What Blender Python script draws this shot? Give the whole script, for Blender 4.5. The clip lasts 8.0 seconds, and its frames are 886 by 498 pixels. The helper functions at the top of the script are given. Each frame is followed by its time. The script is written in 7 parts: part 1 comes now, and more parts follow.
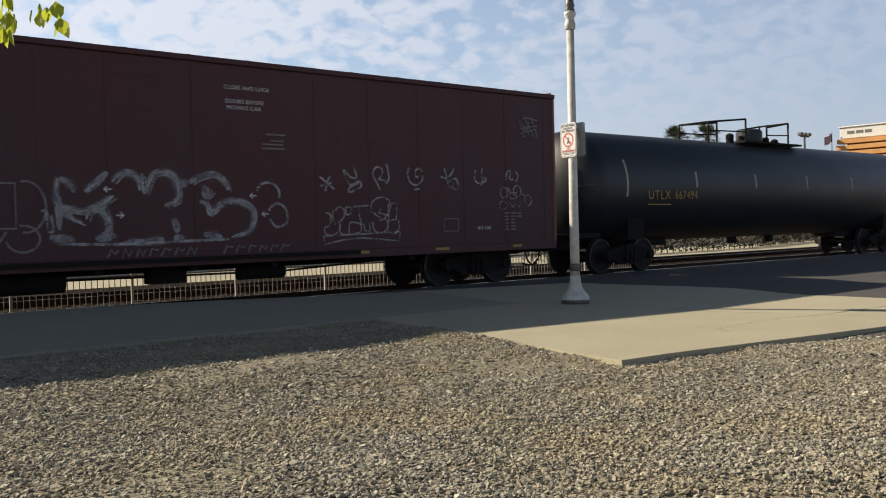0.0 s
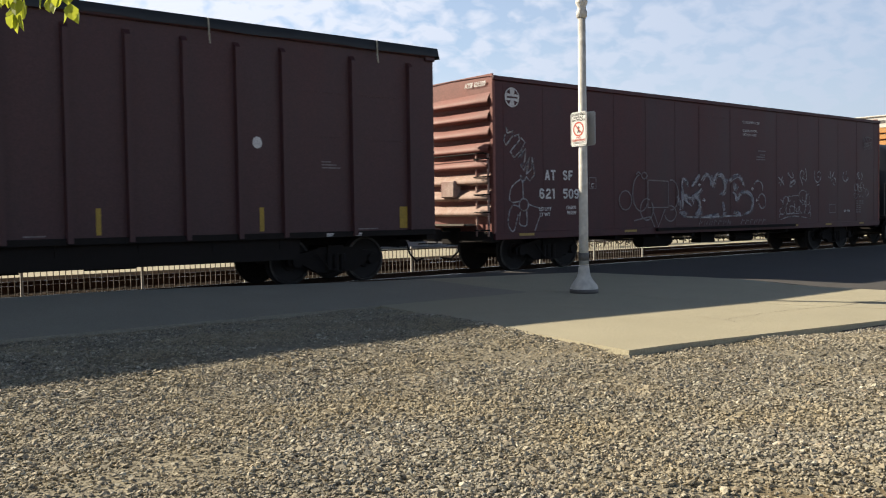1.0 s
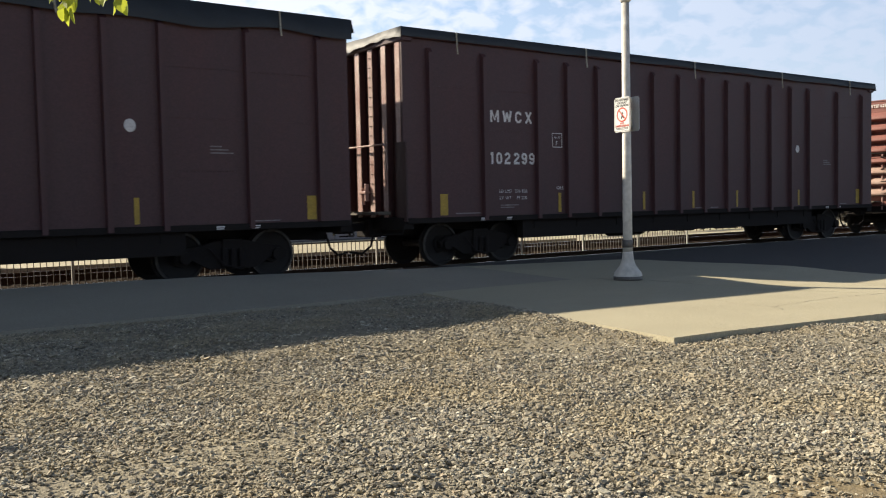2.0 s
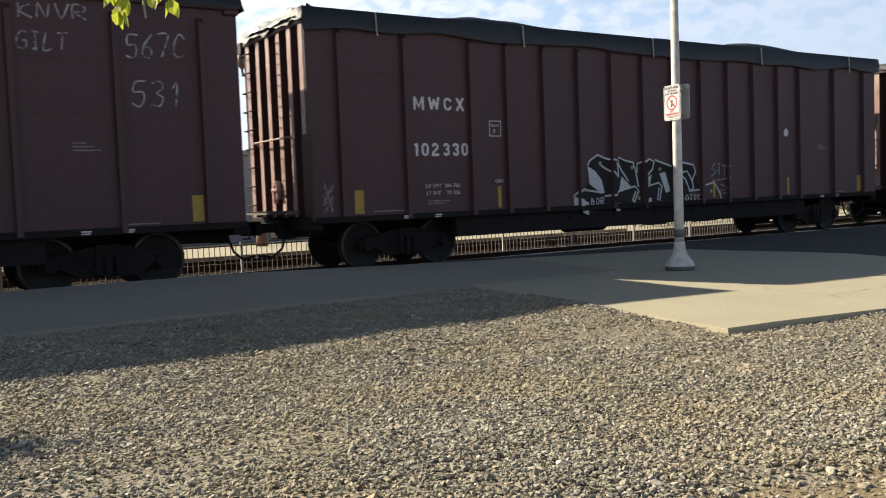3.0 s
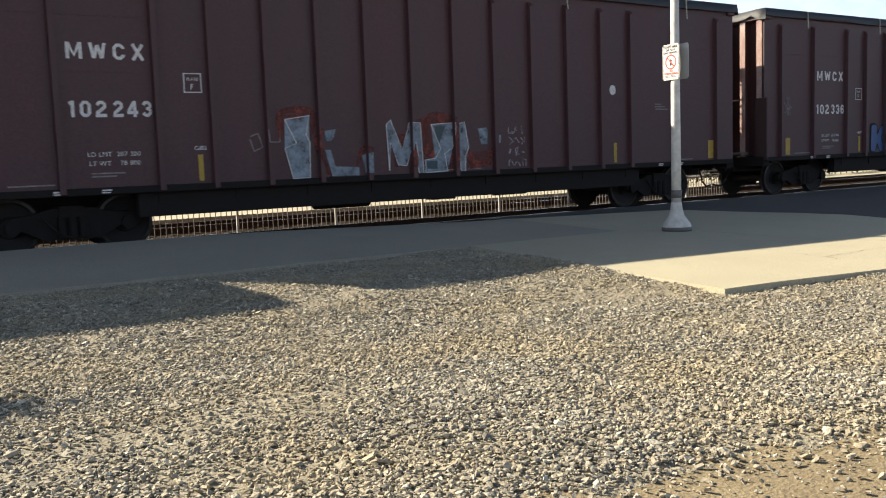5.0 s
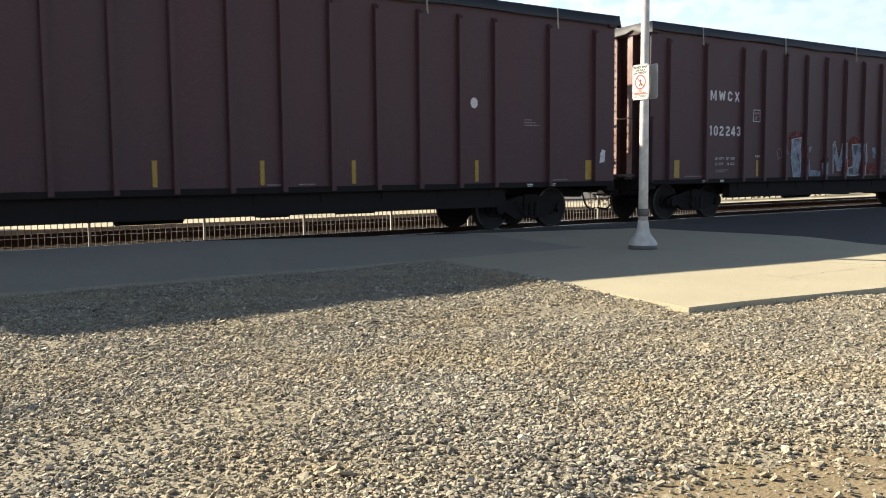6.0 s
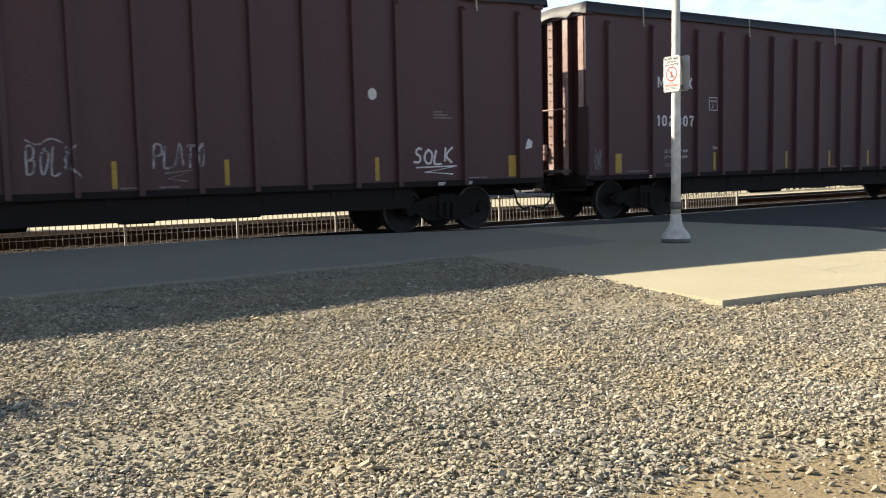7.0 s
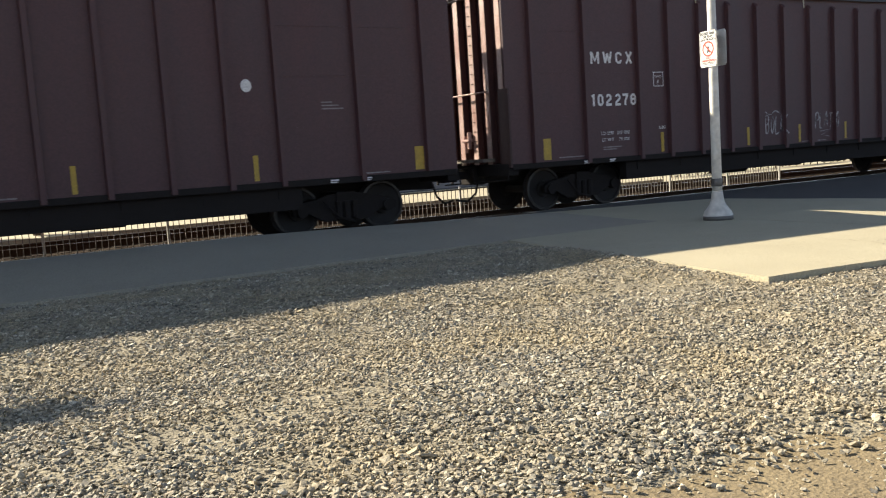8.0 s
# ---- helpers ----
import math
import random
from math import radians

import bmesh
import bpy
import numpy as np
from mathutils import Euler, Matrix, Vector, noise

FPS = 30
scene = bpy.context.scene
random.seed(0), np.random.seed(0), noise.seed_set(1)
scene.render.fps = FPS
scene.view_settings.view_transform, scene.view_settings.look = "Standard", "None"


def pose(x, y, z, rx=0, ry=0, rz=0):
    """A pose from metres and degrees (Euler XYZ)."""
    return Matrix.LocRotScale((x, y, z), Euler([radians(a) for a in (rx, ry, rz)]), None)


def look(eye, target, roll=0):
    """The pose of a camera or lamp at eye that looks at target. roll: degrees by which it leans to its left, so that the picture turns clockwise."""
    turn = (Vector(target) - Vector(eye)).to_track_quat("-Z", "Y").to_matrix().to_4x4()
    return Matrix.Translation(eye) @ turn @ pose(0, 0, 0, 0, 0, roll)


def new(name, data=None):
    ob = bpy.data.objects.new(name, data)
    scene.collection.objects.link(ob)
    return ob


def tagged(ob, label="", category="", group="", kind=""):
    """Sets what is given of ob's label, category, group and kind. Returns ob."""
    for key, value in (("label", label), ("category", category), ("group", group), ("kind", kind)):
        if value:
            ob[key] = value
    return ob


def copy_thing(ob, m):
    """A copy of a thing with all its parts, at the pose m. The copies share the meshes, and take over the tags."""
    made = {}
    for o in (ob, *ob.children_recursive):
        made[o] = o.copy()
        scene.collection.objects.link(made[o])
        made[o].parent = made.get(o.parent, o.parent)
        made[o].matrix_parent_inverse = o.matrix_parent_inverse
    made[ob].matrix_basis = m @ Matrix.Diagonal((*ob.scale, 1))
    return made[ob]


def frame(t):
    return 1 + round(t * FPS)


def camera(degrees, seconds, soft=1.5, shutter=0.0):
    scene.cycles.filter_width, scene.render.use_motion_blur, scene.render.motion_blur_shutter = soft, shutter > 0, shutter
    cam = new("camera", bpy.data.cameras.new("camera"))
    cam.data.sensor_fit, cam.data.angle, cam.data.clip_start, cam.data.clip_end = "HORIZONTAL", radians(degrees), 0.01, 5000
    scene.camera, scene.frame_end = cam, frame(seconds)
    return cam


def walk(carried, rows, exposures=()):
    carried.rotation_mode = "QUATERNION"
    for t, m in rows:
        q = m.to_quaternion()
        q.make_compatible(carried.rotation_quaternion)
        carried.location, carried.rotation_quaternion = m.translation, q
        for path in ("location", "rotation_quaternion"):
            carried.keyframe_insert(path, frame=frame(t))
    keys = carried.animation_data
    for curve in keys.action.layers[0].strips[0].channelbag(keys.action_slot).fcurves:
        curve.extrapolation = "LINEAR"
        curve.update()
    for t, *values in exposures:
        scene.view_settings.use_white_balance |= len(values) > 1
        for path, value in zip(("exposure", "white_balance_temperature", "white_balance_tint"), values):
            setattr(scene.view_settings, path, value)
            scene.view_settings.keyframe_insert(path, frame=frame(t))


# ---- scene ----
import itertools

cam = camera(52.8, 8.0, soft=1.1, shutter=0.06)


def eye(x, y, z, yaw, pitch, roll):
    return pose(x, y, z, 90 + pitch, 0, yaw) @ pose(0, 0, 0, 0, 0, roll)


walk(cam, [
    (0.0, eye(0.000, 0.000, 1.400, -39.69, -1.36, -1.37)),
    (0.5, eye(0.011, -0.002, 1.396, -39.72, -1.91, -1.15)),
    (1.0, eye(0.010, -0.010, 1.404, -39.06, -2.12, -0.86)),
    (2.5, eye(-0.013, -0.010, 1.404, -34.63, -3.15, -1.66)),
    (3.0, eye(-0.016, -0.026, 1.409, -33.18, -3.27, -2.16)),
    (3.5, eye(-0.020, -0.013, 1.415, -33.08, -4.08, -2.46)),
    (4.0, eye(-0.006, 0.004, 1.412, -33.53, -5.89, -3.14)),
    (5.5, eye(-0.017, 0.011, 1.403, -33.92, -5.55, -1.09)),
    (6.0, eye(-0.021, 0.001, 1.407, -35.46, -5.03, -0.51)),
    (6.5, eye(-0.028, -0.012, 1.402, -36.07, -4.77, -0.12)),
    (7.0, eye(-0.020, -0.017, 1.404, -33.40, -5.26, -1.31)),
    (7.5, eye(-0.016, -0.017, 1.402, -32.48, -5.31, -2.45)),
    (8.0, eye(-0.015, -0.005, 1.398, -30.82, -5.95, -3.73)),
], exposures=[(0.0, 0.48), (1.0, 0.74), (2.5, 0.9), (3.0, 0.93), (4.0, 1.25), (5.5, 1.35), (6.5, 1.31), (8.0, 1.37)])

# ---- light ----
SHADE = Vector((0.82, -1.43, -1.0))          # the way the sunlight travels
sun_data = bpy.data.lights.new("sun", "SUN")
sun_data.energy, sun_data.angle, sun_data.color = 5.0, radians(0.55), (1.0, 0.88, 0.69)
sun = new("sun", sun_data)
sun.matrix_world = look((-30, 60, 45), Vector((-30, 60, 45)) + SHADE)

world = bpy.data.worlds.new("sky")
scene.world = world
world.use_nodes = True
wt = world.node_tree
wt.nodes.clear()


def wnode(kind, **kw):
    n = wt.nodes.new(kind)
    for k, v in kw.items():
        n.inputs[k].default_value = v
    return n


sky = wnode("ShaderNodeTexSky")
sky.sky_type, sky.sun_disc = "NISHITA", False
sky.sun_elevation = math.atan2(1.0, math.hypot(SHADE.x, SHADE.y))
sky.sun_rotation = math.atan2(-SHADE.x, -SHADE.y)
sky.dust_density, sky.air_density, sky.ozone_density = 1.0, 1.0, 2.0
coord = wnode("ShaderNodeTexCoord")
split = wnode("ShaderNodeSeparateXYZ")
wt.links.new(coord.outputs["Generated"], split.inputs[0])
lift = wnode("ShaderNodeMath")
lift.operation = "ADD"
lift.inputs[1].default_value = 0.40
wt.links.new(split.outputs[2], lift.inputs[0])
flat = []
for i in (0, 1):
    d = wnode("ShaderNodeMath")
    d.operation = "DIVIDE"
    wt.links.new(split.outputs[i], d.inputs[0])
    wt.links.new(lift.outputs[0], d.inputs[1])
    flat.append(d)
plane = wnode("ShaderNodeCombineXYZ")
wt.links.new(flat[0].outputs[0], plane.inputs[0])
wt.links.new(flat[1].outputs[0], plane.inputs[1])
fine = wnode("ShaderNodeTexNoise", Scale=19.0, Detail=3.0, Roughness=0.5, Distortion=0.3)
broad = wnode("ShaderNodeTexNoise", Scale=2.2, Detail=4.0, Roughness=0.55)
for n in (fine, broad):
    wt.links.new(plane.outputs[0], n.inputs["Vector"])
mixn = wnode("ShaderNodeMath")
mixn.operation = "MULTIPLY_ADD"
mixn.inputs[1].default_value = 0.72
wt.links.new(fine.outputs["Fac"], mixn.inputs[0])
half = wnode("ShaderNodeMath")
half.operation = "MULTIPLY"
half.inputs[1].default_value = 0.58
wt.links.new(broad.outputs["Fac"], half.inputs[0])
wt.links.new(half.outputs[0], mixn.inputs[2])
ramp = wnode("ShaderNodeValToRGB")
ramp.color_ramp.elements[0].position, ramp.color_ramp.elements[1].position = 0.56, 0.70
ramp.color_ramp.elements[0].color, ramp.color_ramp.elements[1].color = (0.20, 0.20, 0.20, 1), (1.0, 1.0, 1.0, 1)
wt.links.new(mixn.outputs[0], ramp.inputs[0])
cloud = wnode("ShaderNodeMixRGB")
# thin cloud glows towards the sun and is dull blue-grey away from it
toward = wnode("ShaderNodeVectorMath")
toward.operation = "DOT_PRODUCT"
toward.inputs[1].default_value = (-SHADE).normalized()
wt.links.new(coord.outputs["Generated"], toward.inputs[0])
glow = wnode("ShaderNodeMapRange")
glow.inputs[1].default_value, glow.inputs[2].default_value = -0.35, 1.0
wt.links.new(toward.outputs["Value"], glow.inputs[0])
glowc = wnode("ShaderNodeMixRGB")
glowc.inputs[1].default_value = (5.3, 6.2, 8.2, 1)
glowc.inputs[2].default_value = (12.6, 13.2, 14.5, 1)
wt.links.new(glow.outputs[0], glowc.inputs[0])
# haze brightens the cloud low down, and it thins out overhead
low = wnode("ShaderNodeMapRange")
low.interpolation_type = "SMOOTHSTEP"
low.inputs[1].default_value, low.inputs[2].default_value, low.inputs[3].default_value, low.inputs[4].default_value = 0.24, 0.58, 1.0, 0.05
wt.links.new(split.outputs[2], low.inputs[0])
dim = wnode("ShaderNodeMixRGB", Fac=1.0)
dim.blend_type = "MULTIPLY"
wt.links.new(glowc.outputs[0], dim.inputs[1])
wt.links.new(low.outputs[0], dim.inputs[2])
wt.links.new(dim.outputs[0], cloud.inputs[2])
haze = wnode("ShaderNodeMapRange")
haze.interpolation_type = "SMOOTHSTEP"
haze.inputs[1].default_value, haze.inputs[2].default_value, haze.inputs[3].default_value, haze.inputs[4].default_value = 0.06, 0.24, 0.85, 0.0
wt.links.new(split.outputs[2], haze.inputs[0])
cover = wnode("ShaderNodeMath")
cover.operation = "MAXIMUM"
wt.links.new(ramp.outputs[0], cover.inputs[0])
wt.links.new(haze.outputs[0], cover.inputs[1])
# away from the sun the cloud spreads into an even veil
veil = wnode("ShaderNodeMapRange")
veil.interpolation_type = "SMOOTHSTEP"
veil.inputs[1].default_value, veil.inputs[2].default_value, veil.inputs[3].default_value, veil.inputs[4].default_value = 0.10, 0.62, 0.62, 0.0
wt.links.new(toward.outputs["Value"], veil.inputs[0])
spread_out = wnode("ShaderNodeMixRGB")
spread_out.inputs[2].default_value = (0.6, 0.6, 0.6, 1)
wt.links.new(veil.outputs[0], spread_out.inputs[0])
wt.links.new(cover.outputs[0], spread_out.inputs[1])
wt.links.new(spread_out.outputs[0], cloud.inputs[0])
clear = wnode("ShaderNodeMixRGB", Fac=1.0)
clear.blend_type = "MULTIPLY"
clear.inputs[2].default_value = (1.75, 1.8, 1.85, 1)
wt.links.new(sky.outputs[0], clear.inputs[1])
wt.links.new(clear.outputs[0], cloud.inputs[1])
back = wnode("ShaderNodeBackground", Strength=0.05)
wt.links.new(cloud.outputs[0], back.inputs[0])
wout = wnode("ShaderNodeOutputWorld")
wt.links.new(back.outputs[0], wout.inputs[0])


# ---- materials ----
def material(name, color, rough=0.7, metal=0.0, vary=0.25, scale=3.0, fine=60.0, bump=0.15, tint=None, per="", stretch=None,
             spread=0.02, depth=0.01):
    """A surface with broad stains, fine grain and relief. tint: the colour that the stains tend to.
    per: 'object' or 'island' for a shade that differs from piece to piece."""
    m = bpy.data.materials.new(name)
    m.use_nodes = True
    t = m.node_tree
    b = t.nodes["Principled BSDF"]
    b.inputs["Roughness"].default_value, b.inputs["Metallic"].default_value = rough, metal
    tc = t.nodes.new("ShaderNodeTexCoord")
    src = tc.outputs["Object"]
    if stretch:
        mp = t.nodes.new("ShaderNodeMapping")
        mp.inputs["Scale"].default_value = stretch
        t.links.new(src, mp.inputs[0])
        src = mp.outputs[0]
    a = t.nodes.new("ShaderNodeTexNoise")
    a.inputs["Scale"].default_value, a.inputs["Detail"].default_value, a.inputs["Roughness"].default_value = scale, 6.0, 0.65
    f = t.nodes.new("ShaderNodeTexNoise")
    f.inputs["Scale"].default_value, f.inputs["Detail"].default_value = fine, 3.0
    t.links.new(src, a.inputs[0])
    t.links.new(tc.outputs["Object"], f.inputs[0])
    tint = tint or tuple(c * 0.55 for c in color)
    r = t.nodes.new("ShaderNodeValToRGB")
    r.color_ramp.elements[0].position, r.color_ramp.elements[1].position = 0.32, 0.68
    r.color_ramp.elements[0].color = (*[c + (q - c) * min(1, vary * 2) for c, q in zip(color, tint)], 1)
    r.color_ramp.elements[1].color = (*color, 1)
    t.links.new(a.outputs["Fac"], r.inputs[0])
    g = t.nodes.new("ShaderNodeMixRGB")
    g.blend_type = "MULTIPLY"
    g.inputs[0].default_value = 0.55
    fr = t.nodes.new("ShaderNodeMapRange")
    fr.inputs[1].default_value, fr.inputs[2].default_value, fr.inputs[3].default_value, fr.inputs[4].default_value = 0.3, 0.7, 0.6, 1.3
    t.links.new(f.outputs["Fac"], fr.inputs[0])
    t.links.new(r.outputs[0], g.inputs[1])
    t.links.new(fr.outputs[0], g.inputs[2])
    last = g.outputs[0]
    if per:
        src2 = t.nodes.new("ShaderNodeObjectInfo").outputs["Random"] if per == "object" else t.nodes.new("ShaderNodeNewGeometry").outputs["Random Per Island"]
        h = t.nodes.new("ShaderNodeHueSaturation")
        mr = t.nodes.new("ShaderNodeMapRange")
        mr.inputs[3].default_value, mr.inputs[4].default_value = 1 - spread * 12, 1 + spread * 12
        t.links.new(src2, mr.inputs[0])
        t.links.new(mr.outputs[0], h.inputs["Value"])
        t.links.new(last, h.inputs["Color"])
        last = h.outputs[0]
    t.links.new(last, b.inputs["Base Color"])
    rr = t.nodes.new("ShaderNodeMapRange")
    rr.inputs[3].default_value, rr.inputs[4].default_value = max(0.03, rough - 0.12), min(1, rough + 0.12)
    t.links.new(a.outputs["Fac"], rr.inputs[0])
    t.links.new(rr.outputs[0], b.inputs["Roughness"])
    if bump:
        bp = t.nodes.new("ShaderNodeBump")
        bp.inputs["Strength"].default_value, bp.inputs["Distance"].default_value = bump, depth
        t.links.new(f.outputs["Fac"], bp.inputs["Height"])
        t.links.new(bp.outputs[0], b.inputs["Normal"])
    return m


def stone_material():
    """Crushed rock: grey, cream, brown and a little rust, stone by stone."""
    m = bpy.data.materials.new("crushed_rock")
    m.use_nodes = True
    t = m.node_tree
    b = t.nodes["Principled BSDF"]
    b.inputs["Roughness"].default_value = 0.85
    geo = t.nodes.new("ShaderNodeNewGeometry")
    r = t.nodes.new("ShaderNodeValToRGB")
    cr = r.color_ramp
    cr.elements[0].position, cr.elements[0].color = 0.0, (0.135, 0.128, 0.110, 1)
    cr.elements[1].position, cr.elements[1].color = 1.0, (0.60, 0.56, 0.45, 1)
    for p, c in ((0.2, (0.290, 0.263, 0.206)), (0.45, (0.351, 0.320, 0.250)), (0.62, (0.364, 0.324, 0.239)), (0.72, (0.405, 0.374, 0.296)),
                 (0.82, (0.342, 0.276, 0.198)), (0.87, (0.444, 0.413, 0.323))):
        cr.elements.new(p).color = (*c, 1)
    t.links.new(geo.outputs["Random Per Island"], r.inputs[0])
    tc = t.nodes.new("ShaderNodeTexCoord")
    n = t.nodes.new("ShaderNodeTexNoise")
    n.inputs["Scale"].default_value, n.inputs["Detail"].default_value = 110.0, 4.0
    t.links.new(tc.outputs["Object"], n.inputs[0])
    broad_n = t.nodes.new("ShaderNodeTexNoise")
    broad_n.inputs["Scale"].default_value, broad_n.inputs["Detail"].default_value = 0.8, 4.0
    t.links.new(tc.outputs["Object"], broad_n.inputs[0])
    dust = t.nodes.new("ShaderNodeMixRGB")
    dust.inputs[2].default_value = (0.40, 0.335, 0.215, 1)
    dm = t.nodes.new("ShaderNodeMapRange")
    dm.inputs[1].default_value, dm.inputs[2].default_value, dm.inputs[4].default_value = 0.44, 0.66, 0.68
    t.links.new(broad_n.outputs["Fac"], dm.inputs[0])
    t.links.new(dm.outputs[0], dust.inputs[0])
    t.links.new(r.outputs[0], dust.inputs[1])
    mr = t.nodes.new("ShaderNodeMapRange")
    mr.inputs[1].default_value, mr.inputs[2].default_value, mr.inputs[3].default_value, mr.inputs[4].default_value = 0.25, 0.75, 0.55, 1.32
    t.links.new(n.outputs["Fac"], mr.inputs[0])
    g = t.nodes.new("ShaderNodeMixRGB")
    g.blend_type = "MULTIPLY"
    g.inputs[0].default_value = 1.0
    t.links.new(dust.outputs[0], g.inputs[1])
    t.links.new(mr.outputs[0], g.inputs[2])
    t.links.new(g.outputs[0], b.inputs["Base Color"])
    bp = t.nodes.new("ShaderNodeBump")
    bp.inputs["Strength"].default_value, bp.inputs["Distance"].default_value = 0.4, 0.006
    t.links.new(n.outputs["Fac"], bp.inputs["Height"])
    t.links.new(bp.outputs[0], b.inputs["Normal"])
    return m


DIRT = material("tan_dirt", (0.255, 0.205, 0.12), 0.95, vary=0.45, scale=1.6, fine=40, bump=0.6, depth=0.02, tint=(0.165, 0.128, 0.075))
GRAVEL_BED = material("gravel_bed", (0.30, 0.268, 0.195), 0.95, vary=0.4, scale=1.5, fine=30, bump=0.9, depth=0.03)
STONE = stone_material()
CONCRETE = material("weathered_concrete", (0.425, 0.388, 0.275), 0.85, vary=0.28, scale=0.9, fine=55, bump=0.12, tint=(0.345, 0.312, 0.218), per="object", spread=0.004)
ASPHALT = material("worn_asphalt", (0.082, 0.077, 0.073), 0.9, vary=0.4, scale=1.0, fine=80, bump=0.5, tint=(0.056, 0.053, 0.051))
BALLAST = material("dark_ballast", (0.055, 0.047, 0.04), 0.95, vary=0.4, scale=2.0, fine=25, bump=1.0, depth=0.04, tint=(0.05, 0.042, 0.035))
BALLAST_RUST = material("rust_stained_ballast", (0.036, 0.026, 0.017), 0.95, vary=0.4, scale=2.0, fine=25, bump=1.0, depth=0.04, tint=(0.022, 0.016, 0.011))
TIE = material("creosoted_timber", (0.030, 0.022, 0.016), 0.9, vary=0.4, scale=4, stretch=(1, 8, 8), bump=0.4)
RAIL = material("rusty_rail_steel", (0.07, 0.045, 0.032), 0.7, 0.3, vary=0.4, scale=5, bump=0.2)
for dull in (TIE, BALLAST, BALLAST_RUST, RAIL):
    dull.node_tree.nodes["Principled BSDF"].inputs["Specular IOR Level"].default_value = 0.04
RAIL_TOP = material("polished_rail_head", (0.6, 0.58, 0.55), 0.22, 1.0, vary=0.2, scale=8, bump=0.02)
RIBPAINT = material("dark_rust_brown_paint", (0.046, 0.0185, 0.0175), 0.65, vary=0.35, scale=1.5, stretch=(1, 1, 0.25), fine=35, bump=0.08, tint=(0.03, 0.013, 0.0125))
BROWN = material("faded_brown_car_paint", (0.071, 0.0275, 0.0305), 0.55, vary=0.35, scale=1.1, stretch=(1, 1, 0.25), fine=35, bump=0.06, tint=(0.046, 0.0195, 0.0225))
BOXRED = material("oxide_red_boxcar_paint", (0.078, 0.0165, 0.019), 0.55, vary=0.4, scale=0.9, stretch=(1, 1, 0.2), fine=30, bump=0.06, tint=(0.046, 0.014, 0.017))
# lighter than the boxcar sides: sunlight on the end is put into this red
ENDRED = material("sunlit_red_end_paint", (0.27, 0.098, 0.078), 0.65, vary=0.4, scale=2.0, fine=30, bump=0.1, tint=(0.19, 0.07, 0.058))
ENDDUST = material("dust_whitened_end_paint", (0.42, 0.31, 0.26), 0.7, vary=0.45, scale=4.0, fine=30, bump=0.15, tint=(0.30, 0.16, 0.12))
# pale tone with the sun's glare on the rear ends put into it
ENDPINK = material("sunlit_pale_end_paint", (0.50, 0.385, 0.345), 0.5, vary=0.5, scale=3.5, stretch=(1, 1, 0.35), fine=30, bump=0.15, tint=(0.29, 0.14, 0.118))
ENDWALL = material("rusty_red_end_sheet", (0.075, 0.028, 0.025), 0.7, vary=0.45, scale=2.5, stretch=(1, 1, 0.3), fine=30, bump=0.1)
BLACKIRON = material("grimy_black_iron", (0.020, 0.017, 0.0162), 0.85, 0.0, vary=0.4, scale=4, bump=0.2, tint=(0.015, 0.0125, 0.0115))
WHEELSTEEL = material("worn_wheel_steel", (0.021, 0.018, 0.017), 0.85, 0.0, vary=0.4, scale=6, bump=0.1)
WHEELRIM = material("scuffed_tread_edge", (0.075, 0.07, 0.065), 0.45, 0.6, vary=0.5, scale=5, bump=0.1, tint=(0.02, 0.018, 0.017))
TANKBLACK = material("black_tank_paint", (0.015, 0.019, 0.024), 0.46, vary=0.4, scale=0.8, stretch=(0.4, 1, 1), fine=40, bump=0.05, tint=(0.021, 0.025, 0.03))
# platform strip: darker and greyer than the walkway's concrete
PLATFORM = material("darker_grey_concrete", (0.335, 0.310, 0.245), 0.88, vary=0.3, scale=0.7, fine=55, bump=0.15, tint=(0.265, 0.245, 0.195))
CRACK = material("dusty_slab_crack", (0.26, 0.23, 0.175), 0.95, vary=0.3, scale=9, bump=0.0)
BLACKIRON.node_tree.nodes["Principled BSDF"].inputs["Specular IOR Level"].default_value = 0.2
TARP = material("black_tarpaulin", (0.026, 0.031, 0.037), 0.6, vary=0.4, scale=3, fine=50, bump=0.3)
PLASTIC = material("crumpled_pale_plastic", (0.30, 0.33, 0.31), 0.25, vary=0.35, scale=5, bump=0.3, tint=(0.22, 0.26, 0.22))
WHITE = material("white_stencil_paint", (0.80, 0.78, 0.76), 0.7, vary=0.4, scale=14, fine=90, bump=0.0, tint=(0.5, 0.47, 0.46))
FAINT = material("worn_white_chalk", (0.30, 0.27, 0.27), 0.85, vary=0.45, scale=10, fine=80, bump=0.0, tint=(0.12, 0.10, 0.10))
YELLOW = material("yellow_reflector", (0.46, 0.30, 0.03), 0.45, vary=0.3, scale=9, fine=60, bump=0.0)
TANKLETTER = material("ochre_stencil", (0.50, 0.34, 0.10), 0.7, vary=0.4, scale=12, bump=0.0)
STRIPE = material("cream_stripe", (0.48, 0.45, 0.36), 0.6, vary=0.3, scale=9, bump=0.0)
TEALPAINT = material("dark_teal_spray_paint", (0.04, 0.075, 0.09), 0.6, vary=0.3, scale=5, bump=0.0)
MOSS = material("yellow_green_spray_paint", (0.34, 0.36, 0.14), 0.6, vary=0.3, scale=5, bump=0.0)
BLUEPAINT = material("blue_spray_paint", (0.04, 0.10, 0.27), 0.5, vary=0.3, scale=5, bump=0.0)
REDPAINT = material("orange_red_spray_paint", (0.30, 0.065, 0.04), 0.5, vary=0.3, scale=5, bump=0.0)
ICEPAINT = material("pale_blue_spray_paint", (0.30, 0.35, 0.42), 0.5, vary=0.3, scale=5, bump=0.0)
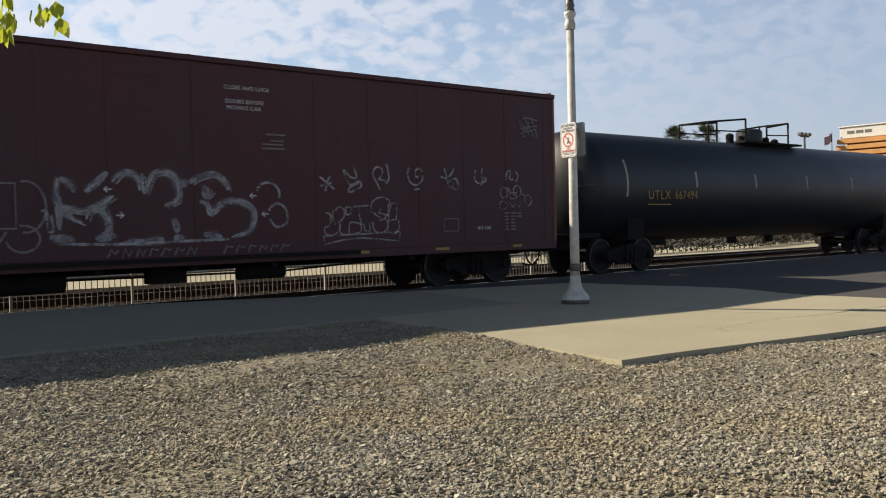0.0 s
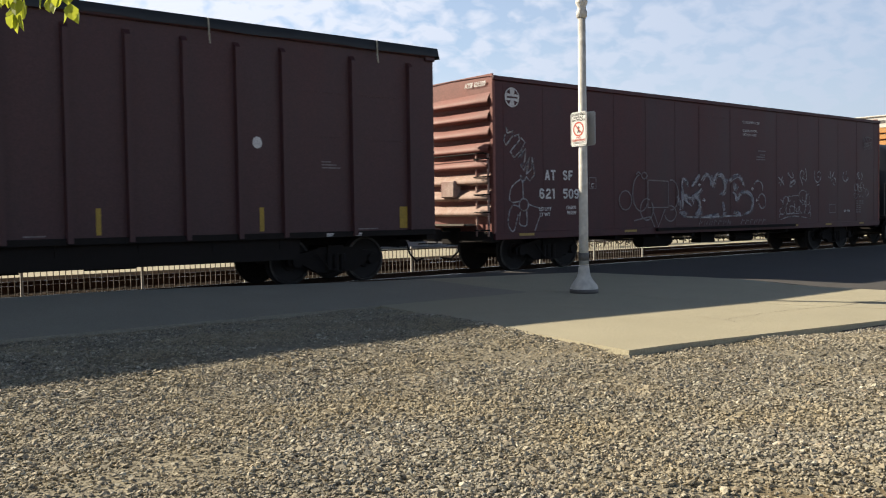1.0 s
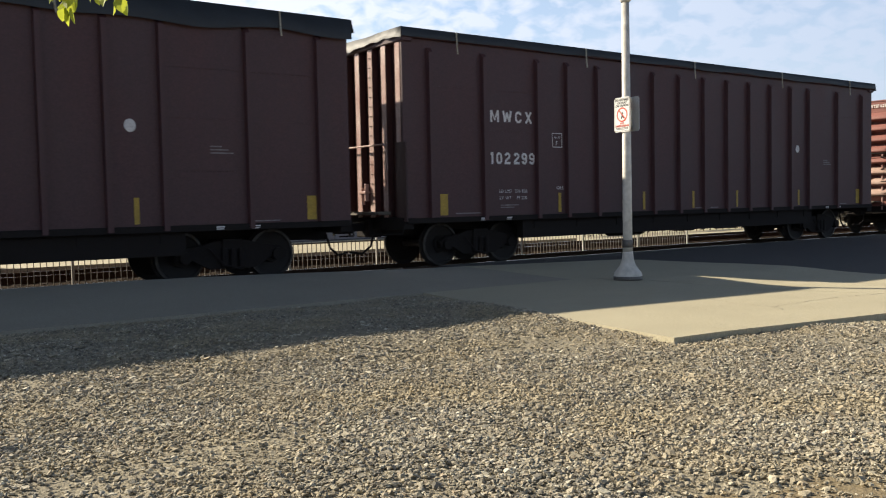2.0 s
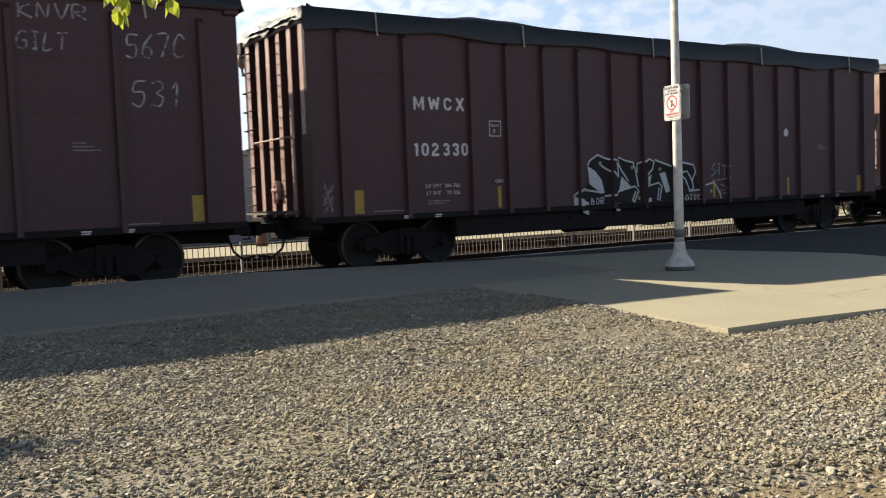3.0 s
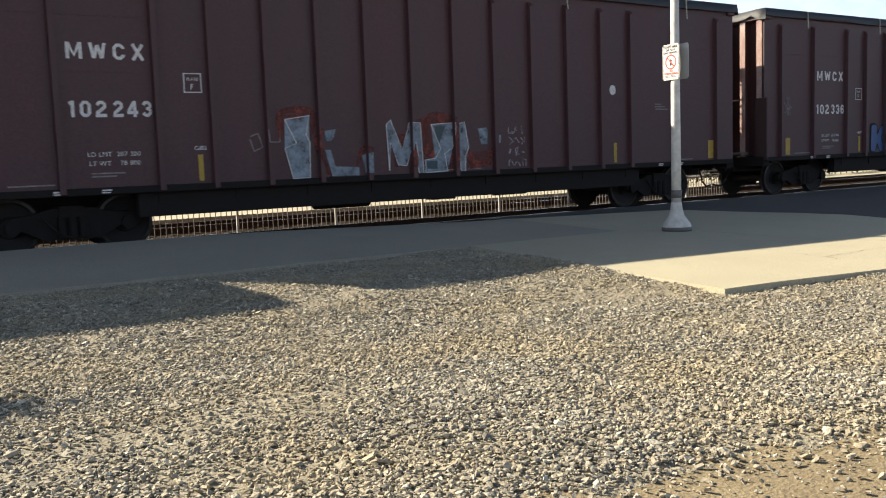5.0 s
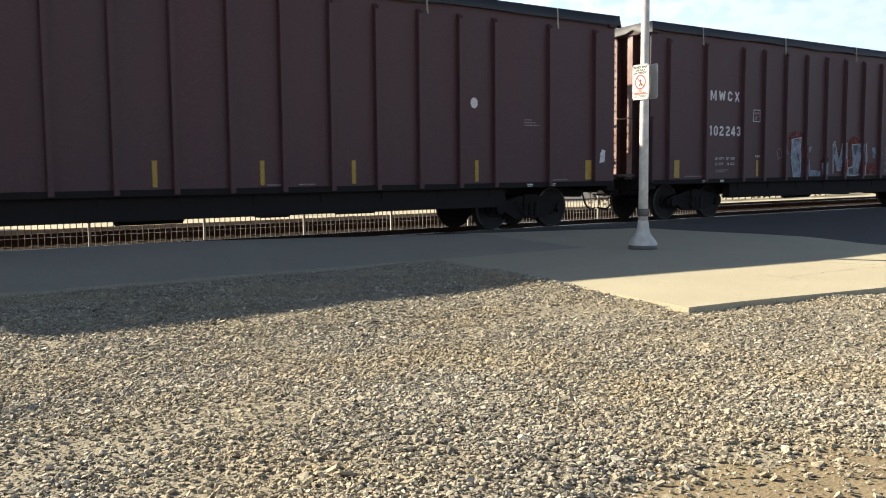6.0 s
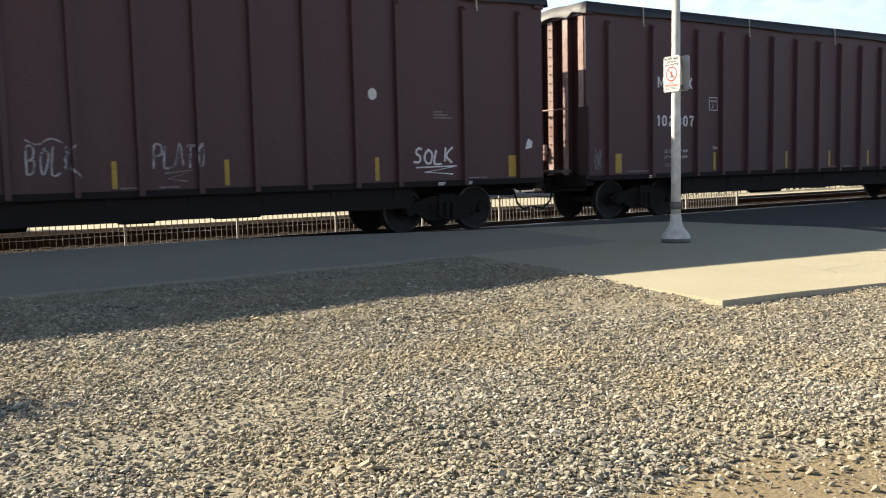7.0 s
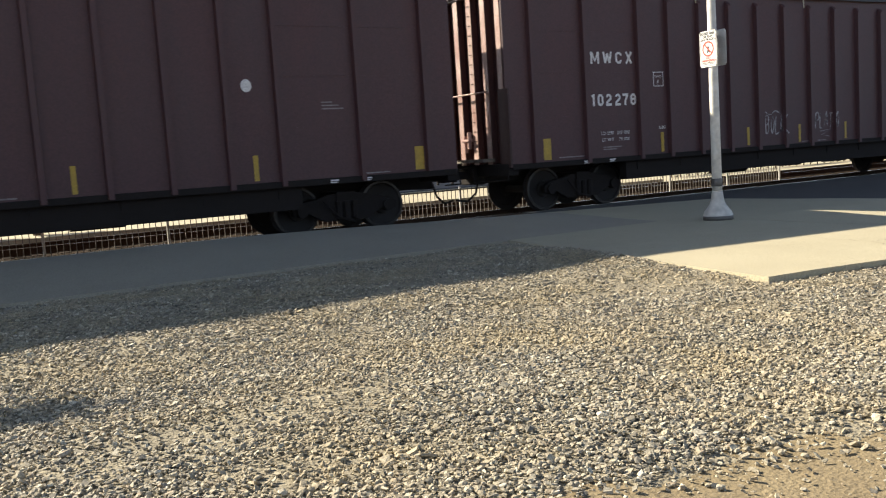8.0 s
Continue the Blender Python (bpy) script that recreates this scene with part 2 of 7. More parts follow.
POLE = material("aged_white_pole_paint", (0.62, 0.60, 0.55), 0.5, vary=0.2, scale=3, fine=7, bump=0.05, tint=(0.5, 0.46, 0.4))
BAND = material("grey_steel_band", (0.16, 0.15, 0.14), 0.5, 0.4, bump=0.05)
SIGNWHITE = material("white_sign_sheet", (0.80, 0.80, 0.78), 0.4, vary=0.1, bump=0.0)
SIGNRED = material("red_sign_ink", (0.58, 0.10, 0.07), 0.4, vary=0.1, bump=0.0)
SIGNBLACK = material("black_sign_ink", (0.02, 0.02, 0.02), 0.4, vary=0.1, bump=0.0)
ALU = material("bare_sign_aluminium", (0.62, 0.63, 0.64), 0.45, 0.8, vary=0.15, bump=0.02)
# posts paler than the pickets, with their sunlit side put into the colour
FENCEPOST = material("sunlit_pale_fence_post", (0.55, 0.53, 0.48), 0.5, vary=0.2, scale=6, bump=0.05)
FENCE = material("dusty_fence_steel", (0.16, 0.14, 0.115), 0.7, 0.0, vary=0.25, scale=8, bump=0.05)
WALLGREY = material("grey_building_render", (0.42, 0.41, 0.39), 0.85, vary=0.2, scale=0.4, bump=0.1)
CREAM = material("cream_parapet", (0.74, 0.72, 0.66), 0.8, vary=0.15, scale=0.5, bump=0.05)
ORANGE = material("orange_awning_metal", (0.60, 0.30, 0.09), 0.5, vary=0.2, scale=1, bump=0.05)
GLASS_DARK = material("dark_window_glass", (0.03, 0.035, 0.04), 0.08, vary=0.1, bump=0.0)


def mist_material(name, color, lo, hi, scale):
    """Spray paint laid on thinly, so that the car shows through in places."""
    m = material(name, color, 0.85, vary=0.4, scale=6, bump=0.0)
    t = m.node_tree
    n = t.nodes.new("ShaderNodeTexNoise")
    n.inputs["Scale"].default_value, n.inputs["Detail"].default_value, n.inputs["Roughness"].default_value = scale, 6.0, 0.7
    tc = t.nodes.new("ShaderNodeTexCoord")
    t.links.new(tc.outputs["Object"], n.inputs[0])
    r = t.nodes.new("ShaderNodeMapRange")
    r.inputs[1].default_value, r.inputs[2].default_value = lo, hi
    t.links.new(n.outputs["Fac"], r.inputs[0])
    clear = t.nodes.new("ShaderNodeBsdfTransparent")
    mx = t.nodes.new("ShaderNodeMixShader")
    t.links.new(r.outputs[0], mx.inputs[0])
    t.links.new(clear.outputs[0], mx.inputs[1])
    t.links.new(t.nodes["Principled BSDF"].outputs[0], mx.inputs[2])
    t.links.new(mx.outputs[0], t.nodes["Material Output"].inputs[0])
    return m


MIST = mist_material("thin_white_spray_mist", (0.60, 0.57, 0.60), 0.34, 0.72, 2.6)
FAINTMIST = mist_material("faint_white_overspray", (0.42, 0.39, 0.41), 0.42, 1.05, 1.8)
REDMIST = mist_material("thin_orange_red_spray", (0.24, 0.06, 0.045), 0.30, 0.66, 2.5)
ICEMIST = mist_material("thin_pale_blue_spray", (0.30, 0.36, 0.42), 0.22, 0.56, 4.0)
SILVER = material("silver_white_spray_paint", (0.62, 0.64, 0.65), 0.6, vary=0.35, scale=6, bump=0.0, tint=(0.42, 0.44, 0.43))
DULLBLACK = material("dull_black_spray_paint", (0.022, 0.020, 0.021), 0.9, vary=0.3, scale=3, bump=0.0)
THIN = mist_material("thin_white_spray_line", (0.55, 0.52, 0.52), 0.30, 0.62, 5.0)
GLOBE = material("milky_lamp_globe", (0.78, 0.77, 0.74), 0.25, vary=0.05, bump=0.0)
BRONZE = material("brown_cast_lamp_metal", (0.16, 0.09, 0.06), 0.5, 0.3, bump=0.1)
BARK = material("grey_brown_bark", (0.17, 0.13, 0.10), 0.95, vary=0.5, scale=6, stretch=(3, 3, 0.6), bump=0.8)
PALMLEAF = material("dusty_palm_frond", (0.075, 0.095, 0.045), 0.7, vary=0.4, scale=3, per="island", bump=0.0)
HEDGE = material("yellow_green_shrub_leaf", (0.26, 0.24, 0.05), 0.7, vary=0.4, scale=3, per="island", bump=0.0)
DRYHEDGE = material("dusty_brown_hedge_leaf", (0.05, 0.042, 0.022), 0.8, vary=0.4, scale=3, per="island", bump=0.0)
FLAGCLOTH = material("faded_flag_cloth", (0.46, 0.33, 0.33), 0.8, vary=0.4, scale=3, bump=0.0, tint=(0.2, 0.2, 0.3))


def leaf_material():
    m = material("bright_young_leaf", (0.30, 0.36, 0.045), 0.5, vary=0.35, scale=12, per="island", bump=0.0, tint=(0.16, 0.24, 0.03))
    t = m.node_tree
    b = t.nodes["Principled BSDF"]
    tr = t.nodes.new("ShaderNodeBsdfTranslucent")
    tr.inputs[0].default_value = (0.55, 0.60, 0.06, 1)
    mx = t.nodes.new("ShaderNodeMixShader")
    mx.inputs[0].default_value = 0.5
    t.links.new(b.outputs[0], mx.inputs[1])
    t.links.new(tr.outputs[0], mx.inputs[2])
    t.links.new(mx.outputs[0], t.nodes["Material Output"].inputs[0])
    return m


LEAF = leaf_material()


# ---- mesh helpers ----
def box(bm, x0, x1, y0, y1, z0, z1):
    v = [bm.verts.new((x, y, z)) for x in (x0, x1) for y in (y0, y1) for z in (z0, z1)]
    for f in ((0, 1, 3, 2), (4, 6, 7, 5), (0, 4, 5, 1), (2, 3, 7, 6), (0, 2, 6, 4), (1, 5, 7, 3)):
        bm.faces.new([v[i] for i in f])


def soften(bm, w, segments=1):
    bmesh.ops.bevel(bm, geom=bm.edges[:], offset=w, segments=segments, affect="EDGES")


def tube(bm, p0, p1, r0, r1=None, n=10, caps=True):
    p0, p1 = Vector(p0), Vector(p1)
    r1 = r0 if r1 is None else r1
    d = (p1 - p0).normalized()
    u = d.orthogonal().normalized()
    w = d.cross(u)
    rings = []
    for p, r in ((p0, r0), (p1, r1)):
        rings.append([bm.verts.new(p + (u * math.cos(a) + w * math.sin(a)) * r) for a in (2 * math.pi * k / n for k in range(n))])
    for k in range(n):
        bm.faces.new((rings[0][k], rings[0][(k + 1) % n], rings[1][(k + 1) % n], rings[1][k]))
    if caps:
        bm.faces.new(rings[0][::-1])
        bm.faces.new(rings[1])


def bent(bm, pts, r, n=6):
    for a, b in zip(pts, pts[1:]):
        tube(bm, a, b, r, n=n)


def lathe(bm, profile, n=24, axis="z", center=(0, 0, 0)):
    """Rings from (radius, height) pairs round an axis."""
    rings = []
    for r, h in profile:
        ring = []
        for k in range(n):
            a = 2 * math.pi * k / n
            c, s = r * math.cos(a), r * math.sin(a)
            p = {"z": (c, s, h), "x": (h, c, s), "y": (c, h, s)}[axis]
            ring.append(bm.verts.new(Vector(p) + Vector(center)))
        rings.append(ring)
    for a, b in zip(rings, rings[1:]):
        for k in range(n):
            bm.faces.new((a[k], a[(k + 1) % n], b[(k + 1) % n], b[k]))
    bm.faces.new(rings[0][::-1])
    bm.faces.new(rings[-1])


def mesh_of(bm, material_, smooth=False, name="mesh"):
    bmesh.ops.recalc_face_normals(bm, faces=bm.faces[:])
    me = bpy.data.meshes.new(name)
    bm.to_mesh(me)
    bm.free()
    if smooth:
        me.polygons.foreach_set("use_smooth", [True] * len(me.polygons))
    me.materials.append(material_)
    return me


def part(name, bm, material_, parent=None, label="", smooth=False):
    ob = new(name, mesh_of(bm, material_, smooth, name))
    ob.parent = parent
    if label:
        tagged(ob, label)
    return ob


def single(name, material_, parent, *boxes, bevel=0.0, label=""):
    bm = bmesh.new()
    for b in boxes:
        box(bm, *b)
    if bevel:
        soften(bm, bevel)
    return part(name, bm, material_, parent, label)


def thing(name, m, label, category, group="", kind=""):
    ob = new(name)
    ob.empty_display_size = 0.2
    ob.matrix_basis = m
    return tagged(ob, label, category, group, kind)


def stroke(bm, pts, w, y, closed=False, taper=False):
    """A painted line in the x-z plane of a car's side, lying at depth y."""
    pts = [Vector((p[0], y, p[1])) for p in pts]
    if closed:
        pts.append(pts[0])
    left, right = [], []
    for i, p in enumerate(pts):
        d = (pts[min(i + 1, len(pts) - 1)] - pts[max(i - 1, 0)])
        if closed and i in (0, len(pts) - 1):
            d = pts[1] - pts[-2]
        if d.length < 1e-6:
            d = Vector((1, 0, 0))
        d.normalize()
        q = Vector((-d.z, 0, d.x)) * (w / 2)
        if taper:
            q *= 0.2 + 0.8 * math.sin(math.pi * (i + 0.3) / (len(pts) - 0.4)) ** 0.5
        left.append(bm.verts.new(p + q))
        right.append(bm.verts.new(p - q))
    for i in range(len(pts) - 1):
        bm.faces.new((left[i], left[i + 1], right[i + 1], right[i]))


def arc(cx, cz, rx, rz, a0, a1, n=12):
    return [(cx + rx * math.cos(radians(a0 + (a1 - a0) * k / n)), cz + rz * math.sin(radians(a0 + (a1 - a0) * k / n))) for k in range(n + 1)]


def lettering(name, words, x, z, height, y, material_, parent, width=None, spacing=1.0, bold=0.0, face=0.0, label=""):
    """Words in the built-in font on the near side of a car: lower left corner at (x, z), capital height and width in metres."""
    cu = bpy.data.curves.new(name, "FONT")
    cu.body, cu.size, cu.space_character = words, 1.0, spacing
    cu.resolution_u = 3
    tmp = bpy.data.objects.new(name, cu)
    me = bpy.data.meshes.new_from_object(tmp)
    bpy.data.objects.remove(tmp)
    n = len(me.vertices)
    co = np.empty(n * 3)
    me.vertices.foreach_get("co", co)
    co = co.reshape(-1, 3)
    lo, hi = co.min(0), co.max(0)
    sz = height / (hi[1] - lo[1])
    sx = sz if width is None else width / (hi[0] - lo[0])
    px, pz = (co[:, 0] - lo[0]) * sx, (co[:, 1] - lo[1]) * sz
    c, s = math.cos(radians(face)), math.sin(radians(face))
    out = np.stack([x + px * c, y + px * s, z + pz], 1)
    me.vertices.foreach_set("co", out.ravel())
    me.update()
    if bold > 0:
        # thicker strokes: the outline laid over itself, shifted by a little
        bm = bmesh.new()
        for k, (u, v) in enumerate(((0, 0), (1, 0), (-1, 0), (0, 1), (0, -1))):
            n0 = len(bm.verts)
            bm.from_mesh(me)
            bm.verts.ensure_lookup_table()
            for q in bm.verts[n0:]:
                q.co += Vector((u * bold * height, -0.0003 * k, v * bold * height))
        bm.to_mesh(me)
        bm.free()
    me.materials.append(material_)
    ob = new(name, me)
    ob.parent = parent
    if label:
        tagged(ob, label)
    return ob



# squared stencil alphabet: lines in a box one unit high
L_, R_ = 0.10, 0.52
RING = [(L_, 0.25), (L_ + 0.13, 0.095), (R_ - 0.13, 0.095), (R_, 0.25), (R_, 0.75), (R_ - 0.13, 0.905), (L_ + 0.13, 0.905), (L_, 0.75)]
SIX = [(R_, 0.74), (R_ - 0.13, 0.905), (L_ + 0.13, 0.905), (L_, 0.75), (L_, 0.25), (L_ + 0.13, 0.095), (R_ - 0.13, 0.095), (R_, 0.23), (R_, 0.42), (R_ - 0.13, 0.54), (L_, 0.54)]
THREE = [(L_, 0.75), (L_ + 0.13, 0.905), (R_ - 0.13, 0.905), (R_, 0.79), (R_, 0.63), (R_ - 0.12, 0.52), (R_, 0.41), (R_, 0.23), (R_ - 0.13, 0.095), (L_ + 0.13, 0.095), (L_, 0.25)]
BLOCK = {
    "0": (0.62, [RING + RING[:2]]), "1": (0.40, [[(0.24, 0), (0.24, 1)], [(0.05, 0.83), (0.24, 0.9)]]),
    "2": (0.62, [[(L_, 0.74), (L_ + 0.13, 0.905), (R_ - 0.13, 0.905), (R_, 0.79), (R_, 0.62), (L_ + 0.02, 0.26), (L_ + 0.02, 0.1)], [(0.01, 0.095), (0.62, 0.095)]]),
    "3": (0.62, [THREE, [(0.28, 0.52), (0.44, 0.52)]]), "4": (0.66, [[(0.46, 0), (0.46, 1)], [(0.44, 0.94), (0.09, 0.36)], [(0.0, 0.28), (0.66, 0.28)]]),
    "5": (0.62, [[(0.60, 0.905), (L_, 0.905)], [(L_, 0.95), (L_, 0.52)], [(L_, 0.58), (R_ - 0.13, 0.58), (R_, 0.46), (R_, 0.23), (R_ - 0.13, 0.095), (L_ + 0.13, 0.095), (L_, 0.24)]]),
    "6": (0.62, [SIX]), "9": (0.62, [[(0.62 - x, 1 - z) for x, z in SIX]]), "7": (0.62, [[(0.0, 0.905), (0.61, 0.905)], [(0.53, 0.88), (0.29, 0.42), (0.26, 0)]]),
    "8": (0.62, [RING + RING[:2], [(L_, 0.52), (R_, 0.52)]]), "M": (0.80, [[(0.1, 0), (0.1, 1)], [(0.70, 0), (0.70, 1)], [(0.12, 0.97), (0.40, 0.22), (0.68, 0.97)]]),
    "W": (0.86, [[(0.09, 1), (0.24, 0.06)], [(0.24, 0.06), (0.43, 0.86)], [(0.43, 0.86), (0.62, 0.06)], [(0.62, 0.06), (0.77, 1)]]),
    "X": (0.68, [[(0.09, 0), (0.59, 1)], [(0.59, 0), (0.09, 1)]]), "A": (0.68, [[(0.09, 0), (0.34, 0.98)], [(0.34, 0.98), (0.59, 0)], [(0.16, 0.30), (0.52, 0.30)]]),
    "T": (0.62, [[(0, 0.905), (0.62, 0.905)], [(0.31, 0), (0.31, 0.9)]]), "F": (0.58, [[(0.1, 0), (0.1, 1)], [(0.1, 0.905), (0.58, 0.905)], [(0.1, 0.50), (0.50, 0.50)]]),
    "S": (0.62, [[(R_, 0.75), (R_ - 0.13, 0.905), (L_ + 0.13, 0.905), (L_, 0.78), (L_, 0.66), (L_ + 0.1, 0.56), (R_ - 0.1, 0.45), (R_, 0.35), (R_, 0.23), (R_ - 0.13, 0.095), (L_ + 0.13, 0.095), (L_, 0.25)]]),
}
BLOCK["C"] = (0.62, [[(R_, 0.68), (R_, 0.75), (R_ - 0.13, 0.905), (L_ + 0.13, 0.905), (L_, 0.75), (L_, 0.25), (L_ + 0.13, 0.095), (R_ - 0.13, 0.095), (R_, 0.25), (R_, 0.32)]])


def stencil(name, words, x, z, height, y, material_, parent, width, gap=0.2):
    """Heavy squared capitals and figures; lower left corner at (x, z)."""
    total = sum(BLOCK[c][0] for c in words) + gap * (len(words) - 1)
    sx = width / total
    at = 0.0
    for c in words:
        bm = bmesh.new()
        for k, line in enumerate(BLOCK[c][1]):
            stroke(bm, [(x + (at + u) * sx, z + v * height) for u, v in line], 0.205 * height, y - 0.0005 * k)
        part(name, bm, material_, parent)
        at += BLOCK[c][0] + gap


# ---- the setting ----
TRACK_Y, RAIL_Z = 17.01, 0.10    # RAIL_Z: datum of the car bodies
RAIL_DROP = 0.076                  # how far the rail heads lie under it
PLAT_Y = 14.85          # edge of the platform beside the track


def smoothstep(a, b, v):
    v = min(1.0, max(0.0, (v - a) / (b - a)))
    return v * v * (3 - 2 * v)


def slab_z(x, y):
    """The concrete climbs to the platform's edge and runs out towards the crossing."""
    rim = 0.25 - 0.17 * smoothstep(4.0, 12.5, x)
    fall = -0.016 * min(5.0, max(0.0, x - 8.0)) * smoothstep(10.6, 8.8, y)
    return (rim * smoothstep(11.3, 15.0, y) if y > 11.3 else 0.0) + fall


def ground():
    bm = bmesh.new()
    box(bm, -900, 2500, -600, 14.9, -0.6, -0.13)
    box(bm, -900, 2500, 14.9, 2500, -0.6, -0.36)
    tagged(part("ground", bm, DIRT), "tan bare dirt reaching to the horizon", "ground", kind="structure")


ground()


def gravel_edge(x):
    return 3.12 - 0.26 * (x - 1.94) + 0.10 * math.sin(x * 2.3) + 0.05 * math.sin(x * 6.1)


def gravel_height(x, y):
    h = -0.055 + 0.035 * noise.noise(Vector((x * 0.5, y * 0.5, 0))) + 0.012 * noise.noise(Vector((x * 2, y * 2, 3)))
    h += 0.02 * noise.noise(Vector((x * 1.1, y * 1.1, 5)))
    h += 0.09 * smoothstep(6.5, 9.0, y) * (1 - smoothstep(7.0, 8.2, x)) * (1 - 0.8 * smoothstep(9.5, 11.4, y))
    h += 0.045 * smoothstep(6.8, 7.6, x) * smoothstep(5.85, 6.3, y) - 0.016 * min(5.0, max(0.0, x - 8.0)) * smoothstep(3.5, 5.5, y)
    return h - 0.03 * smoothstep(0.4, -0.3, y - gravel_edge(x))


def beside_slab(x, y):
    """True on the concrete."""
    if y > 11.55:
        return True
    left = 7.2 + (y - 5.86) * 0.156
    front = 5.86 - 0.09 * (x - 7.2)
    return x > left and y > front


def gravel():
    # the bed under the stones, and the bare dirt that borders it
    xs = [-14 + 0.2 * i for i in range(190)]
    ys = [0.6 + 0.2 * i for i in range(58)]
    for name, mat, lab, want in (("gravel_bed", GRAVEL_BED, "dusty bed under the crushed rock", True), ("bare_earth", DIRT, "bare trodden tan earth beside the gravel", False)):
        bm = bmesh.new()
        made = {}

        def vert(i, j):
            if (i, j) not in made:
                x, y = xs[i], ys[j]
                z = gravel_height(x, y) - 0.014 - (0.14 if beside_slab(x - 0.15, y - 0.15) else 0)
                z += (-0.133 - z) * smoothstep(1.8, 0.8, y)
                made[i, j] = bm.verts.new((x, y, z + (0 if want else 0.008 * noise.noise(Vector((x * 4, y * 4, 2))))))
            return made[i, j]
        for i in range(len(xs) - 1):
            for j in range(len(ys) - 1):
                inside = ys[j] + 0.1 > gravel_edge(xs[i] + 0.1)
                if inside == want:
                    bm.faces.new((vert(i, j), vert(i + 1, j), vert(i + 1, j + 1), vert(i, j + 1)))
        tagged(part(name, bm, mat, smooth=True), lab, name.replace("_", " "), kind="structure")
    # loose stones: a few lumpy shapes, turned and scaled at random
    rng = np.random.default_rng(7)
    shapes = []
    base = np.array([(x, y, z) for x in (-1, 1) for y in (-1, 1) for z in (-1, 1)], float) * 0.75
    faces = np.array([(0, 1, 3), (0, 3, 2), (4, 6, 7), (4, 7, 5), (0, 4, 5), (0, 5, 1), (2, 3, 7), (2, 7, 6), (0, 2, 6), (0, 6, 4), (1, 5, 7), (1, 7, 3)])
    for k in range(40):
        s = base * (0.45 + 0.8 * rng.random((8, 3)))
        shapes.append(s * np.array([1.3, 0.6 + 0.45 * rng.random(), 0.22 + 0.28 * rng.random()]))
    # rounder ones with more facets
    g = (1 + 5 ** 0.5) / 2
    ico = np.array([p for a in (-1, 1) for b in (-g, g) for p in ((0, a, b), (a, b, 0), (b, 0, a))], float) / 1.9
    ico_faces = []
    for i, j, k in itertools.combinations(range(12), 3):
        if max(np.linalg.norm(ico[i] - ico[j]), np.linalg.norm(ico[j] - ico[k]), np.linalg.norm(ico[i] - ico[k])) < 1.2:
            out = np.dot(np.cross(ico[j] - ico[i], ico[k] - ico[i]), ico[i]) > 0
            ico_faces.append((i, j, k) if out else (i, k, j))
    ico_faces = np.array(ico_faces)
    round_shapes = [ico * (0.62 + 0.72 * rng.random((12, 3))) * np.array([1.15, 0.65 + 0.35 * rng.random(), 0.42 + 0.3 * rng.random()]) for k in range(40)]
    verts, tris = [], []
    count = 0

    def lay(x, y, size, z):
        nonlocal count
        smooth_one = math.hypot(x, y) < 7.5 and rng.random() < 0.35
        s = (round_shapes if smooth_one else shapes)[rng.integers(40)] * size
        a, b, c = rng.random() * 6.28, rng.normal() * 0.33, rng.normal() * 0.33
        ca, sa, cb, sb, cc, sc = math.cos(a), math.sin(a), math.cos(b), math.sin(b), math.cos(c), math.sin(c)
        m = np.array([[ca, -sa, 0], [sa, ca, 0], [0, 0, 1]]) @ np.array([[1, 0, 0], [0, cb, -sb], [0, sb, cb]]) @ np.array([[cc, 0, sc], [0, 1, 0], [-sc, 0, cc]])
        verts.append(s @ m.T + np.array([x, y, z]))
        tris.append((ico_faces if smooth_one else faces) + count)
        count += len(s)

    for cell in range(0, 23000):
        x = -1.5 + rng.random() * 18.0
        y = 1.6 + rng.random() * 10.0
        d = math.hypot(x, y)
        if beside_slab(x, y) or d < 2.6 or x < 0.02 * y - 0.6 or y < 0.18 * x:
            continue
        e = y - gravel_edge(x)
        bare = noise.noise(Vector((x * 0.75, y * 0.9, 9.0))) + 0.75 * math.exp(-((x - 6.36) / 0.9) ** 2 - ((y - 6.82) / 0.75) ** 2)
        near = 20 if d < 6.5 else 15 if d < 9 else 9
        for k in range(near):
            px, py = x + rng.normal() * 0.10, y + rng.normal() * 0.10
            if beside_slab(px - 0.02, py) or beside_slab(px + 0.02, py + 0.02):
                continue
            if e < 0 and rng.random() > 0.05 + 0.5 * math.exp(e * 7):
                continue
            if bare > 0.30 and rng.random() < min(0.72, (bare - 0.30) * 2.8):
                continue
            size = 0.0068 + 0.0155 * rng.random() ** 2.4
            if rng.random() < 0.025:
                size *= 1.6
            lay(px, py, size, gravel_height(px, py) - 0.010 + rng.random() * 0.014)
    v = np.concatenate(verts).astype(np.float32)
    f = np.concatenate(tris).astype(np.int32)
    me = bpy.data.meshes.new("gravel")
    me.vertices.add(len(v))
    me.vertices.foreach_set("co", v.ravel())
    me.loops.add(f.size)
    me.loops.foreach_set("vertex_index", f.ravel())
    me.polygons.add(len(f))
    me.polygons.foreach_set("loop_start", np.arange(0, f.size, 3, dtype=np.int32))
    me.polygons.foreach_set("use_smooth", np.zeros(len(f), dtype=bool))
    me.update(calc_edges=True)
    me.materials.append(STONE)
    tagged(new("gravel", me), "loose crushed grey and tan rock", "gravel", kind="stuff")


gravel()


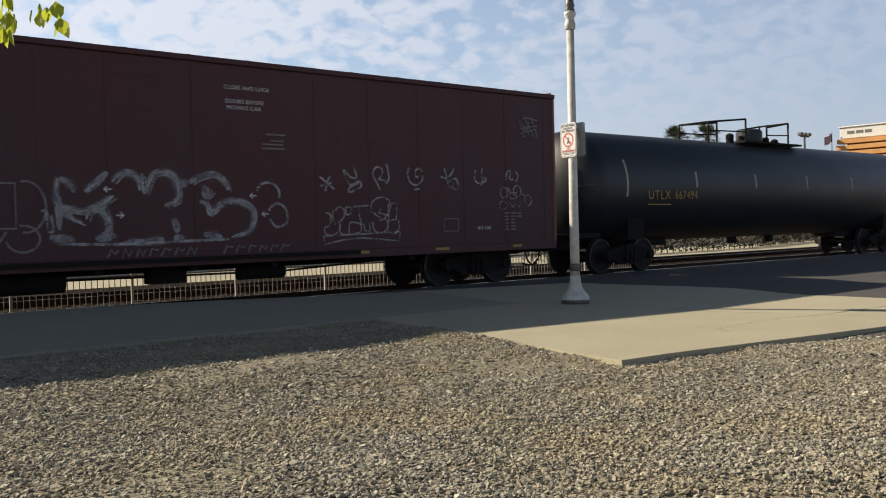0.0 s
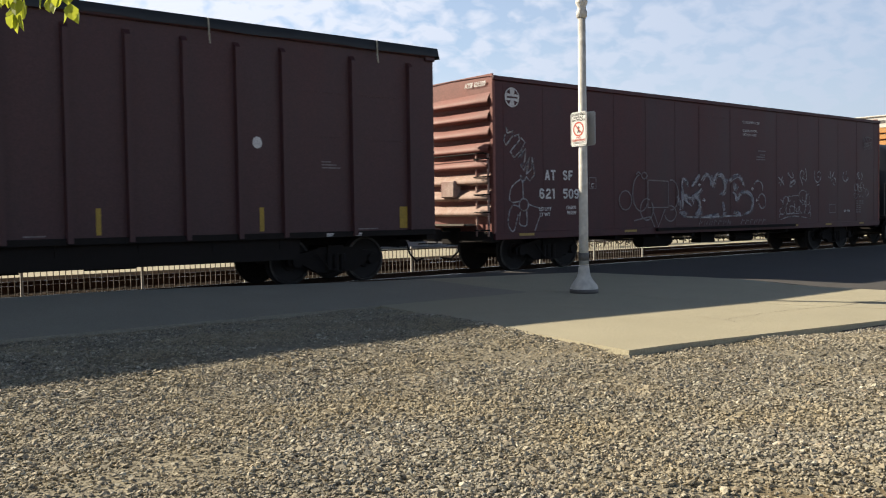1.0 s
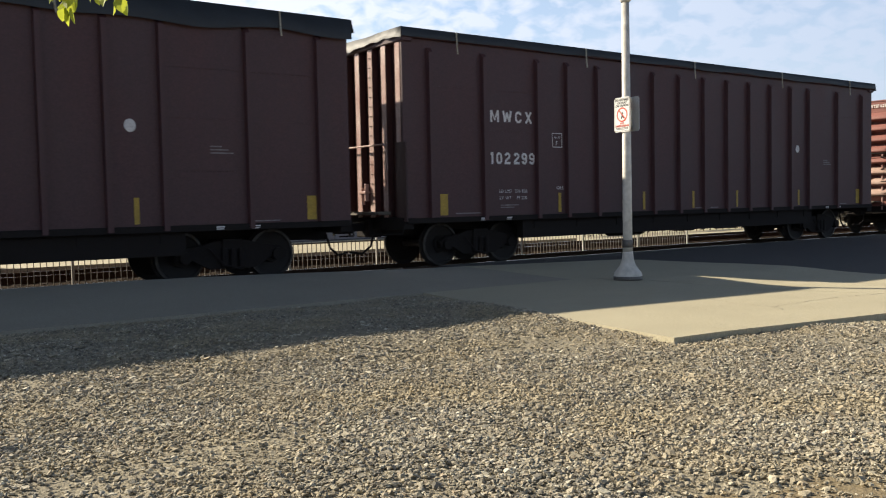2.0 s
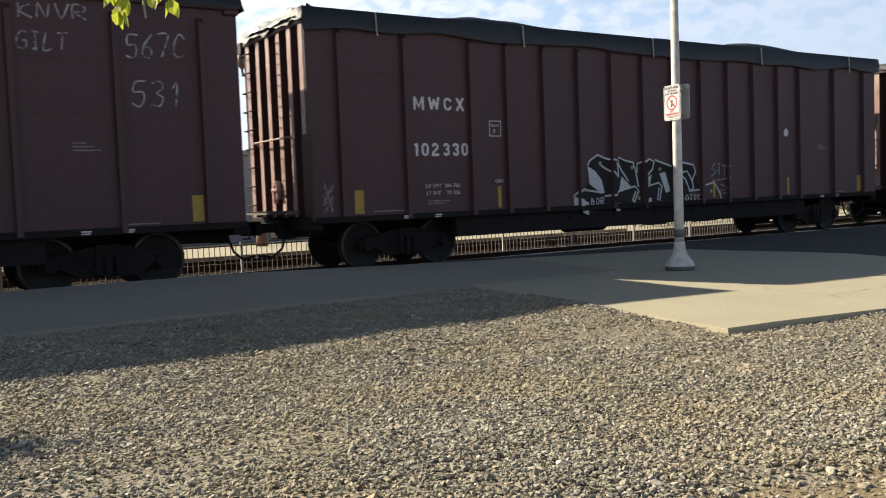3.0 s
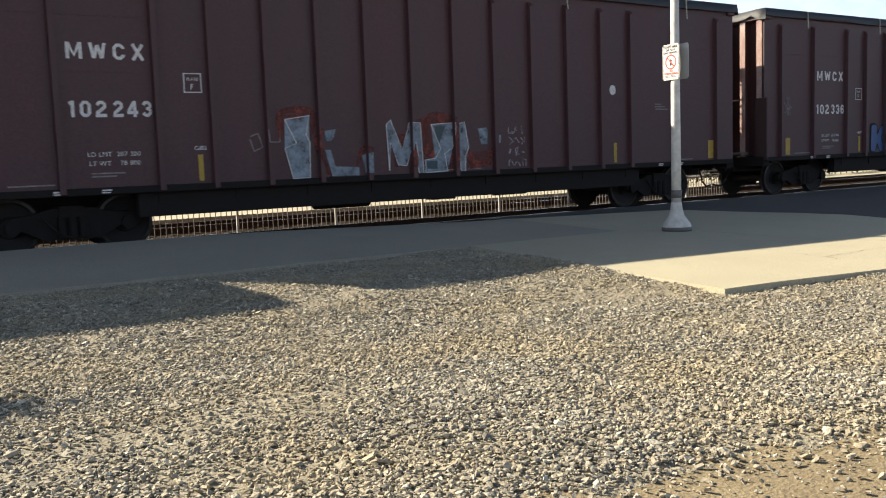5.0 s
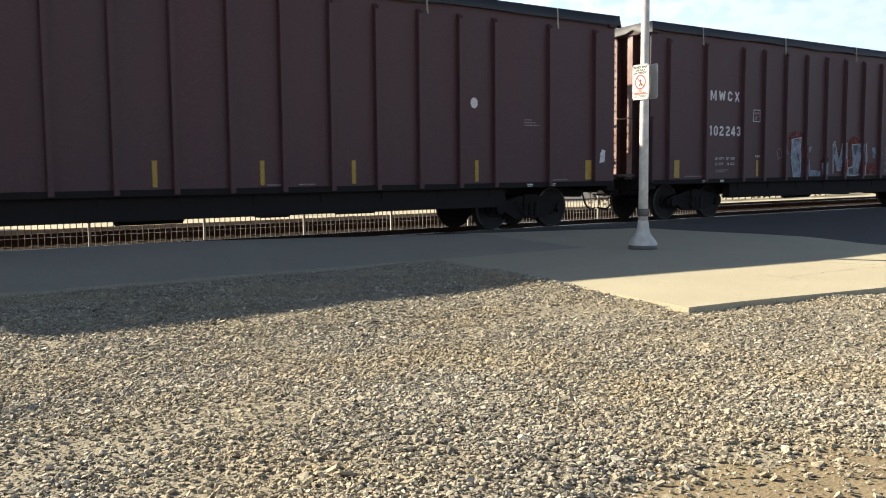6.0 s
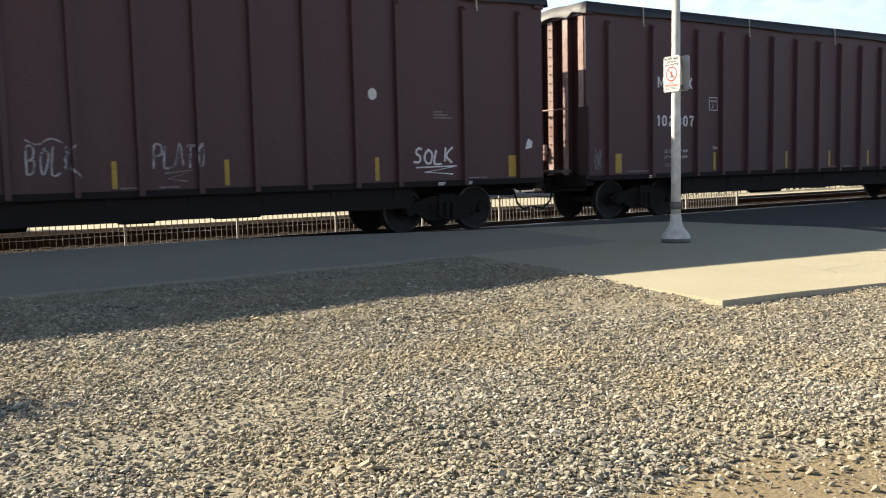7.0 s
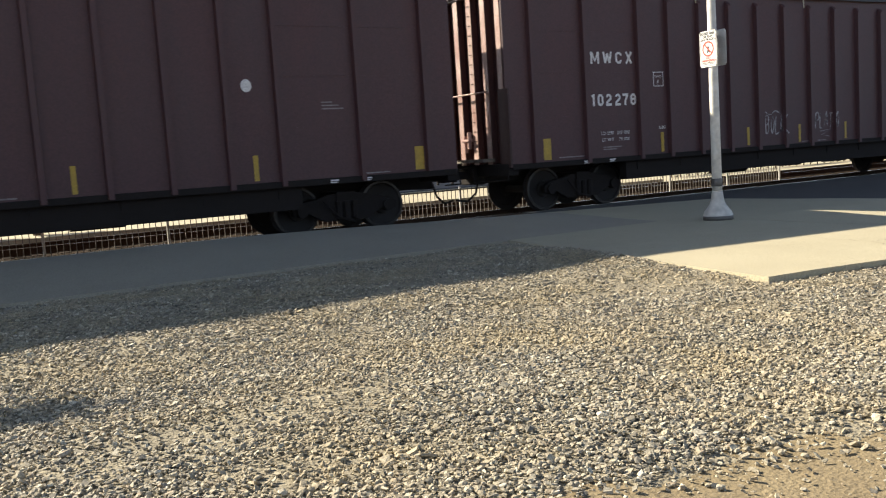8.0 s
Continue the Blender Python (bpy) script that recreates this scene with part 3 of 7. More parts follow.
def sheet(bm, corners, thick, steps=(10, 10)):
    """A slab over a four-cornered plan, following slab_z."""
    a, b, c, d = [Vector(p) for p in corners]
    top, bot = [], []
    for i in range(steps[0] + 1):
        u = i / steps[0]
        top.append([]), bot.append([])
        for j in range(steps[1] + 1):
            v = j / steps[1]
            p = a * (1 - u) * (1 - v) + b * u * (1 - v) + c * u * v + d * (1 - u) * v
            z = slab_z(p.x, p.y)
            top[i].append(bm.verts.new((p.x, p.y, z)))
            bot[i].append(bm.verts.new((p.x, p.y, z - thick)))
    n, m = steps
    for i in range(n):
        for j in range(m):
            bm.faces.new((top[i][j], top[i + 1][j], top[i + 1][j + 1], top[i][j + 1]))
            bm.faces.new((bot[i][j], bot[i][j + 1], bot[i + 1][j + 1], bot[i + 1][j]))
    for i in range(n):
        bm.faces.new((top[i][0], bot[i][0], bot[i + 1][0], top[i + 1][0]))
        bm.faces.new((top[i][m], top[i + 1][m], bot[i + 1][m], bot[i][m]))
    for j in range(m):
        bm.faces.new((top[0][j], top[0][j + 1], bot[0][j + 1], bot[0][j]))
        bm.faces.new((top[n][j], bot[n][j], bot[n][j + 1], top[n][j + 1]))


def pavement():
    root = thing("pavement", pose(0, 0, 0), "weathered tan concrete platform and walkway slabs", "pavement", kind="structure")
    g = 0.004

    def slab(p, q, r, s, steps=(6, 6), mat=CONCRETE):
        bm = bmesh.new()
        sheet(bm, (p, q, r, s), 0.16, steps)
        part("slab", bm, mat, root)
    # platform strip beside the track
    x = -60.0
    while x < 11.0:
        x1 = min(x + 24.0, 11.4)
        slab((x + g, 11.56, 0), (x1 - g, 11.56, 0), (x1 - g, PLAT_Y, 0), (x + g, PLAT_Y, 0), (24, 8), PLATFORM)
        x = x1
    slab((11.4 + g, 11.56, 0), (16.47, 11.56, 0), (15.4, 13.9, 0), (11.4 + g, PLAT_Y, 0), (6, 8))
    # walkway that leads off it
    rows = [5.86, 11.56]
    cuts = [(0.0, 0.0), (0.69, 0.44), (1.0, 1.0)]      # at the front and at the back
    for y0, y1 in zip(rows, rows[1:]):
        for c0, c1 in zip(cuts, cuts[1:]):
            def at(pair, y):
                c = pair[0] if y == 5.86 else pair[1]
                left = 7.2 + (y - 5.86) * 0.156
                right = 16.75 - (y - 5.86) * 0.05
                yy = y - (0.09 * (c * 9.0) if y == 5.86 else 0)
                return (left + (right - left) * c, yy, 0)
            p, q, r, s = at(c0, y0), at(c1, y0), at(c1, y1), at(c0, y1)
            slab((p[0] + 0.012, p[1] + g, 0), (q[0] - 0.012, q[1] + g, 0), (r[0] - 0.012, r[1] - g, 0), (s[0] + 0.012, s[1] - g, 0), (10, 12))
    # hairline cracks
    rng = random.Random(21)
    for wide, path in ((0.010, [(12.46, 6.99), (12.77, 6.96), (13.31, 6.84), (14.2, 6.79), (15.1, 6.73), (16.0, 6.6)]),
                       (0.004, [(10.7, 8.1), (10.48, 7.48), (10.43, 6.86), (10.09, 6.37)]), (0.005, [(10.43, 6.86), (10.9, 6.93), (11.52, 6.97), (12.46, 6.99)])):
        bm = bmesh.new()
        left, right = [], []
        pts = []
        for (x0, y0), (x1, y1) in zip(path, path[1:]):
            pts += [(x0 + (x1 - x0) * k / 5 + rng.gauss(0, 0.018), y0 + (y1 - y0) * k / 5 + rng.gauss(0, 0.018)) for k in range(5)]
        for k, (x, y) in enumerate(pts):
            w = wide * (0.4 + rng.random())
            z = slab_z(x, y) + 0.004
            left.append(bm.verts.new((x - w, y + w, z)))
            right.append(bm.verts.new((x + w, y - w, z)))
        for k in range(len(pts) - 1):
            bm.faces.new((left[k], left[k + 1], right[k + 1], right[k]))
        part("crack", bm, CRACK, root)


pavement()


def asphalt():
    bm = bmesh.new()
    box(bm, 11.0, 60, 3.5, 15.7, -0.3, -0.12)
    tagged(part("road", bm, ASPHALT), "dark worn asphalt of the level crossing", "road", kind="structure")
    bm = bmesh.new()
    pts = [(11.43, 14.87), (15.43, 13.92), (16.5, 11.6), (16.49, 11.5), (16.57, 10.0), (16.64, 8.8), (16.78, 5.05), (60, 5.05), (60, 15.72), (11.43, 15.72)]
    lo = [bm.verts.new((*p, -0.2)) for p in pts]
    hi = [bm.verts.new((p[0], p[1], 0.06 if p[1] > 15 else -0.09 if p[0] > 50 else slab_z(*p) - 0.012)) for p in pts]
    bm.faces.new(hi)
    bm.faces.new(lo[::-1])
    for i in range(len(pts)):
        j = (i + 1) % len(pts)
        bm.faces.new((lo[i], lo[j], hi[j], hi[i]))
    bmesh.ops.triangulate(bm, faces=bm.faces[:])
    tagged(part("crossing_apron", bm, ASPHALT), "dark patched asphalt apron beside the rails", "road", kind="structure")


asphalt()


def track(y, x0, x1, name_label, bed=BALLAST):
    bm = bmesh.new()
    n = 60
    prof = [(-2.3, -0.35), (-1.5, -0.06 - RAIL_DROP), (1.5, -0.06 - RAIL_DROP), (2.3, -0.35)]
    a = [bm.verts.new((x0, y + p, z)) for p, z in prof]
    b = [bm.verts.new((x1, y + p, z)) for p, z in prof]
    for i in range(3):
        bm.faces.new((a[i], b[i], b[i + 1], a[i + 1]))
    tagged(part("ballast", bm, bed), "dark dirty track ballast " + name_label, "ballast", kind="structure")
    root = thing("railway_track", pose(0, y, -RAIL_DROP), "rusty rails on timber ties " + name_label, "railway track", kind="structure")
    for s in (-0.7525, 0.7525):
        bm = bmesh.new()
        box(bm, x0, x1, s - 0.07, s + 0.07, -0.075, -0.06)
        box(bm, x0, x1, s - 0.010, s + 0.010, -0.06, 0.06)
        box(bm, x0, x1, s - 0.035, s + 0.035, 0.06, 0.094)
        part("rail", bm, RAIL, root)
        bm = bmesh.new()
        box(bm, x0, x1, s - 0.028, s + 0.028, 0.0945, RAIL_Z)
        part("rail_head", bm, RAIL_TOP, root, "bright polished running surface")
    bm = bmesh.new()
    box(bm, -0.11, 0.11, -1.28, 1.28, -0.2, -0.045)
    soften(bm, 0.012)
    me = mesh_of(bm, TIE, name="tie")
    k, x = 0, -6.0
    while x < 60 and k < 120:
        t = new("tie", me)
        t.parent = root
        t.location = (x, random.uniform(-0.04, 0.04), 0)
        x += 0.55
        k += 1


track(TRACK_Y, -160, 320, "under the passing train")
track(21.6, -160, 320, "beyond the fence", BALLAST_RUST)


def far_side():
    bm = bmesh.new()
    box(bm, -160, 24, 24.1, 31.6, -0.5, 0.02)
    tagged(part("far_platform", bm, CONCRETE), "sunlit pale concrete platform across the tracks", "platform", kind="structure")
    bm = bmesh.new()
    box(bm, 24.3, 160, 22.8, 31.6, -0.5, -0.10)
    tagged(part("far_road", bm, CONCRETE), "sunlit pale roadway across the tracks", "road", kind="structure")
    bm = bmesh.new()
    box(bm, -200, 420, 31.62, 260, -0.6, -0.12)
    tagged(part("car_park", bm, ASPHALT), "grey asphalt yard behind the far platform", "car park", kind="structure")


far_side()


def fence():
    root = thing("fence", pose(0, 19.2, 0), "low galvanized picket fence between the tracks", "fence")
    zb, zt = -0.33, 0.55
    bm = bmesh.new()
    box(bm, -0.026, 0.026, -0.026, 0.026, zb - 0.05, zt + 0.04)
    soften(bm, 0.006)
    post = mesh_of(bm, FENCEPOST, name="post")
    bm = bmesh.new()
    box(bm, -0.0075, 0.0075, -0.0075, 0.0075, zb + 0.05, zt)
    picket = mesh_of(bm, FENCE, name="picket")
    bm = bmesh.new()
    box(bm, 0.03, 2.42, -0.016, 0.016, -0.016, 0.016)
    bar = mesh_of(bm, FENCE, name="bar")
    far = bmesh.new()
    for k in range(24):
        x = 24.30 - 2.45 * k
        o = new("post", post)
        o.parent, o.location = root, (x, 0, 0)
        if k == 0:
            continue
        for z in (zb + 0.10, zt - 0.03):
            o = new("bar", bar)
            o.parent, o.location = root, (x, 0, z)
        for j in range(1, 20):
            px = x + 2.45 * j / 20
            if k <= 13:
                o = new("picket", picket)
                o.parent, o.location = root, (px, 0.02, 0)
            else:
                box(far, px - 0.0075, px + 0.0075, 0.0125, 0.0275, zb + 0.05, zt)
    o = part("far_pickets", far, FENCE, root)
    tagged(o, "run of thin pickets", kind="stuff")


fence()

# ---- the train ----
def place(name, me, parent, loc=(0, 0, 0), turn=0.0):
    o = new(name, me)
    o.parent, o.location = parent, loc
    o.rotation_euler = (0, 0, radians(turn))
    return o


def bar_mesh(p0, p1, r, material_, n=6):
    bm = bmesh.new()
    tube(bm, p0, p1, r, n=n)
    return mesh_of(bm, material_)


SPEED = 16.808
movers, rollers = [], []    # (thing, x at the start); (wheelset, place in its truck)


def wheelset_mesh():
    bm = bmesh.new()
    tube(bm, (0, -1.0, 0), (0, 1.0, 0), 0.085, n=12)
    for s in (-1, 1):
        rim = [(0.12, 0.64), (0.17, 0.70), (0.375, 0.71), (0.405, 0.685), (0.512, 0.675), (0.512, 0.705), (0.484, 0.712),
               (0.478, 0.80), (0.428, 0.805), (0.400, 0.775), (0.19, 0.755), (0.17, 0.82), (0.10, 0.82)]
        lathe(bm, [(r, s * h) for r, h in rim], 28, "y")
        for k in range(3):
            a = k * 2.094
            tube(bm, (0.05 * math.cos(a), s * 0.99, 0.05 * math.sin(a)), (0.05 * math.cos(a), s * 1.02, 0.05 * math.sin(a)), 0.016, n=6)
    me = mesh_of(bm, WHEELSTEEL, name="wheelset")
    me.materials.append(WHEELRIM)
    for p in me.polygons:
        c = p.center
        if 0.80 < abs(c.y) < 0.806 and math.hypot(c.x, c.z) > 0.44:
            p.material_index = 1          # worn outer edge of the tread
    return me


WHEELSET = wheelset_mesh()


def sideframe_mesh():
    bm = bmesh.new()
    top = [(-1.12, 0.52), (-0.95, 0.62), (-0.62, 0.66), (-0.35, 0.74), (0.35, 0.74), (0.62, 0.66), (0.95, 0.62), (1.12, 0.52),
           (1.10, 0.38), (0.78, 0.40), (0.45, 0.22), (-0.45, 0.22), (-0.78, 0.40), (-1.10, 0.38)]
    for s in (-1, 1):
        a = [bm.verts.new((x, s * 0.93, z)) for x, z in top]
        b = [bm.verts.new((x, s * 1.06, z)) for x, z in top]
        bm.faces.new(a), bm.faces.new(b)
        for i in range(len(top)):
            j = (i + 1) % len(top)
            bm.faces.new((a[i], a[j], b[j], b[i]))
        for x in (-0.925, 0.925):
            tube(bm, (x, s * 0.95, 0.457), (x, s * 1.12, 0.457), 0.12, n=12)
        for x in (-0.17, 0.0, 0.17):
            tube(bm, (x, s * 1.08, 0.26), (x, s * 1.08, 0.60), 0.07, n=8)
    box(bm, -0.2, 0.2, -1.1, 1.1, 0.56, 0.78)
    return mesh_of(bm, BLACKIRON, name="side_frames")


SIDEFRAME = sideframe_mesh()


def brake_mesh():
    bm = bmesh.new()
    for x in (-0.42, 0.42):
        box(bm, x - 0.03, x + 0.03, -0.9, 0.9, 0.36, 0.44)
    for x in (-0.45, 0.45):
        for y in (-0.76, 0.76):
            box(bm, x - 0.05 * (1 if x > 0 else -1) - 0.04, x + 0.05, y - 0.05, y + 0.05, 0.30, 0.56)
    bent(bm, [(-0.5, -1.14, 0.62), (-0.2, -1.15, 0.30), (0.12, -1.14, 0.2)], 0.018)
    return mesh_of(bm, BLACKIRON, name="brake_rigging")


BRAKE = brake_mesh()


def add_truck(car, x):
    t = new("truck", SIDEFRAME)
    t.parent, t.location = car, (x, 0, -0.05)
    b = new("brake_rigging", BRAKE)
    b.parent = t
    for dx in (-0.925, 0.925):
        w = new("wheelset", WHEELSET)
        w.parent, w.location = t, (dx, 0, 0.457)


def add_coupler(car, x, s):
    bm = bmesh.new()
    box(bm, min(x, x + s * 0.62), max(x, x + s * 0.62), -0.09, 0.09, 0.74, 0.93)
    box(bm, min(x + s * 0.48, x + s * 0.72), max(x + s * 0.48, x + s * 0.72), -0.17, 0.15, 0.70, 0.98)
    box(bm, min(x - s * 0.2, x + s * 0.12), max(x - s * 0.2, x + s * 0.12), -0.28, 0.28, 0.60, 1.0)
    soften(bm, 0.02)
    part("coupler", bm, BLACKIRON, car)
    bm = bmesh.new()
    bent(bm, [(x + s * 0.05, -0.35, 0.72), (x + s * 0.15, -0.36, 0.42), (x + s * 0.35, -0.33, 0.26), (x + s * 0.62, -0.25, 0.30)], 0.025)
    part("air_hose", bm, BLACKIRON, car)
    bm = bmesh.new()
    bent(bm, [(x, -1.5, 0.95), (x + s * 0.06, -1.5, 0.70), (x + s * 0.30, -0.5, 0.66)], 0.016)
    part("uncoupling_lever", bm, BLACKIRON, car)


RIBS = [0.68, 2.15, 3.76] + [4.72 + 1.034 * k for k in range(10)] + [14.99, 16.60, 18.07]
GL = 18.75
GX = -GL / 2


def rib_mesh(low):
    bm = bmesh.new()
    w = 0.062
    pts = [(-w, -1.50), (-w * 0.75, -1.60), (w * 0.75, -1.60), (w, -1.50)]
    lo = [bm.verts.new((*p, low)) for p in pts]
    hi = [bm.verts.new((*p, 4.62)) for p in pts]
    hi[1].co.z = hi[2].co.z = 4.52
    for i in range(3):
        bm.faces.new((lo[i], lo[i + 1], hi[i + 1], hi[i]))
    bm.faces.new(lo[::-1]), bm.faces.new(hi)
    return mesh_of(bm, BROWN, name="rib_post")


RIB_LONG, RIB_SHORT = rib_mesh(0.93), rib_mesh(1.02)
RUNG_IRON = bar_mesh((-0.2, 0, 0), (0.2, 0, 0), 0.014, BLACKIRON)
bm_rung = bmesh.new()
bent(bm_rung, [(0.0, -0.24, 0), (-0.09, -0.22, 0), (-0.09, 0.22, 0), (0.0, 0.24, 0)], 0.016, 5)
RUNG_END = mesh_of(bm_rung, BLACKIRON, name="rung")
bm_bear = bmesh.new()
box(bm_bear, -0.06, 0.06, -1.42, 1.42, 0.70, 0.97)
BEARER = mesh_of(bm_bear, BLACKIRON, name="cross_bearer")


def gondola():
    car = thing("gondola_car", pose(0, TRACK_Y, RAIL_Z), "", "freight car", "gondola cars of the train")
    # side walls, with their posts
    for s in (-1, 1):
        ys = sorted((s * 1.50, s * 1.46))
        w = single("side_wall", BROWN, car, (GX, -GX, ys[0], ys[1], 1.0, 4.95))
        for x in RIBS:
            place("rib_post", RIB_LONG if 2 < x < 17 else RIB_SHORT, car, (x + GX, 0, 0), 0 if s < 0 else 180)
        y0, y1 = sorted((s * 1.45, s * 1.58))
        single("top_chord", BROWN, car, (GX - 0.02, -GX + 0.02, y0, y1, 4.78, 4.96), bevel=0.02)
        y0, y1 = sorted((s * 1.502, s * 1.508))
        for a, b in ((0.68, 2.15), (2.15, 3.76), (14.99, 16.60), (16.60, 18.07)):
            for z in (1.98, 2.92, 3.82):
                single("weld_seam", BROWN, car, (a + GX + 0.08, b + GX - 0.08, y0, y1, z, z + 0.03))
        y0, y1 = sorted((s * 1.18, s * 1.40))
        single("side_sill", BLACKIRON, car, (-6.0, 6.0, y0, y1, 0.48, 1.0))
        y0, y1 = sorted((s * 1.40, s * 1.56))
        single("bottom_chord", BLACKIRON, car, (GX + 0.05, -GX - 0.05, y0, y1, 0.90, 1.02), bevel=0.01)
    single("floor", BLACKIRON, car, (GX + 0.1, -GX - 0.1, -1.45, 1.45, 0.96, 1.06))
    single("centre_sill", BLACKIRON, car, (GX + 0.2, -GX - 0.2, -0.33, 0.33, 0.62, 0.96))
    for k in range(9):
        place("cross_bearer", BEARER, car, (-5.6 + 1.4 * k, 0, 0))
    # brake gear hung under the floor
    bm = bmesh.new()
    tube(bm, (-2.4, -0.72, 0.56), (-1.2, -0.72, 0.56), 0.19, n=14)
    box(bm, 0.3, 0.9, -0.9, -0.6, 0.42, 0.75)
    tube(bm, (2.0, -0.8, 0.55), (2.9, -0.8, 0.55), 0.13, n=12)
    bent(bm, [(-6, -0.55, 0.72), (-2.4, -0.6, 0.60), (0.3, -0.7, 0.58), (2, -0.8, 0.56), (6, -0.5, 0.72)], 0.02)
    bent(bm, [(-4.4, -1.0, 0.9), (-4.1, -1.0, 0.52), (-3.7, -1.0, 0.52), (-3.4, -1.0, 0.9)], 0.03)
    part("brake_gear", bm, BLACKIRON, car)
    # ends
    for s in (-1, 1):
        e = s * (-GX)
        x0, x1 = sorted((e - s * 0.19, e - s * 0.15))
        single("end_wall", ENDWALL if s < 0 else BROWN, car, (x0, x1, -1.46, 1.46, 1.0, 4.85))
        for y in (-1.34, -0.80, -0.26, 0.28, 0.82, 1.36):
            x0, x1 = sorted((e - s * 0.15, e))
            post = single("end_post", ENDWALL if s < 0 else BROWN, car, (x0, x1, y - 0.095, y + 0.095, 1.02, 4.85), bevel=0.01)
            # sunlit front of the post, painted as a pale strip over dark sides
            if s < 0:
                single("post_face", ENDPINK, post, (x0 - 0.006, x0 + 0.012, y - 0.085, y + 0.085, 1.03, 4.84), label="pale post face with sunlight painted in")
        x0, x1 = sorted((e - s * 0.24, e + s * 0.03))
        single("end_top_chord", BROWN, car, (x0, x1, -1.56, 1.56, 4.70, 4.96), bevel=0.02)
        single("end_sill", BLACKIRON, car, (x0, x1, -1.5, 1.5, 0.78, 1.04), bevel=0.015)
        if s < 0:
            single("corner_plate", RIBPAINT, car, (e - 0.016, e + 0.03, -1.59, -1.22, 0.95, 2.62), bevel=0.004, label="dark lower corner plate")
        # ladders at the corners
        for side in (1,):
            yy = side * 1.55
            top = 3.3 if side * s > 0 else 4.5
            for xx in (e - s * 0.02, e - s * 0.44):
                single("ladder_stile", BLACKIRON, car, (xx - 0.02, xx + 0.02, yy - 0.03, yy + 0.03, 0.60, top))
            z = 0.80
            while z < top - 0.1:
                place("rung", RUNG_IRON, car, (e - s * 0.23, yy + side * 0.04, z))
                z += 0.42
        z = 1.3
        while z < 4.8:
            place("rung", RUNG_END, car, (e, 1.30, z), 0 if s < 0 else 180)
            z += 0.40
        bm = bmesh.new()
        bent(bm, [(e + s * 0.02, -0.9, 2.55), (e + s * 0.14, -0.9, 2.60), (e + s * 0.14, 0.9, 2.60), (e + s * 0.02, 0.9, 2.55)], 0.018, 6)
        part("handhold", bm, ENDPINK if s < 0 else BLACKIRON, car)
        if s < 0:
            bm = bmesh.new()
            box(bm, e - 0.34, e - 0.02, -1.0, 1.0, 1.10, 1.14)
            for k in range(12):
                box(bm, e - 0.34, e - 0.02, -1.0 + k * 0.17, -0.97 + k * 0.17, 1.14, 1.17)
            part("crossover_platform", bm, FENCE, car, "pale steel end platform")
            bm = bmesh.new()
            box(bm, e - 0.13, e - 0.01, -0.16, 0.12, 1.56, 1.62)
            box(bm, e - 0.10, e - 0.01, -0.12, -0.06, 1.40, 1.78)
            box(bm, e - 0.10, e - 0.01, 0.04, 0.10, 1.32, 1.70)
            soften(bm, 0.012)
            part("hand_brake", bm, ENDPINK, car, "sunlit pale hand brake bracket")
            # short rungs welded across two of the posts
            for k in range(16):
                z = 1.35 + 0.21 * k
                single("grip", RIBPAINT, car, (e - 0.022, e - 0.008, -0.30, -0.22, z, z + 0.018))

        add_coupler(car, e, s)
    for s in (-1, 1):
        add_truck(car, s * 7.03)
    # markings shared by all of them
    y = -1.506
    stripes = ((0.93, 0.20), (4.42, 0.09), (7.42, 0.085), (9.42, 0.085), (11.37, 0.085), (14.45, 0.09), (17.78, 0.20))
    for x, w in stripes:
        single("reflector", YELLOW, car, (x + GX, x + w + GX, y, y + 0.004, 1.06, 1.52))
    bm = bmesh.new()
    o = [bm.verts.new((14.43 + GX + 0.10 * math.cos(a), y, 2.76 + 0.115 * math.sin(a))) for a in (k * 0.3927 for k in range(16))]
    bm.faces.new(o)
    part("scan_disc", bm, WHITE, car, "white painted disc")
    bm = bmesh.new()
    stroke(bm, [(4.25 + GX, 2.60), (4.55 + GX, 2.60), (4.55 + GX, 2.92), (4.25 + GX, 2.92)], 0.025, y, True)
    part("clearance_box", bm, WHITE, car)
    lettering("clearance_letter", "F", 4.36 + GX, 2.64, 0.10, y, WHITE, car)
    lettering("clearance_word", "PLATE", 4.30 + GX, 2.80, 0.05, y, WHITE, car, width=0.2)
    lettering("gauge_mark", "GBS", 4.36 + GX, 1.60, 0.07, y, WHITE, car, width=0.22)
    for x, z, w in ((1.35, 1.08, 0.7), (15.85, 2.36, 0.35), (15.85, 2.42, 0.22), (15.85, 2.30, 0.45), (16.6, 1.05, 0.6), (10.2, 1.05, 0.35), (9.55, 1.05, 0.3),
                    (2.62, 1.24, 0.55), (2.62, 1.19, 0.4)):
        single("stencil_line", FAINT, car, (x + GX, x + w + GX, y, y + 0.003, z, z + 0.025))
    for x in (2.0, 2.75, 15.9, 16.6):
        single("journal_stencil", WHITE, car, (x + GX, x + 0.16 + GX, -1.566, -1.562, 0.96, 0.985), (x + GX, x + 0.14 + GX, -1.566, -1.562, 0.925, 0.945))
    return car


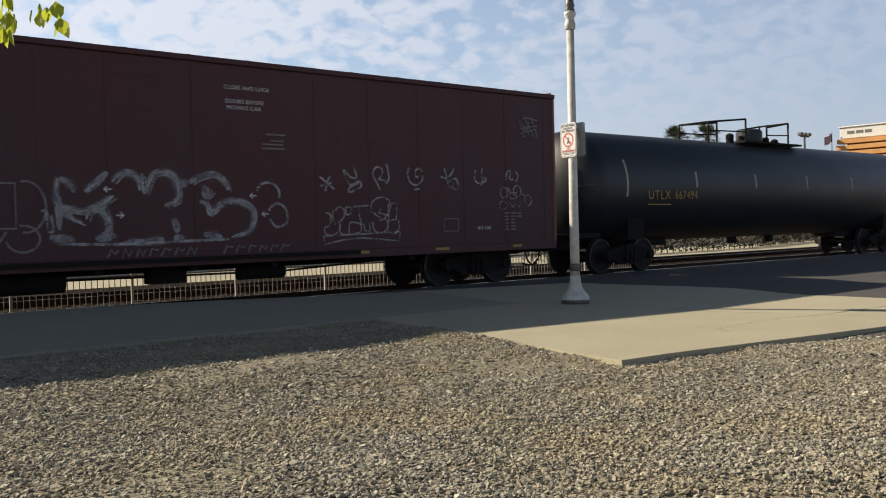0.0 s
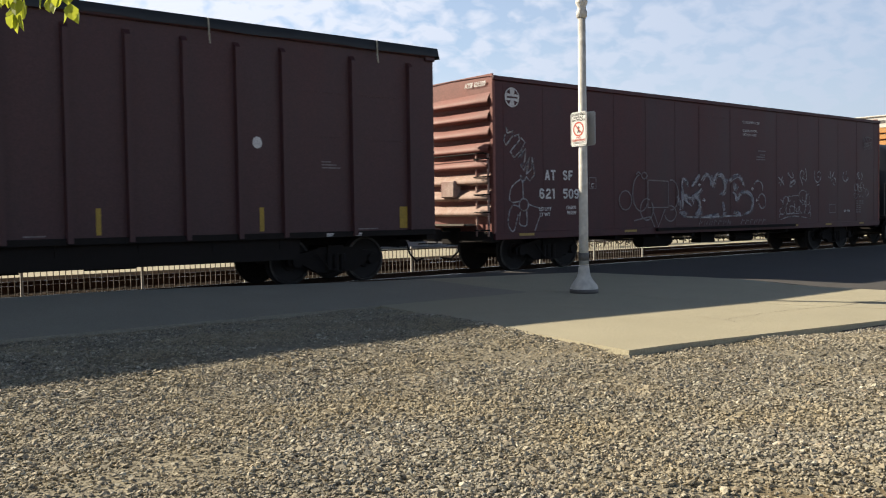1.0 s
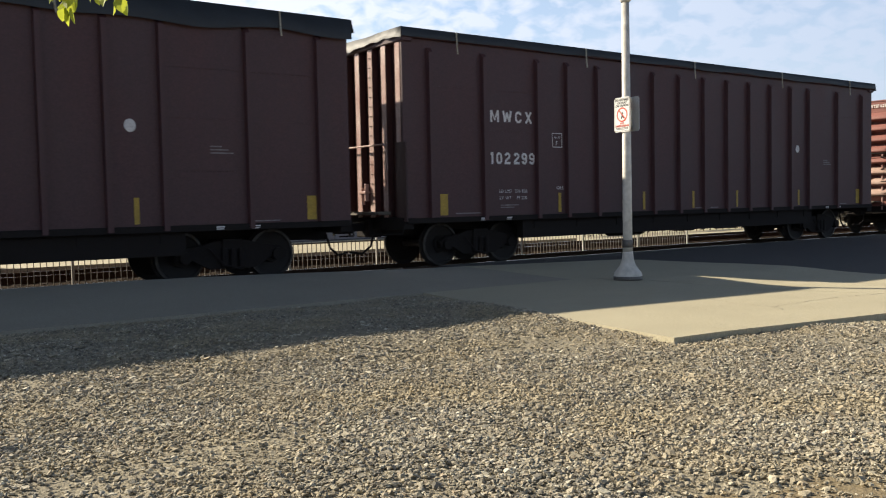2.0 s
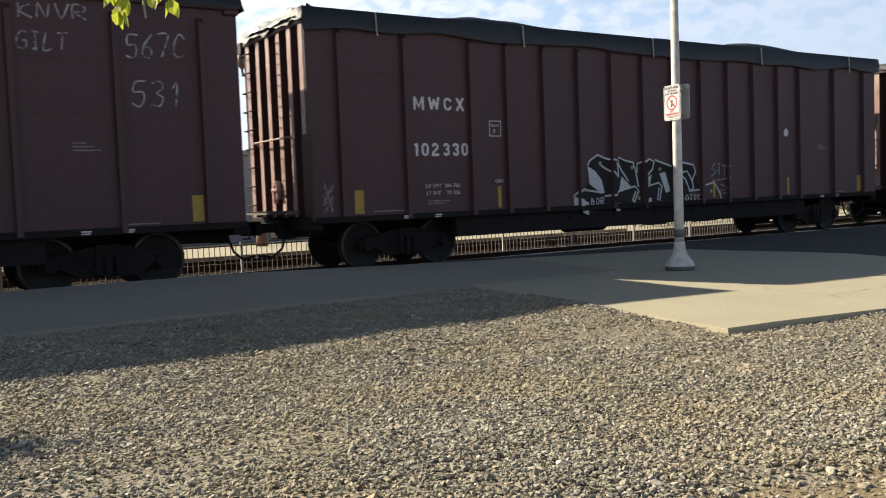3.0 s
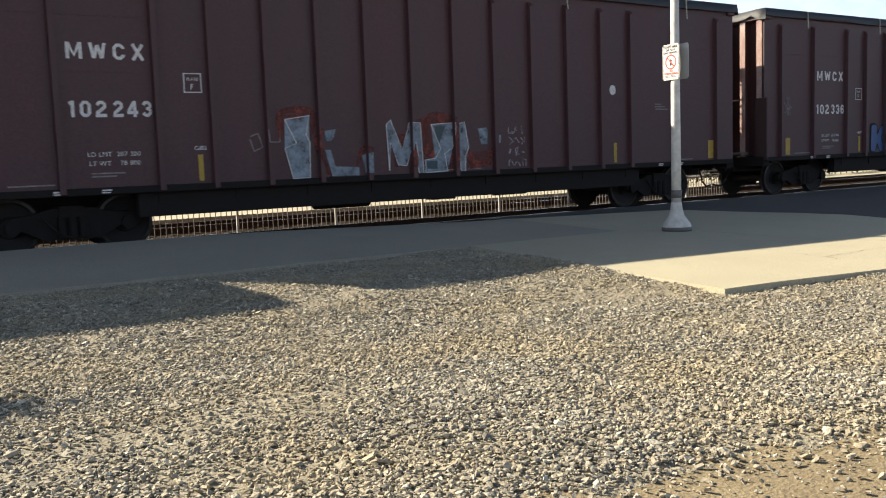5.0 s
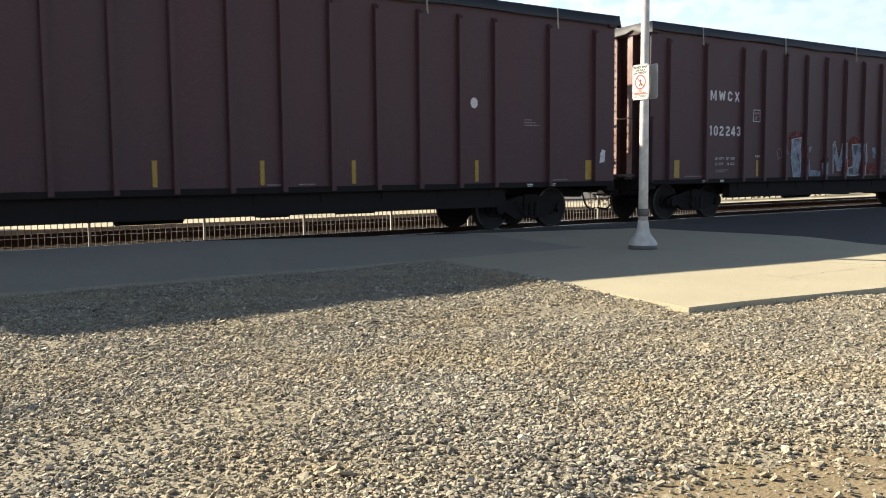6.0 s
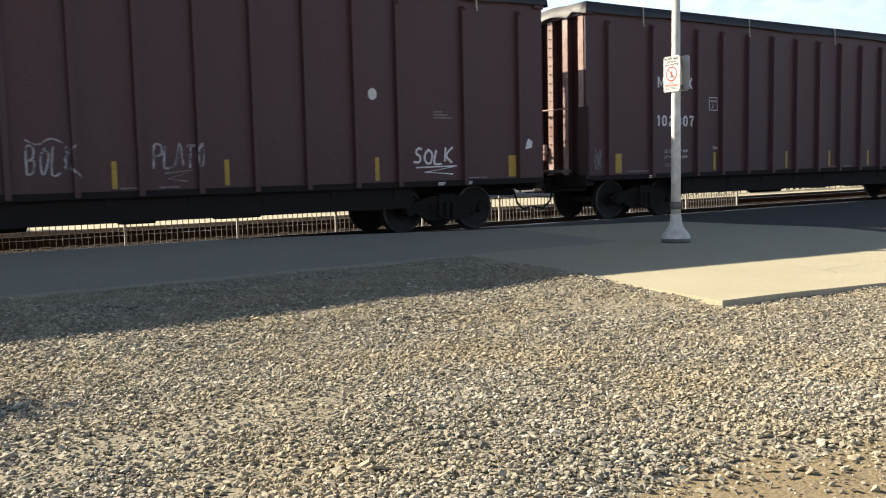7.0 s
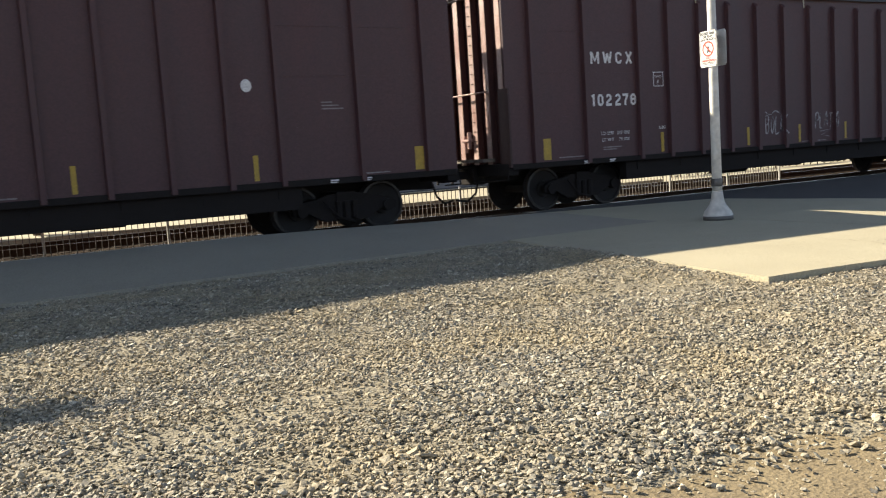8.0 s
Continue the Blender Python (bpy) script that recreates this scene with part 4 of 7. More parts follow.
def add_tarp(car, humps, seed, drape=0.42):
    """A black cover over the load, pulled down over the top edge and tied."""
    bm = bmesh.new()
    nx, ny = 96, 14
    rows = []
    for i in range(nx + 1):
        x = (GX - 0.06) + (GL + 0.12) * i / nx
        row = []
        crest = sum(h * math.exp(-((x - GX - c) / w) ** 2) for c, w, h in humps)
        over = drape * (0.85 + 0.25 * noise.noise(Vector((x * 0.7, seed, 0))))
        row.append((x, -1.605, 4.97 - over))
        for j in range(ny + 1):
            v = -1.60 + 3.2 * j / ny
            edge = 1 - abs(v / 1.6) ** 6
            row.append((x, v, 4.985 + edge * crest + 0.05 * noise.noise(Vector((x * 1.3, v * 1.3, seed))) * edge))
        row.append((x, 1.605, 4.97 - over))
        rows.append([bm.verts.new(p) for p in row])
    for a, b in zip(rows, rows[1:]):
        for k in range(len(a) - 1):
            bm.faces.new((a[k], b[k], b[k + 1], a[k + 1]))
    # gathered ends
    for e, s in ((rows[0], -1), (rows[-1], 1)):
        low = [bm.verts.new((v.co.x + s * (0.04 + 0.10 * noise.noise(v.co * 5)), v.co.y * 1.0, 4.76 + 0.16 * noise.noise(v.co * 3 + Vector((seed, 0, 0))))) for v in e[1:-1]]
        for k in range(len(low) - 1):
            bm.faces.new((e[k + 1], e[k + 2], low[k + 1], low[k]))
    part("tarpaulin", bm, TARP, car, "black tarpaulin pulled over the load", smooth=True)
    for x in (1.6, 5.4, 9.3, 13.2, 17.0):
        bm = bmesh.new()
        x += GX + 0.25 * math.sin(x * 3 + seed)
        ys = -1.63
        bent(bm, [(x, ys, 4.98), (x + 0.01, ys - 0.005, 4.66), (x + 0.03, ys, 4.52)], 0.016, 5)
        part("tie_strap", bm, STRIPE, car, "pale tie-down strap")


def loose_plastic(car):
    """A crumpled pale sheet that has worked out from under the cover at the rear end."""
    bm = bmesh.new()
    n, m = 14, 7
    grid = []
    for i in range(n + 1):
        y = -1.35 + 2.6 * i / n
        grid.append([])
        for j in range(m + 1):
            v = j / m
            q = Vector((y * 2.1, v * 4.0, 3.0))
            grid[i].append(bm.verts.new((GX + 0.30 - 0.42 * v + 0.10 * noise.noise(q), y, 5.05 + 0.20 * math.sin(v * 3.0) * (0.6 + noise.noise(q * 0.7)) - 0.22 * v + 0.10 * noise.noise(q * 1.9))))
    for i in range(n):
        for j in range(m):
            bm.faces.new((grid[i][j], grid[i + 1][j], grid[i + 1][j + 1], grid[i][j + 1]))
    part("plastic_sheet", bm, PLASTIC, car, "crumpled pale plastic sheet")


def mark_gondola(car, number, load, weight):
    y = -1.506
    stencil("reporting_mark", "MWCX", 2.35 + GX, 3.12, 0.265, y, WHITE, car, 1.26, 0.28)
    lot, serial = number.split()
    stencil("car_number", lot, 2.33 + GX, 2.18, 0.265, y, WHITE, car, 0.60, 0.22)
    stencil("car_number", serial, 3.03 + GX, 2.18, 0.265, y, WHITE, car, 0.64, 0.22)
    lettering("load_limit", "LD LMT  " + load, 2.58 + GX, 1.53, 0.075, y, WHITE, car, width=0.85, spacing=1.1)
    lettering("light_weight", "LT WT    " + weight, 2.60 + GX, 1.38, 0.075, y, WHITE, car, width=0.82, spacing=1.1)


GONDOLAS = [
    # number, load limit, light weight, humps of the load, drape, what sets it apart
    ("102 299", "206 800", "79 200", [(3, 2, 0.06), (14, 3, 0.05)], 0.20, "weathered brown high-sided gondola car with a black tarpaulin"),
    ("102 330", "206 700", "79 300", [(4.6, 1.6, 0.22), (9.4, 1.4, 0.10), (13.6, 1.5, 0.26)], 0.44, "brown high-sided gondola, silver graffiti, humped black tarpaulin"),
    ("102 336", "206 400", "78 600", [(9, 5, 0.05)], 0.20, "brown high-sided gondola with blue, white and red graffiti letters"),
    ("102 243", "207 200", "78 800", [(5, 3, 0.05)], 0.22, "brown high-sided gondola with pale blue and red graffiti"),
    ("102 307", "207 000", "79 000", [(9.0, 0.8, 0.09)], 0.24, "plain weathered brown high-sided gondola car with yellow reflectors"),
    ("102 278", "207 000", "79 000", [(7, 4, 0.05)], 0.22, "brown high-sided gondola car with three small white tags"),
    ("", "", "", [(7, 4, 0.05)], 0.22, "last brown high-sided gondola car with dark tarpaulin"),
]
gons = []
first = gondola()
for k in range(len(GONDOLAS)):
    gons.append(first if k == 0 else copy_thing(first, first.matrix_basis))
for k, (car, row) in enumerate(zip(gons, GONDOLAS)):
    if k < 6:
        mark_gondola(car, *row[:3])
    add_tarp(car, row[3], k * 7.3, row[4])
    tagged(car, row[5])
    x0 = -4.42 - 9.375 - 20.056 * k
    car.matrix_basis = pose(x0, TRACK_Y, RAIL_Z)
    movers.append((car, x0))


loose_plastic(gons[1])


# ---- boxcar ----
BL = 19.20
BX = -BL / 2


def boxcar():
    car = thing("boxcar", pose(0, TRACK_Y, RAIL_Z), "oxide red boxcar with chalky white graffiti and corrugated end", "freight car")
    zt, zb = 4.52, 0.86
    for s in (-1, 1):
        y0, y1 = sorted((s * 1.545, s * 1.50))
        single("side_wall", BOXRED, car, (BX, -BX, y0, y1, zb, zt))
        # riveted panel joints
        for k in range(15):
            x = BX + 0.35 + (BL - 0.7) * k / 14
            y0, y1 = sorted((s * 1.545, s * 1.550))
            if abs(x) > 2.0:
                single("panel_joint", BOXRED, car, (x - 0.04, x + 0.04, y0, y1, zb + 0.02, zt - 0.05))
        y0, y1 = sorted((s * 1.50, s * 1.60))
        single("eave", BOXRED, car, (BX - 0.02, -BX + 0.02, y0, y1, zt - 0.07, zt + 0.04), bevel=0.015)
        y0, y1 = sorted((s * 1.44, s * 1.575))
        single("side_sill", BOXRED, car, (BX, -BX, y0, y1, 0.72, 0.90), bevel=0.01)
        # sliding doors on their track
        for x0, x1 in ((-1.55, 0.0), (0.02, 1.57)):
            yd = sorted((s * 1.546, s * 1.554))
            door = single("door", BOXRED, car, (x0, x1, yd[0], yd[1], zb + 0.12, zt - 0.14), bevel=0.003)
            for z in (1.4, 2.1, 2.8, 3.5, 4.1):
                y2 = sorted((s * 1.554, s * 1.561))
                single("door_rib", BOXRED, door, (x0 + 0.06, x1 - 0.06, y2[0], y2[1], z, z + 0.05))
        y0, y1 = sorted((s * 1.56, s * 1.66))
        single("door_track", BLACKIRON, car, (-3.6, 3.6, y0, y1, 0.80, 0.88))
    # roof: low gable with raised seams
    bm = bmesh.new()
    prof = [(-1.58, zt + 0.03), (-1.2, zt + 0.05), (0, zt + 0.08), (1.2, zt + 0.05), (1.58, zt + 0.03)]
    a = [bm.verts.new((BX, *p)) for p in prof]
    b = [bm.verts.new((-BX, *p)) for p in prof]
    for i in range(4):
        bm.faces.new((a[i], b[i], b[i + 1], a[i + 1]))
    roof = part("roof", bm, BOXRED, car)
    for k in range(17):
        x = BX + 0.1 + (BL - 0.2) * k / 16
        single("roof_seam", BOXRED, roof, (x - 0.05, x + 0.05, -1.54, 1.54, zt + 0.02, zt + 0.055))
    single("floor", BLACKIRON, car, (BX + 0.05, -BX - 0.05, -1.46, 1.46, 0.84, 0.98))
    single("centre_sill", BLACKIRON, car, (BX + 0.1, -BX - 0.1, -0.33, 0.33, 0.58, 0.86))
    for k in range(7):
        single("cross_bearer", BLACKIRON, car, (-5.1 + 1.7 * k - 0.07, -5.1 + 1.7 * k + 0.07, -1.45, 1.45, 0.62, 0.86))
    bm = bmesh.new()
    tube(bm, (-3.4, -0.8, 0.52), (-2.1, -0.8, 0.52), 0.2, n=14)
    box(bm, -0.6, 0.1, -0.95, -0.6, 0.38, 0.72)
    tube(bm, (1.2, -0.85, 0.5), (2.2, -0.85, 0.5), 0.14, n=12)
    bent(bm, [(-6.5, -0.5, 0.68), (-3.4, -0.7, 0.54), (-0.6, -0.8, 0.52), (2.2, -0.85, 0.5), (6.5, -0.5, 0.68)], 0.022)
    part("brake_gear", bm, BLACKIRON, car)
    # corrugated ends
    for s in (-1, 1):
        e = s * (-BX)
        x0, x1 = sorted((e - s * 0.06, e - s * 0.02))
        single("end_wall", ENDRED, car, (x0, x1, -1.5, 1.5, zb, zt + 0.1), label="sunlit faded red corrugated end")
        n = 8
        for k in range(n):
            z = zb + 0.55 + k * 0.375
            bm = bmesh.new()
            rings = []
            for j in range(13):
                y = -1.44 + 2.88 * j / 12
                r = 0.19 * (0.12 + 0.88 * min(1, (1 - abs(y + 0.25) / 1.70) * 1.9))
                h = 1.0 - 0.25 * (j / 12)
                rings.append([bm.verts.new((e - s * 0.02 + s * r * u, y, z + w * h)) for u, w in ((0, 0.16), (0.45, 0.08), (0.85, -0.01), (1.0, -0.07), (0.92, -0.115), (0.0, -0.15))])
            for p, q in zip(rings, rings[1:]):
                for i in range(5):
                    bm.faces.new((p[i], q[i], q[i + 1], p[i + 1]))
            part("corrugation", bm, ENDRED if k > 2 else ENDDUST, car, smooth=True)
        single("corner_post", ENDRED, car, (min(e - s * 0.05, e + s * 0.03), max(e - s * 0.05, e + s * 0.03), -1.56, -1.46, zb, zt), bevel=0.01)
        single("end_sill", BLACKIRON, car, (min(e - s * 0.2, e + s * 0.06), max(e - s * 0.2, e + s * 0.06), -1.5, 1.5, 0.66, 0.92), bevel=0.015)
        bm = bmesh.new()
        box(bm, min(e, e + s * 0.36), max(e, e + s * 0.36), -0.95, 0.95, 1.06, 1.10)
        part("crossover_platform", bm, FENCE, car, "pale steel end platform")
        bm = bmesh.new()
        box(bm, min(e, e + s * 0.24), max(e, e + s * 0.24), -0.35, 0.15, 1.75, 2.15)
        soften(bm, 0.02)
        part("brake_housing", bm, ENDPINK, car, "dusty tan brake housing")
        for y in (-1.42, -1.0, 1.0, 1.42):
            single("ladder_stile", ENDPINK if s < 0 else BLACKIRON, car, (min(e + s * 0.05, e + s * 0.09), max(e + s * 0.05, e + s * 0.09), y - 0.02, y + 0.02, 0.8, 2.75))
        for y in (-1.21, 1.21):
            for k in range(5):
                place("rung", RUNG_END, car, (e + s * 0.05, y, 0.95 + 0.42 * k), 0 if s < 0 else 180)
        bm = bmesh.new()
        bent(bm, [(e, -1.4, 2.72), (e + s * 0.2, -1.4, 2.76), (e + s * 0.2, 1.4, 2.76), (e, 1.4, 2.72)], 0.018)
        part("handhold", bm, BLACKIRON, car)
        add_coupler(car, e, s)
        add_truck(car, -s * (-BX - 2.25) * -1)
    y = -1.549
    ax = -BX - 16.53          # shifts distances along the train to the car's own middle

    def letters(name, words, x, z, h, w, mat=WHITE, **kw):
        lettering(name, words, x + ax, z - RAIL_Z, h, y - 0.014, mat, car, width=w, **kw)
    for name, words, x, z, w in (("reporting_mark", "AT", -1.00, 2.25, 0.38), ("reporting_mark", "SF", -0.36, 2.25, 0.36), ("car_number", "621", -1.20, 1.79, 0.56), ("car_number", "509", -0.36, 1.79, 0.58)):
        stencil(name, words, x + ax, z - RAIL_Z, 0.25, y - 0.014, WHITE, car, w, 0.12)
    letters("load_limit", "LD LMT", -1.20, 1.50, 0.085, 0.42, WHITE, bold=0.04)
    letters("light_weight", "LT WT", -1.18, 1.36, 0.085, 0.35, WHITE, bold=0.04)
    letters("load_figures", "156800", -0.25, 1.53, 0.085, 0.36, WHITE, bold=0.04)
    letters("weight_figures", "96200", -0.22, 1.40, 0.085, 0.33, WHITE, bold=0.04)
    letters("class_mark", "BX-166", 13.9, 1.34, 0.085, 0.40, WHITE)
    letters("door_notice", "CLOSE AND LOCK", 7.60, 4.10, 0.075, 0.95, WHITE)
    letters("door_notice", "DOORS BEFORE", 7.62, 3.84, 0.075, 0.80, WHITE)
    letters("door_notice", "MOVING CAR", 7.64, 3.72, 0.075, 0.72, WHITE)
    for z, w, dx in ((3.27, 0.42, 0.1), (3.15, 0.28, 0.2), (3.08, 0.45, 0.02), (3.0, 0.5, 0.0)):
        single("stencil_line", FAINT, car, (8.35 + dx + ax, 8.35 + dx + w + ax, y - 0.016, y - 0.013, z - RAIL_Z, z + 0.03 - RAIL_Z))
    bm = bmesh.new()
    for x, z, w in ((0.62, 2.05, 0.26), (12.88, 1.32, 0.42)):
        stroke(bm, [(x + ax, z - 0.1), (x + w + ax, z - 0.1), (x + w + ax, z + 0.18), (x + ax, z + 0.18)], 0.025, y - 0.014, True)
    part("clearance_box", bm, FAINT, car)
    lettering("clearance_letter", "C", 0.70 + ax, 1.98, 0.11, y - 0.014, WHITE, car)
    # round emblem: disc, cross cut out of it
    bm = bmesh.new()
    cx, cz, r = -2.08 + ax, 4.19 - RAIL_Z, 0.235
    bm.faces.new([bm.verts.new((cx + r * math.cos(a), y - 0.014, cz + r * math.sin(a))) for a in (k * 0.2618 for k in range(24))])
    part("emblem_disc", bm, WHITE, car, "round white railway emblem")
    bm = bmesh.new()
    for qa in (0, 90, 180, 270):
        pts = [(cx + 0.055 * (1 if qa in (0, 270) else -1), cz + 0.075 * (1 if qa in (0, 90) else -1))] + [
            (cx + 0.205 * math.cos(radians(a)), cz + 0.205 * math.sin(radians(a))) for a in range(qa + 22, qa + 70, 8)]
        bm.faces.new([bm.verts.new((p[0], y - 0.018, p[1])) for p in pts])
    part("emblem_quarter", bm, BOXRED, car)
    bm = bmesh.new()
    box(bm, cx - 0.17, cx + 0.17, y - 0.0185, y - 0.0175, cz - 0.02, cz + 0.02)
    part("emblem_bar", bm, BOXRED, car)
    tag = lettering("end_number", "ATSF 621509", 0, 4.36, 0.11, 0, WHITE, car, width=0.75, bold=0.05)
    tag.rotation_euler = (0, 0, radians(-90))
    tag.location = (BX - 0.012, -0.55, 0)
    for x, w in ((2.0, 0.5), (5.0, 0.45), (7.0, 0.5), (10.4, 0.4), (12.6, 0.4), (15.0, 0.3), (-1.9, 0.5)):
        single("reflector", TANKLETTER, car, (x + ax, x + w + ax, -1.580, -1.576, 0.80, 0.86))
    return car, ax


box_car, BAX = boxcar()
movers.append((box_car, 16.53 - BL / 2))
box_car.matrix_basis = pose(16.53 - BL / 2, TRACK_Y, RAIL_Z)


# ---- painted writing on the cars ----
def over_ribs(bm, car):
    """Paint that crosses a car's posts lies on them too."""
    if car is box_car:
        return
    flat_paint = bm.copy()
    xs = [v.co.x for v in bm.verts]
    for x in RIBS:
        x += GX
        if not min(xs) - 0.06 < x < max(xs) + 0.06:
            continue
        cut = flat_paint.copy()
        for side in (-1, 1):
            bmesh.ops.bisect_plane(cut, geom=cut.verts[:] + cut.edges[:] + cut.faces[:], plane_co=(x + side * 0.054, 0, 0), plane_no=(side, 0, 0), clear_outer=True)
        for v in cut.verts:
            v.co.y -= 0.0965
        me = bpy.data.meshes.new("cut")
        cut.to_mesh(me)
        bm.from_mesh(me)
        bpy.data.meshes.remove(me)
        cut.free()
    flat_paint.free()


def scrawl(car, name, lines, w, y, material_, dx=0.0, label="chalky white spray-painted lettering", taper=False):
    bm = bmesh.new()
    for k, pts in enumerate(lines):
        stroke(bm, [(p[0] + dx, p[1] - RAIL_Z) for p in pts], w, y - 0.0004 * (k % 5), taper=taper)
    over_ribs(bm, car)
    part(name, bm, material_, car, label)


def filled(car, name, shapes, y, material_, dx=0.0, label="spray-painted letter fill"):
    for k, pts in enumerate(shapes):
        bm = bmesh.new()
        bm.faces.new([bm.verts.new((p[0] + dx, y - 0.0004 * (k % 5), p[1] - RAIL_Z)) for p in pts])
        bmesh.ops.triangulate(bm, faces=bm.faces[:])
        over_ribs(bm, car)
        part(name, bm, material_, car, label)


def flowing(lines, n=4):
    """Rounds the corners of drawn lines, as an arm swings."""
    out = []
    for pts in lines:
        p = [Vector(pts[0])] + [Vector(q) for q in pts] + [Vector(pts[-1])]
        line = []
        for a, b, c, d in zip(p, p[1:], p[2:], p[3:]):
            for k in range(n):
                t = k / n
                line.append(0.5 * (2 * b + (c - a) * t + (2 * a - 5 * b + 4 * c - d) * t * t + (3 * b - a - 3 * c + d) * t ** 3))
        out.append([tuple(q) for q in line] + [tuple(pts[-1])])
    return out


HAND = {
    "K": [[(0, 1), (0.05, 0)], [(0.75, 1), (0.05, 0.5), (0.8, 0)]], "N": [[(0, 0), (0.05, 1), (0.6, 0.05), (0.7, 1)]], "V": [[(0, 1), (0.35, 0), (0.75, 1)]],
    "R": [[(0.05, 0), (0, 1), (0.6, 0.95), (0.65, 0.6), (0.1, 0.5), (0.8, 0)]], "G": [[(0.7, 0.9), (0.3, 1), (0, 0.6), (0.1, 0.1), (0.6, 0), (0.7, 0.45), (0.4, 0.45)]],
    "I": [[(0.1, 1), (0.6, 1)], [(0.35, 1), (0.35, 0)], [(0.1, 0), (0.6, 0)]], "L": [[(0.05, 1), (0, 0), (0.7, 0.05)]], "T": [[(0, 1), (0.8, 0.95)], [(0.4, 0.95), (0.35, 0)]],
    "5": [[(0.7, 1), (0.1, 0.95), (0.05, 0.55), (0.55, 0.6), (0.7, 0.3), (0.45, 0), (0, 0.1)]], "6": [[(0.6, 1), (0.15, 0.6), (0.05, 0.2), (0.35, 0), (0.65, 0.2), (0.5, 0.5), (0.1, 0.4)]],
    "7": [[(0, 0.95), (0.7, 1), (0.25, 0)]], "C": [[(0.75, 0.85), (0.4, 1), (0.05, 0.65), (0.1, 0.15), (0.45, 0), (0.75, 0.15)]],
    "3": [[(0.05, 0.95), (0.5, 1), (0.6, 0.7), (0.25, 0.52), (0.65, 0.35), (0.5, 0.02), (0, 0.05)]], "1": [[(0.15, 0.75), (0.4, 1), (0.35, 0)]],
    "S": [[(0.7, 0.9), (0.3, 1), (0.1, 0.75), (0.6, 0.4), (0.5, 0.05), (0, 0.1)]], "E": [[(0.65, 1), (0.1, 0.95), (0.0, 0.05), (0.65, 0)], [(0.05, 0.5), (0.5, 0.55)]],
    "O": [[(0.35, 1), (0.05, 0.6), (0.2, 0.05), (0.6, 0.1), (0.7, 0.7), (0.35, 1)]], "A": [[(0, 0), (0.35, 1), (0.75, 0)], [(0.1, 0.35), (0.65, 0.4)]],
    "B": [[(0.05, 0), (0, 1), (0.5, 0.95), (0.5, 0.6), (0.1, 0.5), (0.6, 0.45), (0.6, 0.05), (0.05, 0)]], "D": [[(0.05, 0), (0, 1), (0.5, 0.85), (0.6, 0.4), (0.4, 0.05), (0.05, 0)]],
    "P": [[(0.05, 0), (0, 1), (0.6, 0.95), (0.65, 0.6), (0.1, 0.5)]], "U": [[(0, 1), (0.05, 0.15), (0.4, 0), (0.65, 0.2), (0.7, 1)]],
}


def handwritten(car, words, x, z, w, h, line, material_, dx, y, seed, label="white hand-sprayed word"):
    rng = random.Random(seed)
    lines, step = [], w / len(words)
    for k, ch in enumerate(words):
        up = rng.uniform(-0.06, 0.06) * h
        for pts in HAND[ch]:
            lines.append([(x + step * (k + 0.95 * u) + rng.uniform(-0.015, 0.015) + 0.08 * v * h, z + v * h + up + rng.uniform(-0.015, 0.015)) for u, v in pts])
    scrawl(car, "graffiti_word", flowing(lines, 3), line, y, material_, dx, label)


